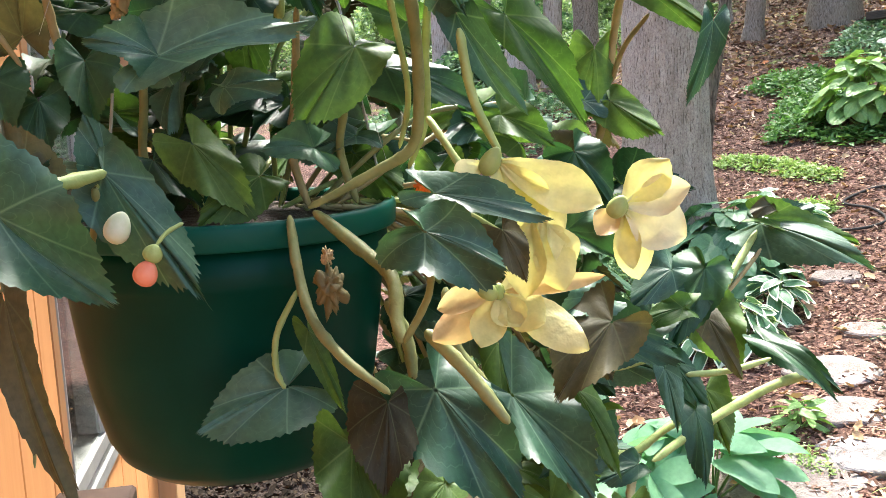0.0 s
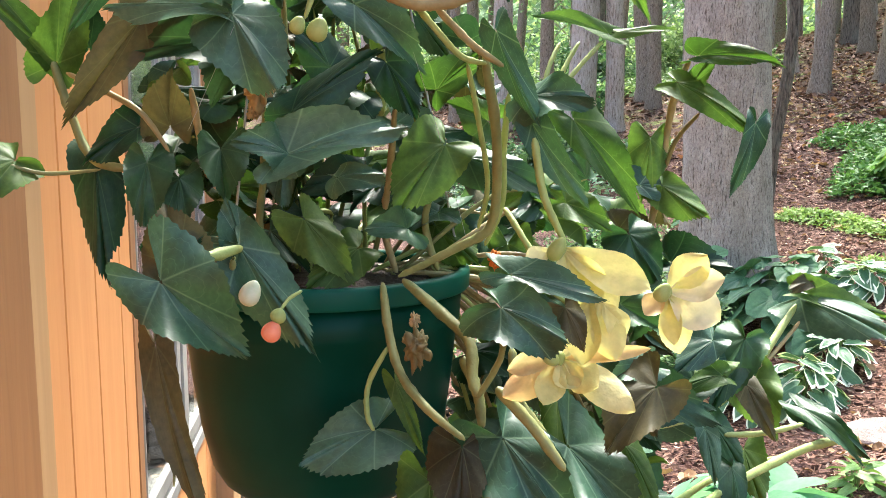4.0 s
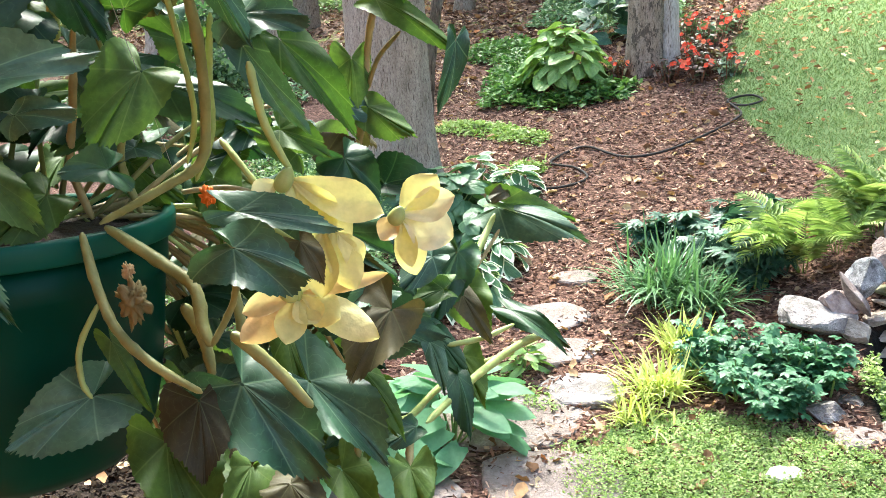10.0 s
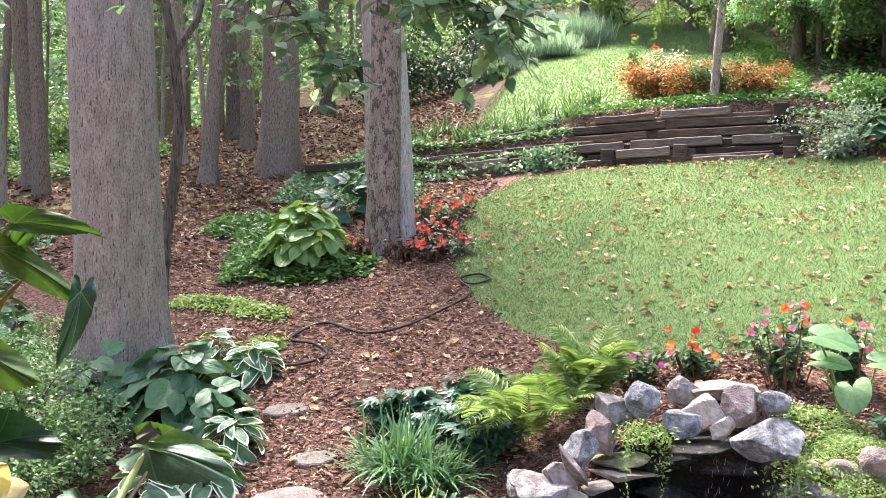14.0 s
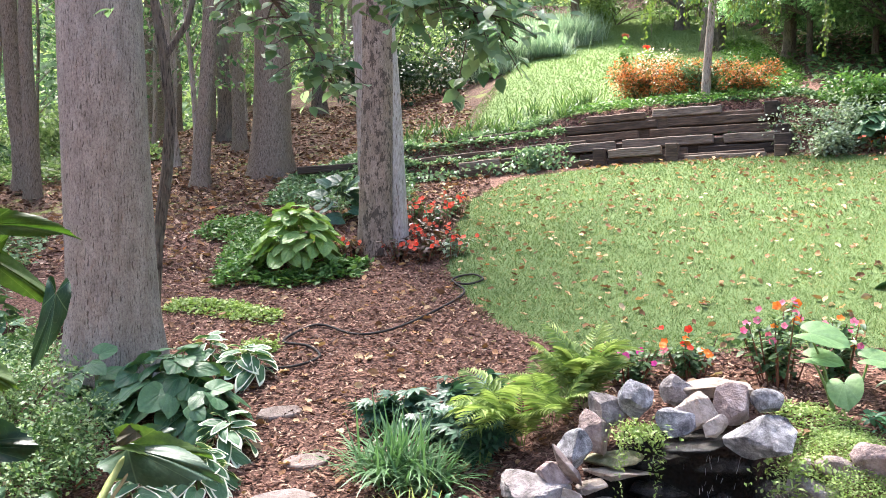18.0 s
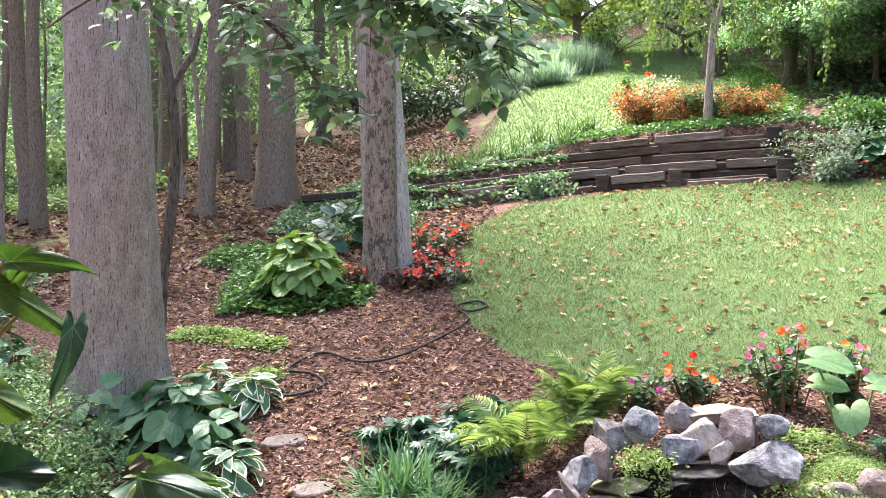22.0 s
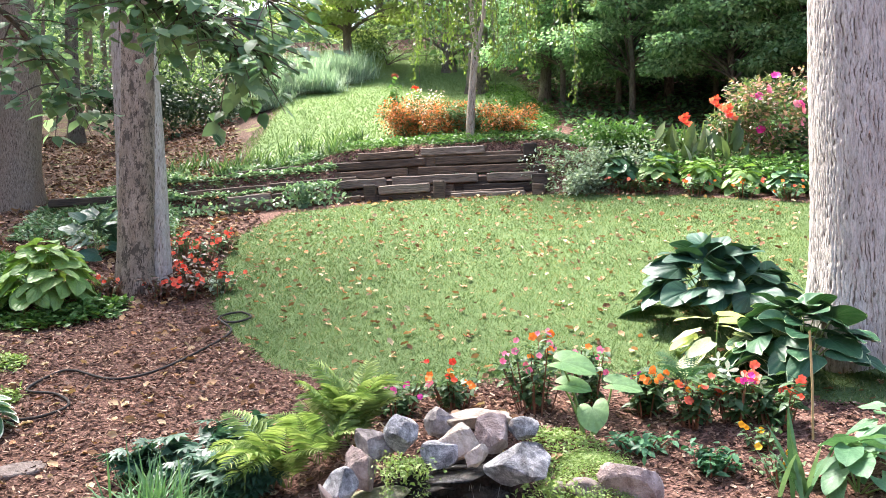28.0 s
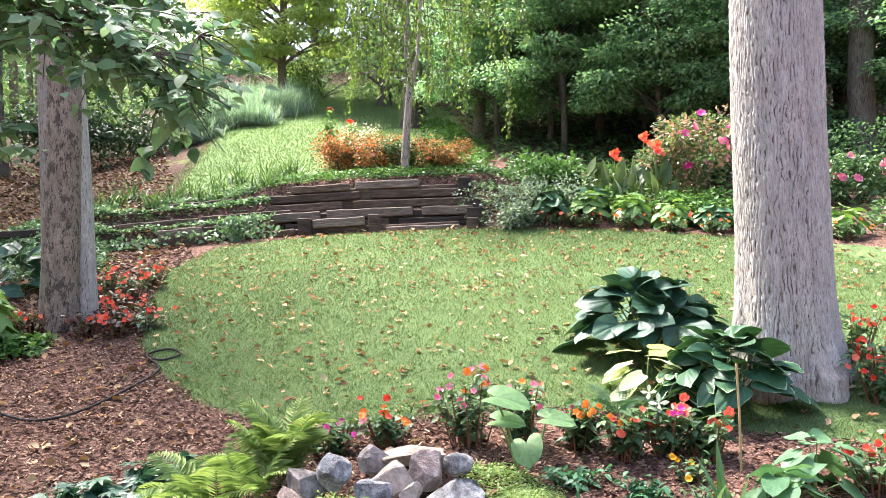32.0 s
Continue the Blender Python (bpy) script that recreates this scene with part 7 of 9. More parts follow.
def dahlia(x, y, top, label, mat, seed):
    d_ = bedding(x, y, label, top - gz(x, y), 0.35, 90, 0.13, M_PACHY, [], seed, stem_m=M_STALK, name="dahlia", group="dahlias", bare=0.2)
    part("stalk", tube_mesh("stalk", bend((0, 0, 0), (0, 0, top - gz(x, y)), 0.04, 5, (1, 0, 0)), (0.014, 0.012, 0.01, 0.009, 0.008), M_STALK, 6), d_)
    for tilt_ in (0.9, 1.25):
        part("flower", flower_mesh("flower", mat, 0.085 if tilt_ < 1 else 0.07, 11, seed, 0.35), d_, Matrix.Translation((0, 0, top - gz(x, y))) @ Matrix.Rotation(tilt_, 4, "X"))


dahlia(4.04, 16.93, 5.27, "tall dahlia with a bright red flower", M_RED, 90)
dahlia(3.75, 17.45, 5.61, "tall dahlia with a faded dark red flower", petal_mat("faded_petals", (0.3, 0.08, 0.06), (0.4, 0.16, 0.1)), 91)
for k, (x, y, L) in enumerate(((2.2, 26.5, 1.9), (3.0, 27.5, 2.2), (3.8, 28.5, 2.0), (1.6, 25.4, 1.5), (3.4, 26.3, 1.4), (4.4, 28.2, 1.8), (4.9, 29.0, 1.7), (2.5, 28.6, 2.0), (7.0, 36.5, 1.6), (6.3, 36.0, 1.5))):
    tuft("ornamental_grass", x, y, "big silvery arching ornamental grass on the hill", M_PAMPAS, 900, 0.72 * L, 0.009, 100 + k, spread=0.7, droop=0.75, group="silvery grasses", base=0.3)
for k in range(12):
    x = -0.6 + 0.3 * k
    tuft("daylily", x, wall_line(x) + 1.3 + 0.5 * ((k * 7) % 3), "clump of arching green strap leaves above the wall", M_GRASSCLUMP, 60, 0.5, 0.011, 110 + k, spread=0.9, droop=0.8, group="strap-leaved clumps", category="plant", base=0.12)
shrub("glazed_planter_flowers", 1.5, 26.2, "orange and red flowers in a teal pot", 0.7, 0.7, 900, 0.1, M_AZALEA, 20)
bm = bmesh.new()
bmesh.ops.create_cone(bm, segments=24, radius1=0.22, radius2=0.32, depth=0.5, cap_ends=True)
bevel_all(bm, 0.02)
fp = new("flower_pot", mesh_bm("flower_pot", bm, plain_mat("teal_glaze", (0.02, 0.16, 0.18), (0.04, 0.24, 0.26), 20, 0.2, 0.05), True))
fp.location = (1.62, 25.6, gz(1.62, 25.6) + 0.22)
tagged(fp, "teal glazed flower pot at the hill's foot", "pot")
# bed beyond the lawn, to the right
shrub("spirea", 5.95, 12.55, "grey-green feathery shrub beside the timbers", 1.2, 0.42, 2600, 0.055, M_GREYSHRUB, 30)
shrub("spirea", 5.55, 12.35, "low grey-green shrub at the lawn's edge", 0.8, 0.3, 2000, 0.06, M_GREYSHRUB, 31)
shrub("shrub", 6.4, 13.0, "fresh green shrub behind the hostas", 1.0, 0.8, 1800, 0.08, M_PACHY, 32)
shrub("butterfly_bush", 8.9, 12.5, "tall shrub with pink flowers", 1.5, 1.7, 3600, 0.085, leaf_mat("pink_flowering_leaves", [(0.0, (0.07, 0.12, 0.05)), (0.5, (0.15, 0.2, 0.08)), (0.74, (0.27, 0.21, 0.13)), (0.82, (0.46, 0.24, 0.23)), (1.0, (0.56, 0.3, 0.31))], 0.5, 0.3, 30), 33, flowers=[(flower_mesh("flower", M_MAGENTA, 0.08, 7, 3), 8), (flower_mesh("flower", M_PINK, 0.08, 7, 4), 10)])
shrub("butterfly_bush", 10.6, 10.9, "shrub with pink flowers beyond the lawn", 1.2, 0.8, 2200, 0.085, M_IMP, 34, flowers=[(flower_mesh("flower", M_PINK, 0.08, 7, 4), 14)])
CANNA_FL = [flower_mesh("flower", M_CORAL, 0.075, 5, 1, 0.5, 0.7), flower_mesh("flower", M_RED, 0.075, 5, 2, 0.5, 0.7)]
canna_m = [blade_mesh("leaf", M_BRONZE, 0.46, 0.15, 0.45, 0.0, 0.25, 0.25, 0.01, 0, 9, 6, 0, 0.004, i) for i in range(3)]
for k, (x, y) in enumerate(((7.35, 12.6), (7.7, 12.7), (8.0, 12.4), (7.5, 13.0), (8.1, 12.9), (7.0, 12.9))):
    cn = hosta(x, y, "canna with broad upright bronze-green leaves", canna_m, 11, 0.6, 0.5, 140 + k, name="canna", group="cannas", tilt=2.2, low=0.1)
    if k in (0, 2, 4):
        part("stalk", tube_mesh("stalk", [(0, 0, 0), (0.02, 0, 0.5), (0.03, 0, 0.85 + 0.05 * k)], (0.014, 0.012, 0.008), M_STALK, 6), cn)
        for j in range(4):
            part("flower", CANNA_FL[j % 2], cn, Matrix.Translation((0.03 + 0.08 * math.cos(j * 1.6), -0.04, 0.78 + 0.05 * k + 0.05 * j)) @ Matrix.Rotation(1.2, 4, "X"))
for k, (x, y) in enumerate(((6.3, 11.7), (6.75, 11.3), (7.15, 10.75), (7.55, 10.3), (7.95, 9.85), (8.3, 9.45), (8.6, 9.0), (6.0, 12.0))):
    bedding(x, y, "low orange bedding along the lawn's edge", 0.24, 0.55, 110, 0.085, M_IMP, [(F_CORAL, 4), (F_ORANGE, 4)], 150 + k, group="orange edging plants", name="bedding_plant")

# ---- ground litter, grass and the hose ----
M_CHIP = leaf_mat("bark_chips", [(0.0, (0.045, 0.024, 0.018)), (0.45, (0.165, 0.089, 0.067)), (0.8, (0.32, 0.185, 0.145)), (1.0, (0.54, 0.39, 0.31))], 0.9, 0, 60, spec=0.15)
M_DEAD = leaf_mat("fallen_leaves", [(0.0, (0.14, 0.07, 0.04)), (0.3, (0.27, 0.14, 0.075)), (0.6, (0.4, 0.25, 0.145)), (0.85, (0.62, 0.48, 0.33)), (1.0, (0.55, 0.2, 0.09))], 0.75, 0.15, 60, spec=0.2)
M_LITTER = leaf_mat("weathered_leaf_litter", [(0.0, (0.07, 0.037, 0.028)), (0.5, (0.18, 0.098, 0.07)), (0.9, (0.3, 0.175, 0.13)), (1.0, (0.46, 0.32, 0.25))], 0.9, 0.1, 40, spec=0.15)
CURL = leaf_template(rows=4, W=0.75, widest=0.45, droop=-0.25, fold=0.55, wave=0.25)
lit = np.random.RandomState(77)


def scatter(n, x0, x1, y0, y1, keep):
    p = np.stack([lit.uniform(x0, x1, n), lit.uniform(y0, y1, n)], -1)
    return p[keep(p[:, 0], p[:, 1])]


def strew(name, pts, size, lift, mat, label, category, template, roll=0.5, wide=1.0):
    n = len(pts)
    pos = np.stack([pts[:, 0], pts[:, 1], ground_z(pts[:, 0], pts[:, 1]) + lit.uniform(0.3, 1, n) * lift], -1)
    a = lit.uniform(0, 6.283, n)
    d = np.stack([np.cos(a), np.sin(a), 0.2 * np.sin(a) + lit.normal(0, 0.25, n)], -1)
    V, q = batch(template, frames(pos, d, lit.uniform(0.4, 1.35, n) * size, lit, roll=roll, wide=wide))
    return tagged(new(name, mesh_np(name, V, q, mat)), label, category, kind="stuff")


off_lawn = lambda x, y: (inside(LAWN, x, y) < 0.02) & (inside(POND, x, y) < -0.1)
CHIP = (np.array([(-0.5, 0, 0), (0.5, 0.05, 0), (0.42, 1, 0.08), (-0.45, 0.9, 0.05)]), np.array([(0, 1, 2, 3)]))
on_mulch = lambda x, y: off_lawn(x, y) & (inside(SHADED_SOIL_BED, x, y) < lit.uniform(-0.12, 0.1, len(x)))
near_mulch = scatter(74000, -3.6, 2.2, 3.2, 10.5, on_mulch)
strew("bark_mulch", near_mulch, 0.038, 0.018, M_CHIP, "dark brown shredded bark mulch over the path", "mulch", CHIP, 0.6, 0.3)
strew("bark_mulch", scatter(16000, -5.5, 0.8, 10.0, 16.0, off_lawn), 0.07, 0.02, M_CHIP, "brown bark mulch and leaf litter under the trees", "mulch", CHIP, 0.55, 0.35)
strew("bark_mulch", scatter(9000, 1.8, 5.5, 3.9, 7.0, off_lawn), 0.04, 0.015, M_CHIP, "dark bark mulch in the flower bed", "mulch", CHIP, 0.45, 0.4)
# soil crumbs, their colour lowered for the shade beside the house
M_CLOD = leaf_mat("soil_crumbs", [(0.0, (0.008, 0.006, 0.004)), (0.7, (0.02, 0.014, 0.01)), (0.95, (0.036, 0.026, 0.018)), (1.0, (0.12, 0.09, 0.06))], 0.95, 0, 60, spec=0.1)
strew("soil_crumbs", scatter(15000, -4.2, -0.9, 2.2, 4.8, lambda x, y: inside(SHADED_SOIL_BED, x, y) > -0.05), 0.034, 0.02, M_CLOD, "crumbly soil with bits of bark by the house, shade put into its dark colour", "soil", CHIP, 0.9, 0.5)
strew("fallen_leaves", scatter(1300, -3.4, 1.9, 3.2, 11, off_lawn), 0.065, 0.03, M_DEAD, "curled brown leaves fallen on the mulch", "leaves", CURL)
strew("fallen_leaves", scatter(11000, -14, 0.8, 12.5, 28, off_lawn), 0.075, 0.03, M_LITTER, "brown leaf litter on the woodland floor", "leaves", CURL)
strew("bark_mulch", scatter(14000, -14, 0.8, 14, 28, off_lawn), 0.09, 0.03, M_CHIP, "brown shredded litter on the woodland floor", "mulch", CHIP, 0.45, 0.5)
strew("fallen_leaves", scatter(1500, -6, 0.5, 10.5, 18, off_lawn), 0.09, 0.03, M_DEAD, "brown leaves fallen under the trees", "leaves", CURL)
on_lawn = lambda x, y: inside(LAWN, x, y) > 0.05
strew("lawn_leaves", scatter(3300, -0.2, 9.5, 4.2, 13.8, on_lawn), 0.062, 0.04, M_DEAD, "brown curled leaves scattered on the lawn", "leaves", CURL)
strew("fallen_leaves", scatter(260, 0.2, 4.6, 12.6, 14.4, lambda x, y: np.abs(y - wall_line(x) + 0.2) < 0.35), 0.08, 0.03, M_DEAD, "dry leaves gathered at the wall's foot", "leaves", CURL)
M_BLADE = leaf_mat("lawn_grass", [(0.0, (0.068, 0.115, 0.038)), (0.5, (0.112, 0.182, 0.062)), (0.85, (0.185, 0.232, 0.096)), (1.0, (0.4, 0.35, 0.2))], 0.7, 0.3, 26.0, patch=0.5, spec=0.15)
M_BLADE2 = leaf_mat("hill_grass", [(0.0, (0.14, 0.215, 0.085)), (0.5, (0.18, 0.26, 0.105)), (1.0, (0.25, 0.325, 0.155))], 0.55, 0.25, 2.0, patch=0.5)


def turf(name, pts, size, mat, label, wide):
    n = len(pts)
    pos = np.stack([pts[:, 0], pts[:, 1], ground_z(pts[:, 0], pts[:, 1]) - 0.003], -1)
    d = lit.normal(0, 0.55, (n, 3)) * (1, 1, 0.2) + (0, 0, 0.75)
    V, q = batch(BLADE, frames(pos, d, lit.uniform(0.5, 1.2, n) * size, lit, up=lit.normal(0, 1, (n, 3)), wide=wide))
    return tagged(new(name, mesh_np(name, V, q, mat)), label, "grass", kind="stuff")


lawn_edge = lambda x, y: inside(LAWN, x, y) > lit.uniform(-0.1, 0.06, len(x))
turf("lawn_grass", scatter(200000, -0.2, 8.0, 4.2, 9.2, lawn_edge), 0.04, M_BLADE, "short mown lawn grass", 0.1)
turf("lawn_grass", scatter(120000, -0.2, 9.6, 9.2, 14.0, lawn_edge), 0.04, M_BLADE, "short mown lawn grass", 0.18)
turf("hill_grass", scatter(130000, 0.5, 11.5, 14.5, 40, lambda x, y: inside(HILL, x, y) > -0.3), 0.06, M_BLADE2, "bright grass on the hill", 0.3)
M_HOSE = plain_mat("dark_rubber_hose", (0.02, 0.018, 0.016), (0.05, 0.044, 0.039), 30, 0.75, 0.1, spec=0.2)
M_HOSE_B = plain_mat("brown_rubber_hose", (0.10, 0.065, 0.05), (0.16, 0.11, 0.09), 30, 0.5, 0.1)


def hose(name, plan, label, mat, r=0.014, lift=0.012):
    P = np.array(plan, float)
    t = np.linspace(0, len(P) - 1, 10 * len(P))
    i = np.clip(t.astype(int), 0, len(P) - 2)
    f = (t - i)[:, None]
    p0, p1, p2, p3 = P[np.maximum(i - 1, 0)], P[i], P[i + 1], P[np.minimum(i + 2, len(P) - 1)]
    c = 0.5 * (2 * p1 + (p2 - p0) * f + (2 * p0 - 5 * p1 + 4 * p2 - p3) * f ** 2 + (3 * p1 - p0 - 3 * p2 + p3) * f ** 3)
    pts = np.column_stack([c, ground_z(c[:, 0], c[:, 1]) + lift + r])
    h = thing(name, tuple(pts[0]), label, "hose")
    part("tube", tube_mesh("tube", pts - pts[0], np.full(len(pts), r), mat, 8), h)


hose("garden_hose", [(-1.6, 7.0), (-1.2, 6.98), (-1.0, 7.15), (-1.12, 7.4), (-1.35, 7.55), (-1.2, 7.85), (-1.05, 7.88), (-0.75, 7.6), (-0.45, 7.65), (-0.1, 8.0), (0.2, 8.45), (0.1, 8.9), (0.3, 9.0), (0.4, 8.8), (0.25, 8.7), (0.12, 8.8)], "dark garden hose snaking over the mulch", M_HOSE, 0.011)

# ---- the house wall and its window ----
def stain_mat(name, a, b, rough=0.5):
    m, nt, bs = material(name)
    g1 = noise_fac(nt, coords(nt, (14, 14, 0.9)), 3.0, 5, 0.6, 0.5)
    g2 = noise_fac(nt, coords(nt), 1.6, 3)
    knots = node(nt, "ShaderNodeTexVoronoi", Scale=1.0)
    nt.links.new(coords(nt, (5, 5, 2.2)), knots.inputs["Vector"])
    col = ramp(nt, g1, [(0.3, a), (0.7, b)])
    col = mix(nt, 0.4, col, mix(nt, 1.0, col, ramp(nt, g2, [(0.3, (0.85, 0.83, 0.8)), (0.7, (1.08, 1.08, 1.06))]), "MULTIPLY"))
    col = mix(nt, ramp(nt, knots.outputs["Distance"], [(0.02, (0.7, 0.7, 0.7)), (0.06, (0, 0, 0))]), col, (0.12, 0.045, 0.02))
    v = ramp(nt, per_object(nt), [(0.0, (0.93, 0.92, 0.9)), (1.0, (1.05, 1.05, 1.05))])
    nt.links.new(mix(nt, 1.0, col, v, "MULTIPLY"), bs.inputs["Base Color"])
    bs.inputs["Roughness"].default_value = rough
    bump(nt, bs, g1, 0.12, 0.003)
    return m


M_SIDING = stain_mat("orange_stained_pine", (0.6, 0.262, 0.098), (0.67, 0.315, 0.128))
M_TRIM = stain_mat("darker_orange_trim", (0.27, 0.12, 0.05), (0.35, 0.165, 0.07))
M_TRIM_TAN = stain_mat("tan_weathered_trim", (0.4, 0.235, 0.115), (0.47, 0.285, 0.145))
M_FRAME = plain_mat("white_window_frame", (0.24, 0.235, 0.225), (0.31, 0.305, 0.29), 30, 0.4, 0.05)
M_BLIND = plain_mat("white_blind", (0.5, 0.5, 0.52), (0.6, 0.6, 0.62), 60, 0.7, 0.3)
WALL_A = radians(44.4)
wall_dir, wall_out = Vector((-math.sin(WALL_A), math.cos(WALL_A), 0)), Vector((math.cos(WALL_A), math.sin(WALL_A), 0))
HX = Matrix((wall_dir, -wall_out, Vector((0, 0, 1)))).transposed().to_4x4()
HX.translation = Vector((-0.139, 0.187, 0)) - 0.33 * wall_out
house = new("house")
house.matrix_basis = HX
tagged(house, "house corner of orange-stained upright pine boards with a window", "house")


def board(x0, x1, z0, z1, mat=M_SIDING, proud=0.0, thick=0.03, name="board", bev=0.003):
    bm = bmesh.new()
    box(bm, (x0 + 0.0006, -proud, z0), (x1 - 0.0006, thick, z1))
    bevel_all(bm, bev, 1)
    return part(name, mesh_bm(name, bm, mat), house)


FOOT, TOP, CORNER = -0.3, 4.0, 2.55
W0, W1, WZ0, WZ1 = 1.56, 2.31, 1.14, 2.75
for k in range(18):
    board(1.027 - 0.14 * (k + 1), 1.027 - 0.14 * k, FOOT, TOP)
for x0, x1 in ((1.027, 1.167), (1.167, 1.307), (1.307, 1.447), (1.447, 1.52)):
    board(x0, x1, FOOT, TOP)
for k in range(6):
    x0, x1 = 1.52 + 0.1445 * k, 1.52 + 0.1445 * (k + 1)
    board(x0, x1, FOOT, WZ0 - 0.004)
    board(x0, x1, WZ1 + 0.054, TOP)
board(W1 + 0.002, 2.387, WZ0 - 0.004, WZ1 + 0.054)
board(0.98, 1.052, FOOT, TOP, M_TRIM_TAN, 0.016, -0.001, "trim")
board(0.84, 0.98, FOOT, TOP, M_TRIM, 0.024, -0.001, "trim")
board(1.52, W0, WZ0 - 0.004, WZ1 + 0.05, M_TRIM, 0.001, 0.06, "trim")
board(2.389, CORNER, FOOT, TOP, M_TRIM_TAN, 0.046, 0.16, "corner_post")
bm = bmesh.new()
box(bm, (-1.46, 0.032, FOOT), (1.518, 0.15, TOP))
box(bm, (W1 + 0.002, 0.032, FOOT), (2.387, 0.15, TOP))
box(bm, (1.518, 0.032, FOOT), (W1 + 0.002, 0.15, WZ0 - 0.006))
box(bm, (1.518, 0.032, WZ1 + 0.056), (W1 + 0.002, 0.15, TOP))
part("backing", mesh_bm("backing", bm, plain_mat("sheathing", (0.1, 0.08, 0.06), (0.14, 0.11, 0.09), 10, 0.9)), house)
# the side that runs back from the corner
for k in range(30):
    bm = bmesh.new()
    box(bm, (CORNER - 0.045, 0.162 + 0.102 * k, FOOT), (CORNER - 0.015, 0.2628 + 0.102 * k, TOP))
    bevel_all(bm, 0.003, 1)
    part("board", mesh_bm("board", bm, M_SIDING), house)
# unseen eave, added to keep sun and some sky off wall and pot
bm = bmesh.new()
box(bm, (-1.5, -0.45, 3.45), (3.0, -0.05, 3.55))
tagged(new("eave", mesh_bm("eave", bm, M_SIDING)), "unseen orange-stained eave slab added to shade the house wall and pot", "eave", kind="structure").matrix_basis = HX
win = piece("window", None, house)
for a, b, c, d, pr in (
    (W0, W0 + 0.012, WZ0 + 0.086, WZ1, 0.002), (W1 - 0.03, W1, WZ0 + 0.086, WZ1, 0.008), (W0, W1, WZ1, WZ1 + 0.05, 0.012),
    (W0, W1, WZ0, WZ0 + 0.034, 0.006), (W0, W1, WZ0 + 0.034, WZ0 + 0.05, 0.001), (W0, W1, WZ0 + 0.05, WZ0 + 0.086, 0.004),
    (1.80, 1.845, WZ0 + 0.086, WZ1, 0.004), (1.845, 1.885, WZ0 + 0.086, WZ1, 0.009), (1.885, 1.91, WZ0 + 0.086, WZ1, 0.001), (1.91, 1.955, WZ0 + 0.086, WZ1, 0.009), (1.955, 2.0, WZ0 + 0.086, WZ1, 0.003),
):
    bm = bmesh.new()
    box(bm, (a + 0.001, -pr, c + 0.001), (b - 0.001, 0.05, d - 0.001))
    bevel_all(bm, 0.003, 1)
    part("window_frame", mesh_bm("window_frame", bm, M_FRAME), win)
mg, nt, bg_ = material("window_glass")
bg_.inputs["Base Color"].default_value = (0.9, 0.95, 0.93, 1)
bg_.inputs["Roughness"].default_value, bg_.inputs["Transmission Weight"].default_value, bg_.inputs["IOR"].default_value = 0.02, 1.0, 1.45
for a, b in ((W0 + 0.012, 1.80), (2.0, W1 - 0.03)):
    bm = bmesh.new()
    box(bm, (a + 0.0005, 0.003, WZ0 + 0.088), (b - 0.0005, 0.008, WZ1 - 0.002))
    part("pane", mesh_bm("pane", bm, mg), win).visible_shadow = False
bm = bmesh.new()
box(bm, (W0 + 0.01, 0.062, 1.95), (W1 - 0.02, 0.067, WZ1 - 0.02))
part("blind", mesh_bm("blind", bm, M_BLIND), win)
# solid box behind the panes; the unlit inside is put into its near-black colour
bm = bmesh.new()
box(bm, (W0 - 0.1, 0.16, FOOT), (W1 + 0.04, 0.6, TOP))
part("unlit_room_box", mesh_bm("unlit_room_box", bm, plain_mat("unlit_room_box", (0.012, 0.013, 0.012), (0.02, 0.02, 0.018), 5, 0.8)), win)
bm = bmesh.new()
box(bm, (0.75, -0.118, 1.226), (1.45, -0.026, 1.266))
box(bm, (1.06, -0.03, 1.226), (1.45, -0.001, 1.2655))
bevel_all(bm, 0.005, 1)
part("ledge", mesh_bm("ledge", bm, plain_mat("grey_brown_wood", (0.03, 0.017, 0.012), (0.055, 0.033, 0.023), 12, 0.8, 0.3, spec=0.2)), house)

# ---- the hanging pot ----
PC = Vector((-0.585, 0.647, 1.622))
M_POT = plain_mat("dark_green_plastic", (0.0008, 0.036, 0.021), (0.002, 0.045, 0.028), 22, 0.36, 0.03, spec=0.1)
M_RIM = plain_mat("green_plastic_rim", (0.003, 0.075, 0.05), (0.006, 0.09, 0.06), 22, 0.4, 0.03, spec=0.15)
M_SOIL = plain_mat("dark_potting_soil", (0.02, 0.013, 0.009), (0.06, 0.04, 0.03), 120, 0.95, 1.0, dist=0.01)
M_WIRE = plain_mat("pale_hanger_wire", (0.3, 0.32, 0.3), (0.4, 0.42, 0.4), 30, 0.4, 0.05)


def lathe(name, profile, mat, sides=72):
    th = np.arange(sides) * 2 * np.pi / sides
    V = np.array([(r * math.cos(t), r * math.sin(t), z) for r, z in profile for t in th])
    n = len(profile)
    i, j = np.meshgrid(np.arange(n - 1), np.arange(sides), indexing="ij")
    q = np.stack([i * sides + j, i * sides + (j + 1) % sides, (i + 1) * sides + (j + 1) % sides, (i + 1) * sides + j], -1).reshape(-1, 4)
    return mesh_np(name, V, q, mat, True)


pot = thing("hanging_pot", PC, "dark green plastic hanging pot with a lighter rim", "flower pot")
part("bowl", lathe("bowl", [(0.0, 0.003), (0.048, 0.001), (0.064, 0.004), (0.073, 0.012), (0.079, 0.023), (0.0855, 0.05), (0.0905, 0.085), (0.094, 0.1185), (0.0955, 0.1205), (0.0961, 0.123), (0.0978, 0.143), (0.094, 0.143), (0.0915, 0.119), (0.083, 0.05), (0.064, 0.012), (0.0, 0.01)], M_POT), pot)
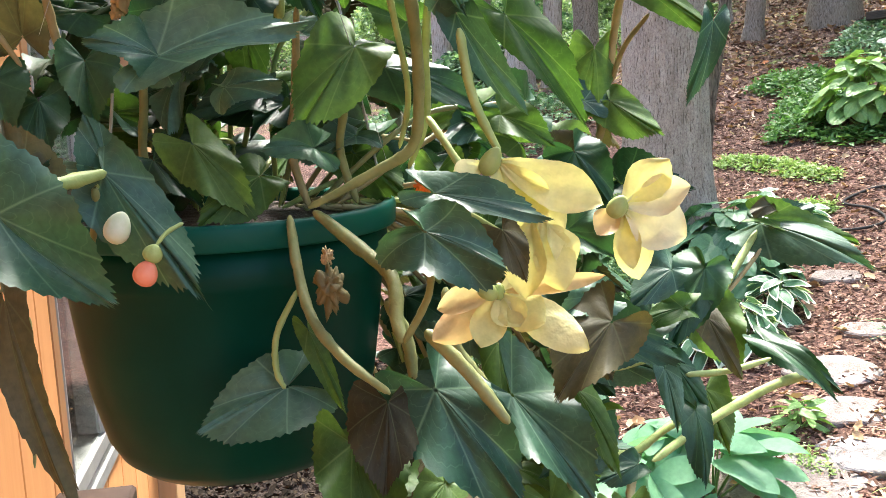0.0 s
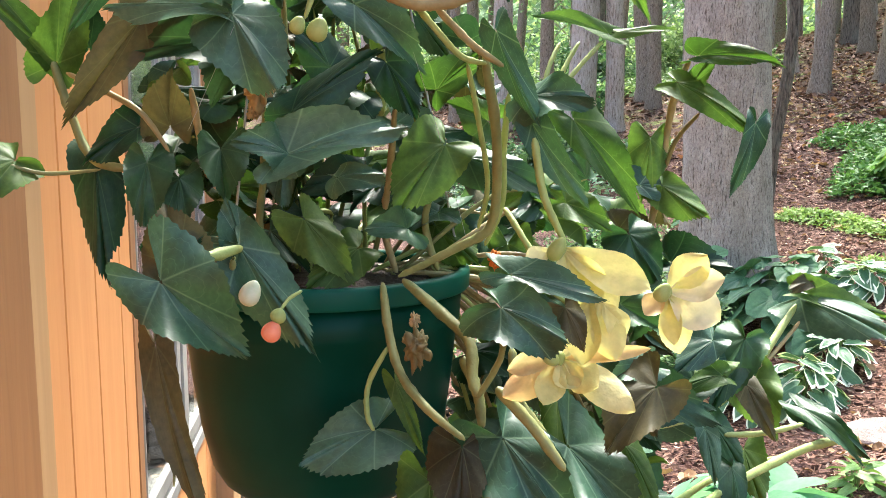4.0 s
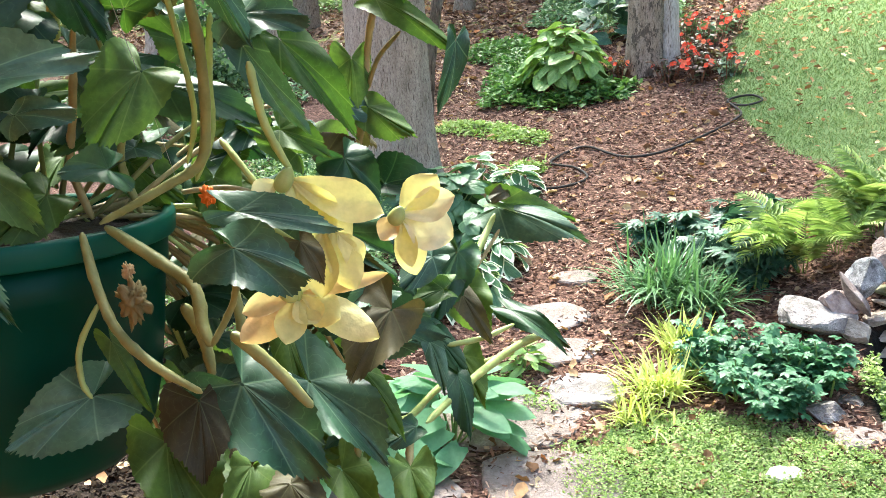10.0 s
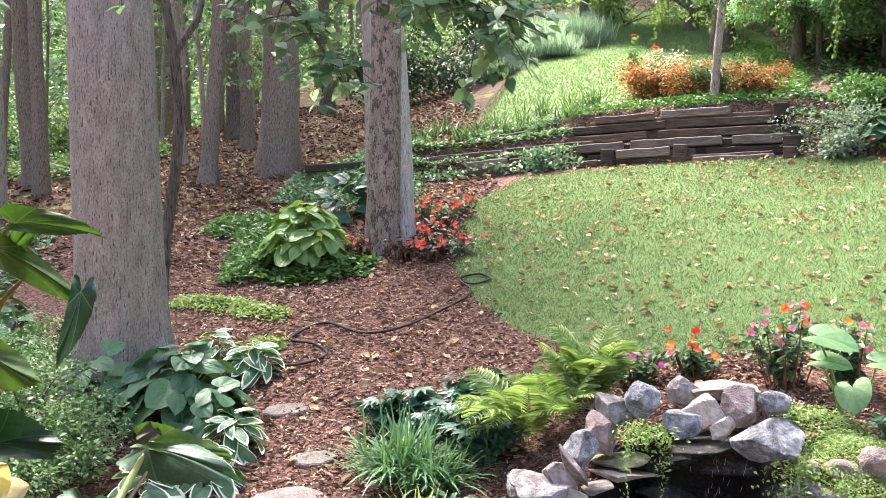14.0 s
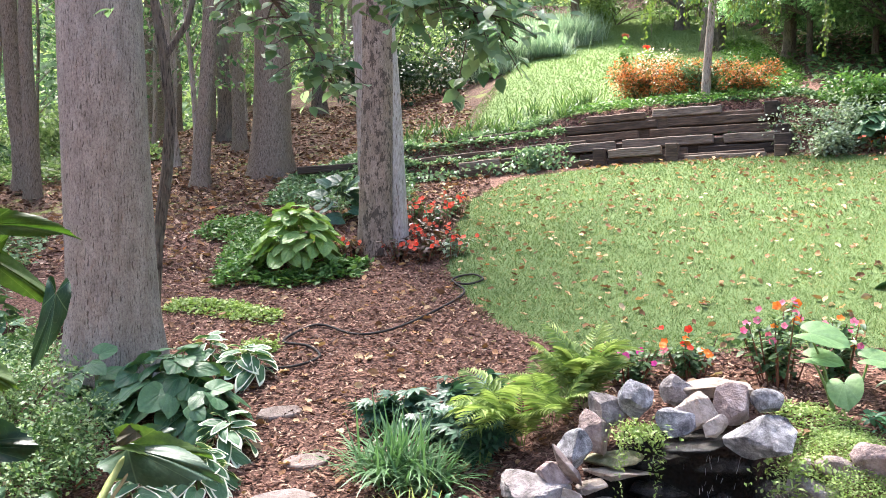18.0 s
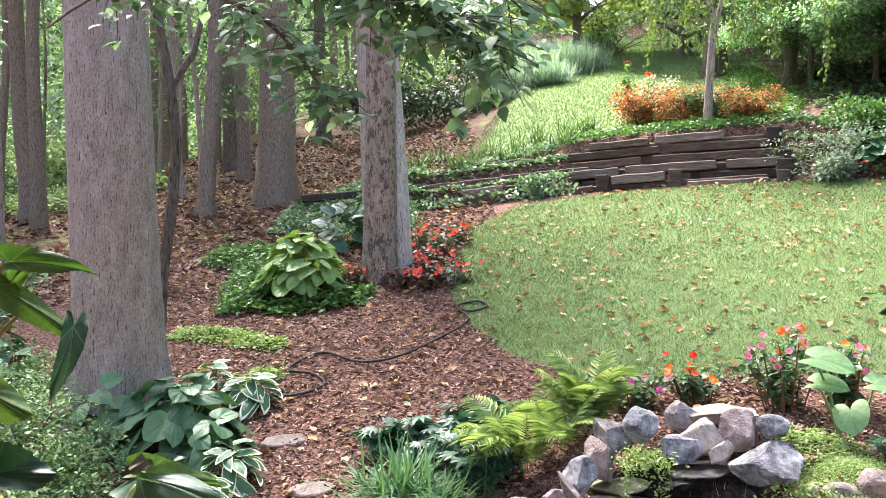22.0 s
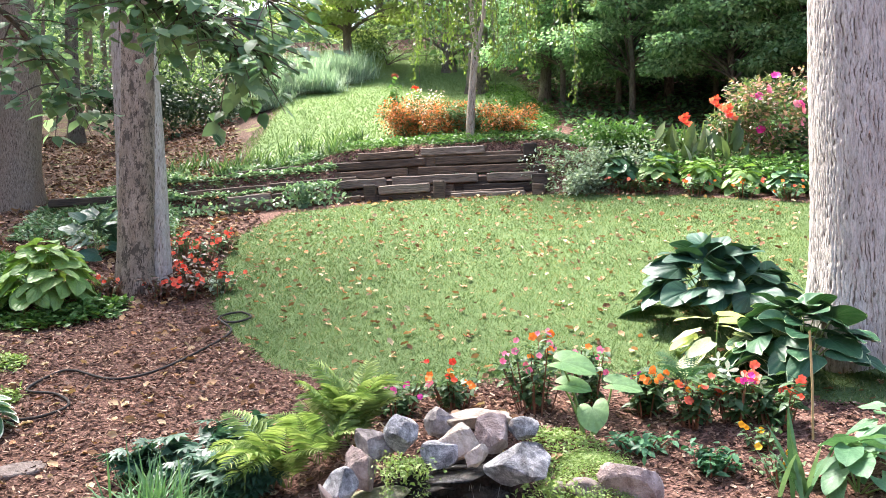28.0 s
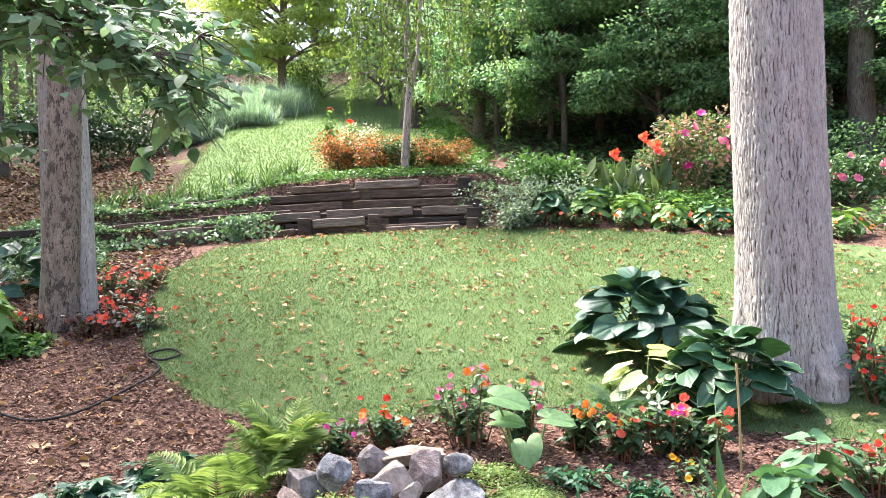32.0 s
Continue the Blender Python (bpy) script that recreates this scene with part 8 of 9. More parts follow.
part("rim", lathe("rim", [(0.0968, 0.1425), (0.1018, 0.1425), (0.1028, 0.144), (0.1034, 0.154), (0.1024, 0.1565), (0.0973, 0.1565), (0.0948, 0.154), (0.0948, 0.1435)], M_RIM), pot)
part("soil", lathe("soil", [(0.0948, 0.1465), (0.08, 0.149), (0.05, 0.153), (0.0, 0.154)], M_SOIL), pot)
for a in (40, 160, 280):
    ca, sa = math.cos(radians(a)), math.sin(radians(a))
    part("hanger_wire", tube_mesh("hanger_wire", [(0.097 * ca, 0.097 * sa, 0.154), (0.05 * ca, 0.05 * sa, 0.4), (0, 0, 0.66)], (0.0009, 0.0009, 0.0009), M_WIRE, 5), pot)
part("hook", tube_mesh("hook", [(0, 0, 0.655), (0.0, 0, 0.8), (0.0, 0.0, 1.6)], (0.003, 0.003, 0.003), M_WIRE, 6), pot)

# ---- the begonia ----
BEG = Vector((-0.585, 0.647, 1.777))
begonia = thing("begonia", BEG, "yellow-flowered begonia trailing over a hanging pot", "plant")
L_DARK = palm_leaf_mat("dark_begonia_leaf", [(0.0, (0.01, 0.038, 0.019)), (0.5, (0.02, 0.062, 0.032)), (1.0, (0.04, 0.1, 0.048))], (0.1, 0.19, 0.09), 0.45, 0.2, 0.3, 0.34)
L_BLUE = palm_leaf_mat("grey_green_begonia_leaf", [(0.0, (0.022, 0.068, 0.042)), (0.5, (0.044, 0.105, 0.066)), (1.0, (0.08, 0.155, 0.098))], (0.2, 0.33, 0.2), 0.42, 0.14, 0.35, 0.45)
L_OLIVE = palm_leaf_mat("olive_begonia_leaf", [(0.0, (0.036, 0.085, 0.02)), (0.5, (0.062, 0.125, 0.032)), (1.0, (0.1, 0.175, 0.052))], (0.17, 0.25, 0.09), 0.5, 0.32, 0.2, 0.4)
L_BROWN = palm_leaf_mat("brown_flushed_begonia_leaf", [(0.0, (0.03, 0.028, 0.014)), (0.5, (0.055, 0.05, 0.024)), (1.0, (0.1, 0.09, 0.05))], (0.14, 0.16, 0.08), 0.55, 0.15, 0.2, 0.35)
M_BSTEM = plain_mat("olive_tan_stem", (0.17, 0.19, 0.07), (0.27, 0.28, 0.11), 90, 0.5, 0.3, spec=0.3)
M_BSTEM_TAN = plain_mat("tan_stem", (0.24, 0.2, 0.085), (0.36, 0.3, 0.14), 90, 0.5, 0.3, spec=0.3)
M_BSTEM_GREEN = plain_mat("pale_green_stem", (0.24, 0.31, 0.09), (0.36, 0.44, 0.15), 90, 0.5, 0.3, spec=0.3)
M_PET_YELLOW = leaf_mat("yellow_petal", [(0.0, (0.68, 0.6, 0.25)), (1.0, (0.74, 0.69, 0.38))], 0.5, 0.25, 130, rand="object", patch=0.1, spec=0.25)
M_PET_PALE = leaf_mat("pale_cream_petal", [(0.0, (0.72, 0.65, 0.4)), (1.0, (0.76, 0.69, 0.54))], 0.5, 0.25, 130, rand="object", patch=0.2, spec=0.25)
M_PET_PEACH = leaf_mat("peach_petal", [(0.0, (0.72, 0.5, 0.28)), (1.0, (0.74, 0.59, 0.38))], 0.5, 0.25, 130, rand="object", patch=0.2, spec=0.25)
beg_count = [0]


def aim(base, tip, normal):
    """Pose at base with y to tip and z near normal."""
    m = turn_to(Vector(tip) - Vector(base), normal).to_4x4()
    m.translation = Vector(base) - BEG
    return m


def begonia_leaf(base, tip, width, normal, mat, heart=0.35, droop=0.2):
    beg_count[0] += 1
    k = beg_count[0]
    L = (Vector(tip) - Vector(base)).length
    sag = droop * (0.8 + 1.1 * ((k * 7) % 5) / 4)
    me = heart_leaf_mesh("leaf", mat, L, width, heart, sag, (0.15, -0.3, 0.42, -0.12)[k % 4], 0.1 + 0.04 * (k % 3), 0.02, k, 0.05, n=56)
    return part("leaf", me, begonia, aim(base, tip, normal) @ Matrix.Rotation(math.atan(sag) * 0.8, 4, "X"))


def begonia_stem(points, r, mat):
    P = np.array(points, float)
    n = len(P)
    t = np.linspace(0, n - 1, 6 * n)
    i = np.clip(t.astype(int), 0, n - 2)
    f = (t - i)[:, None]
    p0, p1, p2, p3 = P[np.maximum(i - 1, 0)], P[i], P[i + 1], P[np.minimum(i + 2, n - 1)]
    c = 0.5 * (2 * p1 + (p2 - p0) * f + (2 * p0 - 5 * p1 + 4 * p2 - p3) * f ** 2 + (3 * p1 - p0 - 3 * p2 + p3) * f ** 3)
    node_ = 1 + 0.14 * (np.arange(len(c)) % 6 == 0)
    return part("stem", tube_mesh("stem", c - np.array(BEG), 0.82 * r * node_ * np.interp(np.linspace(0, 1, len(c)), [0, 0.03, 0.12, 0.75, 0.97, 1], [0.3, 0.7, 0.95, 0.9, 0.6, 0.2]), mat, 10, 0.07, n), begonia)


def bloom(c, label):
    f = piece("bloom", None, begonia, Matrix.Translation(Vector(c) - BEG), label)
    bm = bmesh.new()
    bmesh.ops.create_icosphere(bm, subdivisions=2, radius=0.0028)
    for v in bm.verts:
        v.co.z *= 1.5
    part("calyx", mesh_bm("calyx", bm, M_BSTEM_GREEN, True), f)
    return f


def petal(parent, base, tip, width, normal, mat):
    beg_count[0] += 1
    L = (Vector(tip) - Vector(base)).length
    me = blade_mesh("petal", mat, L, width, 0.58, 0.0, -0.25 + 0.15 * (beg_count[0] % 4), 0.5 - 0.35 * (beg_count[0] % 3), 0.06, 0.012, 18, 12, 0, 0.002, beg_count[0], 0.75, 0.1 * (beg_count[0] % 3 - 1), 0.02)
    m = turn_to(Vector(tip) - Vector(base), normal).to_4x4()
    m.translation = Vector(base) - parent.matrix_basis.translation - BEG
    return part("petal", me, parent, m)


def bud(c, r, stretch, mat, label):
    bm = bmesh.new()
    bmesh.ops.create_icosphere(bm, subdivisions=3, radius=1)
    for v in bm.verts:
        z = v.co.z
        v.co = Vector((v.co.x * r * (1 - 0.22 * z), v.co.y * r * 0.8 * (1 - 0.22 * z), z * r * stretch))
    part("bud", mesh_bm("bud", bm, mat, True), begonia, Matrix.Translation(Vector(c) - BEG) @ Euler((0.2, 0.5, 0.6)).to_matrix().to_4x4(), label)


M_BUD_WHITE = plain_mat("white_green_bud", (0.55, 0.62, 0.35), (0.75, 0.78, 0.6), 120, 0.45, 0.05)
M_BUD_CORAL = plain_mat("coral_bud", (0.8, 0.2, 0.1), (0.85, 0.33, 0.2), 120, 0.45, 0.05)
M_DRY = leaf_mat("dried_tan_petals", [(0.0, (0.46, 0.34, 0.2)), (1.0, (0.64, 0.5, 0.33))], 0.8, 0.2, 150, patch=0.3)
M_DRYLEAF = leaf_mat("dried_olive_leaf", [(0.0, (0.2, 0.165, 0.08)), (1.0, (0.32, 0.26, 0.13))], 0.8, 0.2, 150, patch=0.3)
M_ORANGE_DRY = leaf_mat("orange_dead_leaf", [(0.0, (0.7, 0.2, 0.04)), (1.0, (0.8, 0.3, 0.08))], 0.8, 0.2, 150, patch=0.3)
dr = np.random.RandomState(9)
for c, r, n, mt, lab in (
    ((-0.525, 0.542, 1.892), 0.0102, 9, M_DRY, "dried tan curled flower"), ((-0.528, 0.540, 1.881), 0.0048, 3, M_DRY, "hanging dried petal"),
    ((-0.501, 0.573, 1.891), 0.0065, 6, M_DRY, "dried tan curled flower"), ((-0.450, 0.585, 1.751), 0.0108, 7, M_DRYLEAF, "shrivelled brown leaf on the stem"),
    ((-0.454, 0.589, 1.765), 0.0044, 5, M_DRY, "shrivelled brown scrap on the stem"), ((-0.453, 0.668, 1.791), 0.0060, 5, M_ORANGE_DRY, "orange dead leaf caught among stems"),
):
    bm = bmesh.new()
    bmesh.ops.create_icosphere(bm, subdivisions=4, radius=1)
    for v_ in bm.verts:
        p_ = v_.co.copy()
        f_ = abs(noise.noise(p_ * 2.1 + Vector((n, r * 900, 0)))) * 1.1 + 0.3 * abs(noise.noise(p_ * 4.5 + Vector((n, 0, 3)))) + 0.4
        v_.co = Vector((p_.x * 0.9, p_.y * 0.55, p_.z * 1.15)) * f_ * r
    part("dried_flower", mesh_bm("dried_flower", bm, mt, True), begonia, Matrix.Translation(Vector(c) - BEG), lab)
# inner leaves that fill the plant over the soil
ir = np.random.RandomState(21)
ACROSS, AWAY = Vector((0.80, 0.60, 0)), Vector((-0.60, 0.80, 0))
for k in range(290):
    low_right = k % 3 == 2 or k > 215
    u, v, w = ir.uniform(-0.11, 0.11), ir.uniform(0.0, 0.25), ir.uniform(-0.03, 0.10)
    if low_right:
        u, v, w = ir.uniform(0.09, 0.25), ir.uniform(-0.23, 0.05), ir.uniform(0.0, 0.11)
    c = BEG + ACROSS * u + AWAY * w + Vector((0, 0, v + 0.01))
    d = Vector((ir.normal(0, 1), ir.normal(0, 1), ir.normal(-0.35, 0.45))).normalized()
    L_ = ir.uniform(0.028, 0.052)
    nrm = (0.4 * ir.normal(0.8, 0.6), -0.55 + ir.normal(0, 0.4), 0.6)
    begonia_leaf(c, c + d * L_, L_ * ir.uniform(0.65, 0.9), nrm, (L_DARK, L_BLUE, L_BROWN, L_OLIVE, L_DARK, L_BLUE, L_OLIVE)[k % 7], 0.4)
    if k % 8 == 0 or low_right and k % 4 == 0:
        root = BEG + ACROSS * u * 0.35 + AWAY * ir.uniform(-0.02, 0.03)
        mid = (root + c) * 0.5 + Vector((ir.normal(0, 0.012), ir.normal(0, 0.012), 0.02))
        begonia_stem([tuple(root), tuple(mid), tuple(c)], 0.0022, (M_BSTEM, M_BSTEM_GREEN, M_BSTEM_TAN)[k % 3])
# leaves, stems and petals that show singly
begonia_leaf((-0.670, 0.504, 1.917), (-0.670, 0.453, 1.957), 0.024, (0.82, -0.45, 0.37), L_OLIVE, 0.15, 0.20)
begonia_leaf((-0.669, 0.506, 1.913), (-0.648, 0.510, 1.966), 0.035, (0.95, -0.30, 0.08), L_OLIVE, 0.20, 0.20)
begonia_leaf((-0.667, 0.527, 1.923), (-0.654, 0.522, 1.958), 0.022, (0.82, -0.53, 0.24), L_DARK, 0.10, 0.20)
begonia_leaf((-0.589, 0.515, 1.936), (-0.614, 0.484, 1.872), 0.029, (0.78, -0.53, 0.33), L_BROWN, 0.20, 0.20)
begonia_leaf((-0.601, 0.509, 1.965), (-0.621, 0.487, 1.925), 0.017, (0.81, -0.54, 0.22), L_DARK, 0.15, 0.20)
begonia_leaf((-0.531, 0.523, 1.936), (-0.584, 0.487, 1.933), 0.029, (0.62, -0.47, 0.62), L_BLUE, 0.30, 0.20)
begonia_leaf((-0.520, 0.521, 1.931), (-0.493, 0.525, 1.891), 0.048, (0.70, -0.64, 0.31), L_BLUE, 0.50, 0.20)
begonia_leaf((-0.547, 0.538, 1.921), (-0.587, 0.504, 1.912), 0.036, (0.70, -0.55, 0.46), L_DARK, 0.30, 0.20)
begonia_leaf((-0.551, 0.549, 1.916), (-0.552, 0.535, 1.888), 0.037, (0.73, -0.63, 0.28), L_DARK, 0.40, 0.20)
begonia_leaf((-0.601, 0.538, 1.874), (-0.593, 0.531, 1.907), 0.034, (0.57, -0.80, 0.17), L_BROWN, 0.30, 0.20)
begonia_leaf((-0.660, 0.523, 1.856), (-0.632, 0.517, 1.782), 0.036, (0.52, -0.80, 0.29), L_DARK, 0.25, 0.20)
begonia_leaf((-0.628, 0.534, 1.874), (-0.646, 0.507, 1.855), 0.028, (0.71, -0.47, 0.52), L_DARK, 0.30, 0.20)
begonia_leaf((-0.683, 0.484, 1.854), (-0.678, 0.448, 1.833), 0.040, (0.78, -0.40, 0.48), L_OLIVE, 0.40, 0.20)
begonia_leaf((-0.601, 0.521, 1.853), (-0.592, 0.511, 1.817), 0.031, (0.76, -0.55, 0.35), L_DARK, 0.40, 0.20)
begonia_leaf((-0.598, 0.541, 1.843), (-0.589, 0.531, 1.811), 0.035, (0.73, -0.56, 0.40), L_DARK, 0.40, 0.20)
begonia_leaf((-0.567, 0.548, 1.861), (-0.558, 0.541, 1.830), 0.032, (0.71, -0.60, 0.37), L_DARK, 0.35, 0.20)
begonia_leaf((-0.495, 0.538, 1.880), (-0.466, 0.577, 1.912), 0.027, (0.57, -0.61, 0.55), L_DARK, 0.25, 0.20)
begonia_leaf((-0.498, 0.576, 1.894), (-0.516, 0.545, 1.869), 0.035, (0.67, -0.67, 0.32), L_DARK, 0.40, 0.20)
begonia_leaf((-0.496, 0.591, 1.890), (-0.501, 0.574, 1.862), 0.032, (0.64, -0.70, 0.33), L_DARK, 0.40, 0.20)
begonia_leaf((-0.490, 0.529, 1.858), (-0.450, 0.579, 1.873), 0.034, (0.57, -0.63, 0.52), L_BLUE, 0.35, 0.20)
begonia_leaf((-0.489, 0.530, 1.858), (-0.499, 0.504, 1.867), 0.029, (0.65, -0.60, 0.46), L_BLUE, 0.40, 0.20)
begonia_leaf((-0.526, 0.539, 1.959), (-0.544, 0.517, 1.964), 0.034, (0.74, -0.64, 0.18), L_DARK, 0.30, 0.20)
begonia_leaf((-0.505, 0.573, 1.966), (-0.509, 0.549, 1.988), 0.038, (0.69, -0.70, 0.16), L_BLUE, 0.40, 0.20)
begonia_leaf((-0.519, 0.561, 1.959), (-0.524, 0.537, 1.975), 0.030, (0.72, -0.68, 0.17), L_DARK, 0.40, 0.20)
begonia_leaf((-0.572, 0.514, 1.963), (-0.574, 0.505, 1.984), 0.023, (0.79, -0.59, 0.17), L_BROWN, 0.30, 0.20)
begonia_leaf((-0.470, 0.617, 1.962), (-0.413, 0.668, 1.957), 0.044, (0.48, -0.73, 0.48), L_DARK, 0.30, 0.20)
begonia_leaf((-0.487, 0.615, 1.970), (-0.499, 0.587, 1.987), 0.043, (0.64, -0.75, 0.16), L_DARK, 0.40, 0.20)
begonia_leaf((-0.488, 0.580, 1.940), (-0.452, 0.601, 1.905), 0.031, (0.59, -0.72, 0.38), L_BLUE, 0.35, 0.20)
begonia_leaf((-0.494, 0.566, 1.905), (-0.511, 0.560, 1.932), 0.026, (0.67, -0.70, 0.26), L_DARK, 0.30, 0.20)
begonia_leaf((-0.490, 0.608, 1.911), (-0.468, 0.615, 1.877), 0.031, (0.60, -0.74, 0.30), L_DARK, 0.40, 0.20)
begonia_leaf((-0.410, 0.604, 1.922), (-0.387, 0.610, 1.872), 0.020, (0.11, -0.99, 0.13), L_BLUE, 0.15, 0.20)
begonia_leaf((-0.395, 0.616, 1.874), (-0.372, 0.627, 1.828), 0.020, (0.23, -0.95, 0.22), L_BLUE, 0.20, 0.20)
begonia_leaf((-0.395, 0.616, 1.888), (-0.362, 0.623, 1.887), 0.030, (0.40, -0.73, 0.56), L_BLUE, 0.50, 0.20)
begonia_leaf((-0.406, 0.679, 1.878), (-0.367, 0.685, 1.824), 0.031, (0.67, -0.70, 0.24), L_OLIVE, 0.20, 0.20)
begonia_leaf((-0.419, 0.818, 1.867), (-0.416, 0.806, 1.822), 0.031, (0.38, -0.85, 0.37), L_OLIVE, 0.30, 0.20)
begonia_leaf((-0.367, 0.773, 1.919), (-0.316, 0.780, 1.916), 0.019, (0.29, -0.84, 0.47), L_OLIVE, 0.10, 0.20)
begonia_leaf((-0.387, 0.787, 1.904), (-0.329, 0.788, 1.871), 0.022, (0.31, -0.85, 0.43), L_OLIVE, 0.15, 0.20)
begonia_leaf((-0.333, 0.786, 1.876), (-0.339, 0.772, 1.828), 0.017, (0.57, -0.79, 0.24), L_BLUE, 0.15, 0.20)
begonia_leaf((-0.378, 0.791, 1.902), (-0.362, 0.785, 1.916), 0.017, (0.34, -0.90, 0.28), L_OLIVE, 0.20, 0.20)
begonia_leaf((-0.391, 0.695, 1.927), (-0.420, 0.656, 1.937), 0.017, (0.37, -0.69, 0.62), L_OLIVE, 0.15, 0.20)
begonia_leaf((-0.387, 0.697, 1.928), (-0.355, 0.712, 1.927), 0.008, (0.32, -0.71, 0.63), L_OLIVE, 0.10, 0.20)
begonia_leaf((-0.386, 0.667, 1.978), (-0.361, 0.687, 1.934), 0.016, (0.43, -0.89, 0.15), L_OLIVE, 0.15, 0.20)
begonia_leaf((-0.406, 0.811, 1.833), (-0.373, 0.811, 1.808), 0.030, (0.34, -0.84, 0.43), L_OLIVE, 0.30, 0.20)
begonia_leaf((-0.378, 0.763, 1.785), (-0.337, 0.767, 1.780), 0.034, (0.28, -0.75, 0.60), L_DARK, 0.40, 0.20)
begonia_leaf((-0.391, 0.727, 1.806), (-0.367, 0.723, 1.778), 0.035, (0.37, -0.82, 0.44), L_DARK, 0.40, 0.20)
begonia_leaf((-0.408, 0.676, 1.828), (-0.381, 0.677, 1.811), 0.024, (0.40, -0.76, 0.51), L_OLIVE, 0.30, 0.20)
begonia_leaf((-0.471, 0.662, 1.855), (-0.425, 0.690, 1.836), 0.031, (0.45, -0.71, 0.54), L_DARK, 0.35, 0.20)
begonia_leaf((-0.455, 0.662, 1.877), (-0.469, 0.639, 1.891), 0.028, (0.54, -0.78, 0.31), L_OLIVE, 0.30, 0.20)
begonia_leaf((-0.452, 0.615, 1.863), (-0.467, 0.588, 1.825), 0.042, (0.56, -0.72, 0.41), L_OLIVE, 0.35, 0.20)
begonia_leaf((-0.462, 0.620, 1.894), (-0.440, 0.633, 1.915), 0.027, (0.56, -0.78, 0.28), L_OLIVE, 0.30, 0.20)
begonia_leaf((-0.485, 0.561, 1.845), (-0.458, 0.571, 1.849), 0.020, (0.58, -0.66, 0.48), L_BLUE, 0.30, 0.20)
begonia_leaf((-0.461, 0.592, 1.816), (-0.471, 0.570, 1.818), 0.029, (0.54, -0.66, 0.52), L_DARK, 0.50, 0.20)
begonia_leaf((-0.533, 0.581, 1.819), (-0.501, 0.591, 1.783), 0.033, (0.61, -0.64, 0.47), L_OLIVE, 0.35, 0.20)
begonia_leaf((-0.554, 0.573, 1.811), (-0.530, 0.579, 1.787), 0.028, (0.65, -0.62, 0.44), L_DARK, 0.40, 0.20)
begonia_leaf((-0.508, 0.602, 1.801), (-0.522, 0.571, 1.778), 0.036, (0.47, -0.50, 0.73), L_OLIVE, 0.30, 0.20)
begonia_leaf((-0.404, 0.688, 1.813), (-0.423, 0.668, 1.831), 0.024, (0.45, -0.80, 0.40), L_OLIVE, 0.30, 0.20)
begonia_leaf((-0.378, 0.562, 1.785), (-0.344, 0.572, 1.772), 0.036, (0.26, -0.76, 0.60), L_BLUE, 0.75, 0.12)
begonia_leaf((-0.385, 0.580, 1.798), (-0.341, 0.596, 1.784), 0.023, (0.35, -0.62, 0.70), L_BLUE, 0.40, 0.20)
begonia_leaf((-0.359, 0.590, 1.783), (-0.346, 0.590, 1.765), 0.019, (0.41, -0.77, 0.50), L_BROWN, 0.30, 0.20)
begonia_leaf((-0.375, 0.684, 1.769), (-0.347, 0.682, 1.755), 0.033, (0.36, -0.80, 0.49), L_DARK, 0.45, 0.20)
begonia_leaf((-0.345, 0.756, 1.738), (-0.359, 0.734, 1.717), 0.027, (0.30, -0.80, 0.52), L_BLUE, 0.40, 0.20)
begonia_leaf((-0.337, 0.753, 1.717), (-0.360, 0.742, 1.709), 0.019, (0.24, -0.63, 0.74), L_OLIVE, 0.30, 0.20)
begonia_leaf((-0.342, 0.809, 1.730), (-0.350, 0.785, 1.689), 0.040, (0.27, -0.81, 0.52), L_DARK, 0.35, 0.20)
begonia_leaf((-0.375, 0.683, 1.719), (-0.323, 0.710, 1.703), 0.038, (0.30, -0.72, 0.63), L_DARK, 0.35, 0.20)
begonia_leaf((-0.339, 0.657, 1.731), (-0.357, 0.627, 1.702), 0.042, (0.35, -0.75, 0.56), L_BROWN, 0.40, 0.20)
begonia_leaf((-0.353, 0.675, 1.738), (-0.365, 0.646, 1.735), 0.023, (0.36, -0.77, 0.53), L_BLUE, 0.30, 0.20)
begonia_leaf((-0.337, 0.920, 1.743), (-0.266, 0.910, 1.721), 0.043, (0.15, -0.69, 0.71), L_BLUE, 0.30, 0.20)
begonia_leaf((-0.334, 0.921, 1.747), (-0.275, 0.941, 1.728), 0.024, (0.16, -0.73, 0.66), L_OLIVE, 0.20, 0.20)
begonia_leaf((-0.331, 0.923, 1.756), (-0.343, 0.909, 1.751), 0.014, (0.23, -0.86, 0.46), L_BROWN, 0.20, 0.20)
begonia_leaf((-0.333, 0.931, 1.741), (-0.305, 0.940, 1.755), 0.029, (0.21, -0.86, 0.46), L_BLUE, 0.30, 0.20)
begonia_leaf((-0.316, 0.866, 1.673), (-0.267, 0.850, 1.654), 0.023, (0.18, -0.79, 0.59), L_DARK, 0.15, 0.20)
begonia_leaf((-0.351, 0.861, 1.688), (-0.328, 0.847, 1.656), 0.032, (0.24, -0.80, 0.55), L_OLIVE, 0.30, 0.20)
begonia_leaf((-0.352, 0.780, 1.676), (-0.324, 0.769, 1.650), 0.025, (0.26, -0.77, 0.58), L_DARK, 0.30, 0.20)
begonia_leaf((-0.346, 0.827, 1.646), (-0.329, 0.808, 1.613), 0.028, (0.22, -0.77, 0.60), L_OLIVE, 0.35, 0.20)
begonia_leaf((-0.351, 0.819, 1.696), (-0.323, 0.820, 1.670), 0.025, (0.24, -0.81, 0.54), L_OLIVE, 0.30, 0.20)
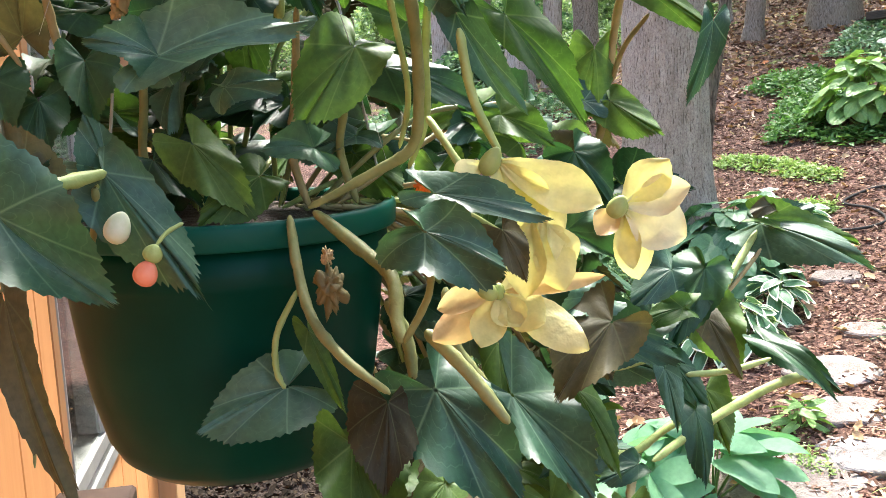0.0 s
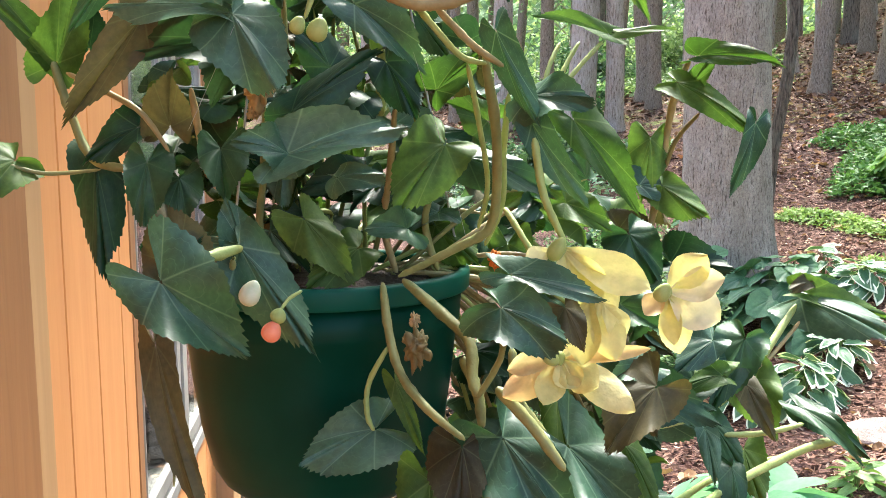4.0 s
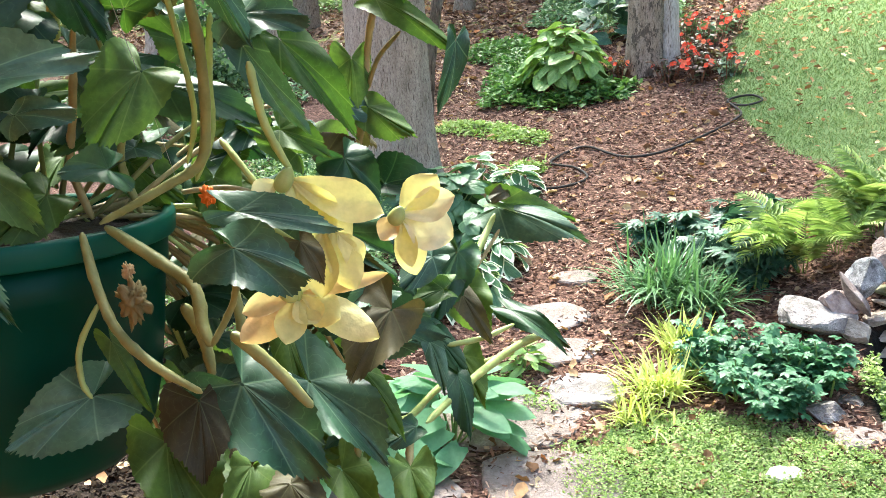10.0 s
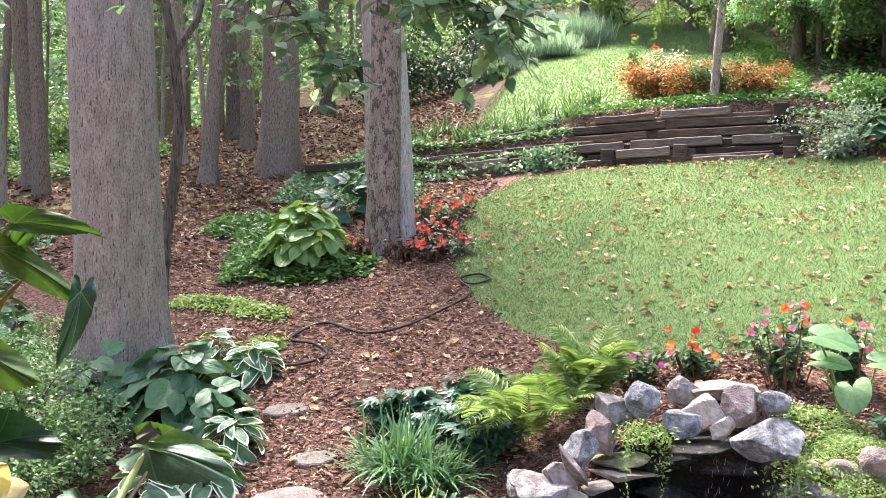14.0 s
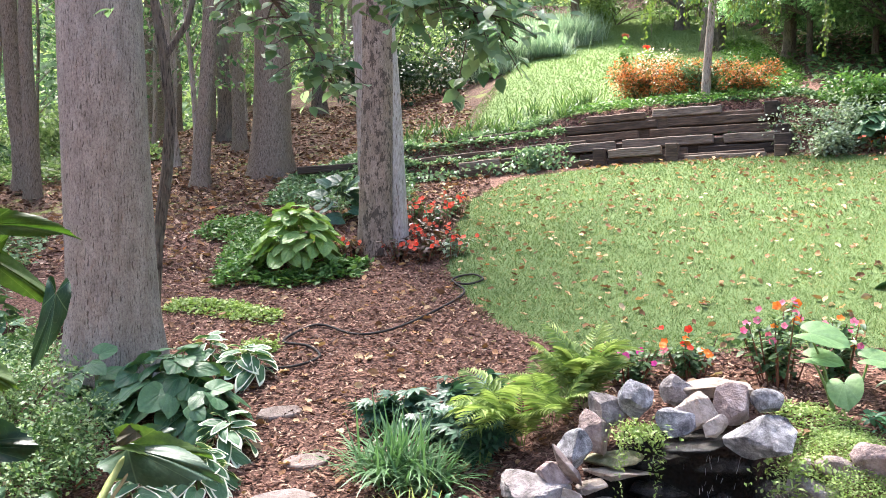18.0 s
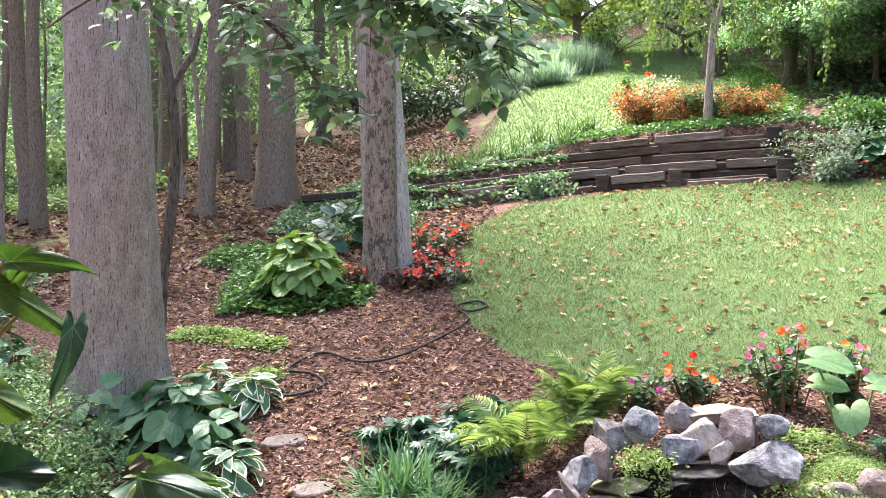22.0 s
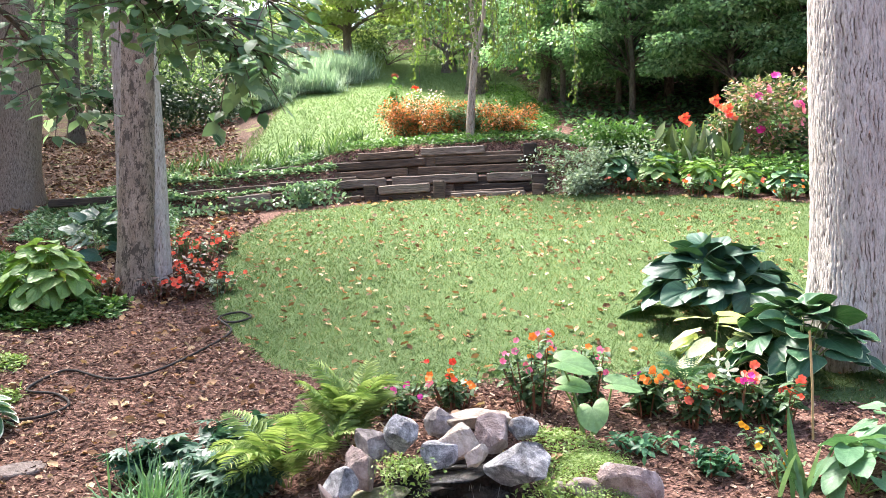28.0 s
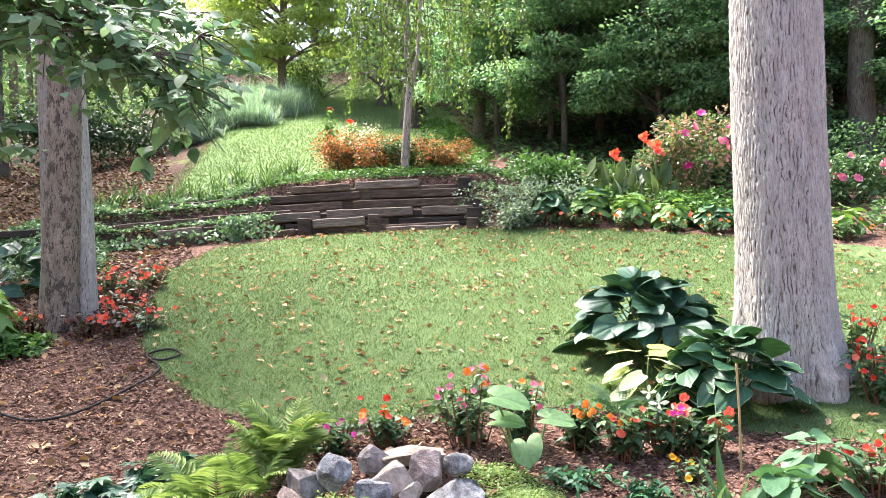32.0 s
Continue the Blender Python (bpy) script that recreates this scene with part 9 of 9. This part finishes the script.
begonia_leaf((-0.357, 0.755, 1.710), (-0.365, 0.724, 1.690), 0.033, (0.31, -0.78, 0.54), L_DARK, 0.40, 0.20)
begonia_leaf((-0.400, 0.597, 1.706), (-0.353, 0.598, 1.661), 0.054, (0.31, -0.66, 0.69), L_BLUE, 0.45, 0.10)
begonia_leaf((-0.377, 0.627, 1.698), (-0.330, 0.621, 1.659), 0.044, (0.39, -0.61, 0.69), L_BLUE, 0.60, 0.10)
begonia_leaf((-0.363, 0.668, 1.691), (-0.331, 0.656, 1.660), 0.019, (0.32, -0.73, 0.61), L_OLIVE, 0.20, 0.20)
begonia_leaf((-0.424, 0.593, 1.692), (-0.417, 0.582, 1.660), 0.027, (0.48, -0.62, 0.62), L_BROWN, 0.35, 0.20)
begonia_leaf((-0.340, 0.694, 1.646), (-0.353, 0.673, 1.639), 0.017, (0.29, -0.71, 0.64), L_DARK, 0.30, 0.20)
begonia_leaf((-0.479, 0.583, 1.699), (-0.504, 0.544, 1.687), 0.044, (0.72, -0.45, 0.52), L_BLUE, 0.65, 0.08)
begonia_leaf((-0.469, 0.589, 1.728), (-0.450, 0.590, 1.687), 0.012, (0.55, -0.62, 0.55), L_OLIVE, 0.10, 0.20)
begonia_leaf((-0.502, 0.459, 1.799), (-0.471, 0.477, 1.761), 0.049, (0.43, -0.73, 0.53), L_BLUE, 0.60, 0.15)
begonia_leaf((-0.507, 0.471, 1.805), (-0.515, 0.475, 1.835), 0.038, (0.73, -0.56, 0.38), L_BROWN, 0.50, 0.20)
begonia_leaf((-0.514, 0.472, 1.807), (-0.504, 0.486, 1.821), 0.027, (0.71, -0.56, 0.43), L_DARK, 0.40, 0.20)
begonia_leaf((-0.504, 0.508, 1.811), (-0.467, 0.526, 1.760), 0.037, (0.49, -0.71, 0.51), L_BLUE, 0.45, 0.20)
begonia_leaf((-0.511, 0.515, 1.811), (-0.517, 0.513, 1.836), 0.021, (0.69, -0.60, 0.41), L_BLUE, 0.30, 0.20)
begonia_leaf((-0.532, 0.475, 1.762), (-0.489, 0.474, 1.674), 0.021, (0.28, -0.81, 0.51), L_BROWN, 0.15, 0.20)
begonia_leaf((-0.432, 0.575, 1.681), (-0.408, 0.554, 1.638), 0.048, (0.40, -0.58, 0.71), L_OLIVE, 0.40, 0.20)
begonia_leaf((-0.416, 0.582, 1.702), (-0.402, 0.563, 1.670), 0.038, (0.40, -0.61, 0.68), L_BROWN, 0.40, 0.20)
begonia_leaf((-0.327, 0.641, 1.646), (-0.315, 0.624, 1.629), 0.025, (0.25, -0.69, 0.68), L_OLIVE, 0.30, 0.20)
begonia_leaf((-0.380, 0.603, 1.650), (-0.358, 0.592, 1.632), 0.032, (0.29, -0.58, 0.76), L_BROWN, 0.30, 0.20)
begonia_leaf((-0.408, 0.614, 1.652), (-0.410, 0.589, 1.632), 0.026, (0.39, -0.65, 0.65), L_OLIVE, 0.30, 0.20)
begonia_stem([(-0.670, 0.504, 1.915), (-0.667, 0.512, 1.884), (-0.651, 0.517, 1.854), (-0.620, 0.527, 1.849), (-0.593, 0.531, 1.850)], 0.0035, M_BSTEM)
begonia_stem([(-0.688, 0.474, 1.854), (-0.671, 0.495, 1.846), (-0.649, 0.520, 1.848)], 0.0018, M_BSTEM)
begonia_stem([(-0.649, 0.501, 1.906), (-0.624, 0.514, 1.893), (-0.602, 0.520, 1.881), (-0.593, 0.531, 1.859)], 0.0023, M_BSTEM_TAN)
begonia_stem([(-0.589, 0.515, 1.935), (-0.557, 0.523, 1.936), (-0.529, 0.526, 1.930)], 0.0024, M_BSTEM_TAN)
begonia_stem([(-0.444, 0.532, 1.965), (-0.439, 0.542, 1.943), (-0.430, 0.551, 1.933), (-0.417, 0.562, 1.931), (-0.402, 0.577, 1.938), (-0.372, 0.597, 1.962)], 0.0046, M_BSTEM_TAN)
begonia_stem([(-0.420, 0.566, 1.930), (-0.412, 0.586, 1.913), (-0.405, 0.604, 1.903)], 0.0025, M_BSTEM_TAN)
begonia_stem([(-0.433, 0.553, 1.941), (-0.425, 0.570, 1.922), (-0.420, 0.587, 1.908), (-0.415, 0.603, 1.905)], 0.0022, M_BSTEM_GREEN)
begonia_stem([(-0.416, 0.602, 1.909), (-0.423, 0.623, 1.874), (-0.430, 0.635, 1.839), (-0.438, 0.639, 1.814), (-0.455, 0.631, 1.802), (-0.486, 0.613, 1.784)], 0.0038, M_BSTEM)
begonia_stem([(-0.429, 0.605, 1.906), (-0.433, 0.622, 1.873), (-0.437, 0.636, 1.839), (-0.446, 0.639, 1.813)], 0.0021, M_BSTEM_GREEN)
begonia_stem([(-0.422, 0.635, 1.891), (-0.430, 0.642, 1.860), (-0.435, 0.648, 1.828), (-0.448, 0.649, 1.802)], 0.0025, M_BSTEM_GREEN)
begonia_stem([(-0.386, 0.604, 1.866), (-0.380, 0.604, 1.837), (-0.369, 0.607, 1.813)], 0.0028, M_BSTEM_GREEN)
begonia_stem([(-0.406, 0.607, 1.829), (-0.393, 0.602, 1.817), (-0.379, 0.599, 1.801)], 0.0022, M_BSTEM_GREEN)
begonia_stem([(-0.490, 0.603, 1.781), (-0.476, 0.592, 1.756), (-0.458, 0.581, 1.736), (-0.434, 0.574, 1.722), (-0.409, 0.575, 1.709)], 0.0034, M_BSTEM)
begonia_stem([(-0.472, 0.587, 1.748), (-0.480, 0.579, 1.727), (-0.478, 0.575, 1.710), (-0.473, 0.575, 1.701)], 0.0021, M_BSTEM_GREEN)
begonia_stem([(-0.484, 0.615, 1.782), (-0.444, 0.607, 1.764), (-0.424, 0.600, 1.755), (-0.414, 0.589, 1.738), (-0.407, 0.584, 1.730)], 0.0044, M_BSTEM)
begonia_stem([(-0.407, 0.584, 1.730), (-0.395, 0.587, 1.752), (-0.385, 0.575, 1.772)], 0.0022, M_BSTEM)
begonia_stem([(-0.400, 0.591, 1.735), (-0.381, 0.596, 1.717), (-0.362, 0.598, 1.696)], 0.0042, M_BSTEM)
begonia_stem([(-0.339, 0.918, 1.738), (-0.351, 0.863, 1.699), (-0.359, 0.801, 1.681), (-0.366, 0.733, 1.685), (-0.372, 0.677, 1.699)], 0.0039, M_BSTEM_GREEN)
begonia_stem([(-0.330, 0.920, 1.734), (-0.346, 0.877, 1.702), (-0.352, 0.841, 1.696)], 0.0019, M_BSTEM_TAN)
begonia_stem([(-0.282, 0.879, 1.653), (-0.307, 0.850, 1.649), (-0.328, 0.787, 1.643), (-0.340, 0.714, 1.640)], 0.0040, M_BSTEM_GREEN)
begonia_stem([(-0.324, 0.872, 1.632), (-0.348, 0.822, 1.634), (-0.354, 0.776, 1.635), (-0.356, 0.719, 1.639), (-0.362, 0.679, 1.660), (-0.363, 0.663, 1.679)], 0.0031, M_BSTEM_GREEN)
begonia_stem([(-0.352, 0.721, 1.640), (-0.352, 0.715, 1.626), (-0.351, 0.708, 1.612)], 0.0033, M_BSTEM_TAN)
begonia_stem([(-0.417, 0.814, 1.796), (-0.414, 0.824, 1.832), (-0.409, 0.826, 1.875), (-0.399, 0.815, 1.900), (-0.379, 0.789, 1.919)], 0.0035, M_BSTEM_TAN)
begonia_stem([(-0.411, 0.826, 1.844), (-0.398, 0.816, 1.866), (-0.373, 0.793, 1.883)], 0.0022, M_BSTEM_TAN)
begonia_stem([(-0.411, 0.653, 1.894), (-0.412, 0.663, 1.909), (-0.412, 0.674, 1.922)], 0.0018, M_BSTEM_GREEN)
begonia_stem([(-0.405, 0.657, 1.894), (-0.404, 0.668, 1.909), (-0.402, 0.679, 1.922)], 0.0018, M_BSTEM_GREEN)
begonia_stem([(-0.402, 0.658, 1.894), (-0.396, 0.672, 1.909), (-0.390, 0.685, 1.922)], 0.0018, M_BSTEM_GREEN)
begonia_stem([(-0.467, 0.539, 1.966), (-0.471, 0.534, 1.942), (-0.473, 0.528, 1.925)], 0.0019, M_BSTEM_GREEN)
begonia_stem([(-0.504, 0.460, 1.801), (-0.500, 0.480, 1.807), (-0.499, 0.506, 1.811)], 0.0040, M_BSTEM_GREEN)
begonia_stem([(-0.502, 0.502, 1.805), (-0.513, 0.509, 1.790), (-0.539, 0.517, 1.765)], 0.0023, M_BSTEM)
begonia_stem([(-0.505, 0.505, 1.806), (-0.507, 0.509, 1.799), (-0.511, 0.516, 1.790)], 0.0016, M_BSTEM_GREEN)
begonia_stem([(-0.473, 0.522, 1.789), (-0.473, 0.513, 1.786), (-0.473, 0.507, 1.781)], 0.0012, M_BSTEM_GREEN)
begonia_stem([(-0.525, 0.481, 1.752), (-0.519, 0.476, 1.726), (-0.511, 0.468, 1.693)], 0.0013, M_BSTEM)
begonia_stem([(-0.573, 0.590, 1.781), (-0.581, 0.588, 1.811), (-0.573, 0.585, 1.842), (-0.557, 0.574, 1.886)], 0.0031, M_BSTEM)
begonia_stem([(-0.515, 0.645, 1.780), (-0.524, 0.643, 1.811), (-0.516, 0.640, 1.842), (-0.500, 0.628, 1.887)], 0.0031, M_BSTEM_TAN)
begonia_stem([(-0.494, 0.662, 1.781), (-0.503, 0.660, 1.811), (-0.495, 0.656, 1.843), (-0.492, 0.634, 1.888)], 0.0031, M_BSTEM)
begonia_stem([(-0.507, 0.622, 1.880), (-0.506, 0.622, 1.902), (-0.498, 0.615, 1.919)], 0.0040, M_BSTEM_GREEN)
begonia_stem([(-0.575, 0.545, 1.843), (-0.579, 0.542, 1.871), (-0.577, 0.536, 1.896)], 0.0029, M_BSTEM_TAN)
begonia_stem([(-0.512, 0.516, 1.924), (-0.538, 0.519, 1.896), (-0.562, 0.522, 1.871)], 0.0002, M_WIRE)
begonia_stem([(-0.446, 0.580, 1.911), (-0.454, 0.613, 1.866), (-0.453, 0.639, 1.802)], 0.0002, M_WIRE)
flower_a = bloom((-0.370, 0.605, 1.810), "large drooping yellow double bloom")
flower_b = bloom((-0.320, 0.622, 1.790), "open cream and yellow bloom")
flower_c = bloom((-0.367, 0.600, 1.754), "ragged yellow and peach bloom")
petal(flower_a, (-0.370, 0.605, 1.810), (-0.329, 0.622, 1.789), 0.022, (0.61, -0.70, 0.36), M_PET_YELLOW)
petal(flower_a, (-0.370, 0.605, 1.810), (-0.340, 0.616, 1.783), 0.026, (0.39, -0.84, 0.37), M_PET_YELLOW)
petal(flower_a, (-0.370, 0.605, 1.810), (-0.354, 0.609, 1.783), 0.025, (0.18, -0.92, 0.34), M_PET_YELLOW)
petal(flower_a, (-0.374, 0.603, 1.809), (-0.385, 0.595, 1.803), 0.011, (0.49, -0.81, 0.33), M_PET_PALE)
petal(flower_a, (-0.352, 0.611, 1.787), (-0.338, 0.610, 1.756), 0.019, (0.55, -0.72, 0.42), M_PET_YELLOW)
petal(flower_a, (-0.355, 0.609, 1.786), (-0.358, 0.599, 1.753), 0.020, (0.26, -0.88, 0.40), M_PET_YELLOW)
petal(flower_a, (-0.349, 0.611, 1.783), (-0.336, 0.614, 1.767), 0.015, (0.75, -0.54, 0.39), M_PET_YELLOW)
petal(flower_b, (-0.320, 0.622, 1.790), (-0.305, 0.631, 1.810), 0.018, (0.33, -0.89, 0.32), M_PET_YELLOW)
petal(flower_b, (-0.320, 0.622, 1.790), (-0.294, 0.632, 1.795), 0.017, (0.56, -0.74, 0.36), M_PET_PALE)
petal(flower_b, (-0.320, 0.622, 1.790), (-0.295, 0.629, 1.778), 0.024, (0.39, -0.83, 0.39), M_PET_PALE)
petal(flower_b, (-0.320, 0.622, 1.790), (-0.308, 0.620, 1.762), 0.017, (0.33, -0.85, 0.41), M_PET_YELLOW)
petal(flower_b, (-0.320, 0.622, 1.790), (-0.329, 0.616, 1.779), 0.012, (0.21, -0.91, 0.35), M_PET_PEACH)
petal(flower_b, (-0.320, 0.622, 1.790), (-0.313, 0.619, 1.765), 0.011, (0.04, -0.94, 0.35), M_PET_YELLOW)
petal(flower_c, (-0.367, 0.600, 1.754), (-0.387, 0.581, 1.732), 0.018, (0.32, -0.84, 0.44), M_PET_PEACH)
petal(flower_c, (-0.367, 0.600, 1.754), (-0.390, 0.585, 1.751), 0.013, (0.48, -0.77, 0.42), M_PET_PEACH)
petal(flower_c, (-0.367, 0.600, 1.754), (-0.370, 0.590, 1.731), 0.016, (0.44, -0.77, 0.46), M_PET_YELLOW)
petal(flower_c, (-0.367, 0.600, 1.754), (-0.329, 0.612, 1.733), 0.019, (0.52, -0.71, 0.46), M_PET_YELLOW)
petal(flower_c, (-0.367, 0.600, 1.754), (-0.326, 0.620, 1.757), 0.008, (0.36, -0.84, 0.41), M_PET_PEACH)
petal(flower_c, (-0.367, 0.600, 1.754), (-0.355, 0.608, 1.760), 0.012, (0.42, -0.81, 0.41), M_PET_PALE)
petal(flower_c, (-0.367, 0.600, 1.754), (-0.347, 0.606, 1.742), 0.019, (0.40, -0.81, 0.44), M_PET_YELLOW)
petal(flower_c, (-0.367, 0.600, 1.754), (-0.358, 0.599, 1.739), 0.016, (0.26, -0.87, 0.42), M_PET_YELLOW)
bud((-0.489, 0.502, 1.789), 0.0053, 1.40, M_BUD_WHITE, "white-green closed bud")
bud((-0.475, 0.503, 1.771), 0.0049, 1.20, M_BUD_CORAL, "coral closed bud")
bud((-0.472, 0.505, 1.779), 0.0040, 1.00, M_BSTEM_GREEN, "green cap of the coral bud")
bud((-0.476, 0.526, 1.922), 0.0040, 1.20, M_BSTEM_GREEN, "green seed pod")
bud((-0.469, 0.533, 1.920), 0.0053, 1.20, M_BSTEM_GREEN, "green seed pod")
bud((-0.319, 0.615, 1.791), 0.0040, 1.30, M_BSTEM_GREEN, "green sepals of the open bloom")
bud((-0.367, 0.591, 1.756), 0.0046, 0.80, M_BSTEM_GREEN, "green sepals of the ragged bloom")
bud((-0.370, 0.601, 1.810), 0.0043, 1.60, M_BSTEM_GREEN, "green sepals of the drooping bloom")
begonia_leaf((-0.432, 0.589, 1.663), (-0.414, 0.555, 1.629), 0.045, (0.35, -0.80, 0.40), L_OLIVE, 0.45, 0.25)
begonia_leaf((-0.413, 0.625, 1.634), (-0.360, 0.615, 1.613), 0.039, (0.30, -0.70, 0.60), L_BROWN, 0.40, 0.25)
begonia_leaf((-0.345, 0.696, 1.617), (-0.339, 0.671, 1.588), 0.029, (0.50, -0.80, 0.20), L_OLIVE, 0.30, 0.25)
begonia_leaf((-0.332, 0.762, 1.655), (-0.317, 0.741, 1.621), 0.021, (0.60, -0.70, 0.30), L_DARK, 0.30, 0.25)
begonia_leaf((-0.377, 0.698, 1.680), (-0.345, 0.675, 1.646), 0.014, (0.50, -0.70, 0.50), L_OLIVE, 0.15, 0.25)
begonia_leaf((-0.339, 0.806, 1.699), (-0.315, 0.793, 1.669), 0.019, (0.30, -0.80, 0.40), L_BROWN, 0.25, 0.25)
begonia_leaf((-0.313, 0.839, 1.680), (-0.268, 0.821, 1.659), 0.016, (0.10, -0.50, 0.80), L_DARK, 0.25, 0.25)
begonia_leaf((-0.352, 0.786, 1.718), (-0.370, 0.753, 1.701), 0.026, (0.30, -0.60, 0.70), L_OLIVE, 0.35, 0.25)
begonia_leaf((-0.348, 0.808, 1.717), (-0.354, 0.775, 1.684), 0.025, (0.40, -0.70, 0.50), L_DARK, 0.35, 0.25)
begonia_leaf((-0.347, 0.739, 1.701), (-0.372, 0.704, 1.691), 0.023, (0.30, -0.60, 0.70), L_BLUE, 0.35, 0.25)
begonia_leaf((-0.390, 0.726, 1.712), (-0.368, 0.724, 1.678), 0.031, (0.50, -0.80, 0.30), L_BROWN, 0.40, 0.25)
begonia_leaf((-0.434, 0.646, 1.652), (-0.439, 0.620, 1.631), 0.026, (0.30, -0.80, 0.50), L_BROWN, 0.40, 0.25)
begonia_leaf((-0.389, 0.689, 1.615), (-0.359, 0.675, 1.588), 0.031, (0.40, -0.70, 0.50), L_OLIVE, 0.40, 0.25)
begonia_leaf((-0.419, 0.687, 1.703), (-0.399, 0.669, 1.661), 0.022, (0.50, -0.80, 0.30), L_OLIVE, 0.30, 0.25)
begonia_leaf((-0.351, 0.763, 1.677), (-0.335, 0.746, 1.647), 0.016, (0.40, -0.80, 0.30), L_BLUE, 0.30, 0.25)
begonia_stem([(-0.443, 0.672, 1.735), (-0.435, 0.667, 1.706), (-0.418, 0.669, 1.685), (-0.403, 0.678, 1.657)], 0.0042, M_BSTEM)
begonia_stem([(-0.351, 0.717, 1.642), (-0.350, 0.710, 1.626), (-0.346, 0.695, 1.615)], 0.0030, M_BSTEM_TAN)
begonia_stem([(-0.385, 0.705, 1.646), (-0.378, 0.694, 1.615), (-0.366, 0.682, 1.583)], 0.0028, M_BSTEM)
begonia_stem([(-0.342, 0.775, 1.671), (-0.324, 0.801, 1.669), (-0.306, 0.828, 1.672)], 0.0026, M_BSTEM_GREEN)
begonia_stem([(-0.452, 0.631, 1.736), (-0.446, 0.639, 1.713), (-0.440, 0.635, 1.693)], 0.0045, M_BSTEM)
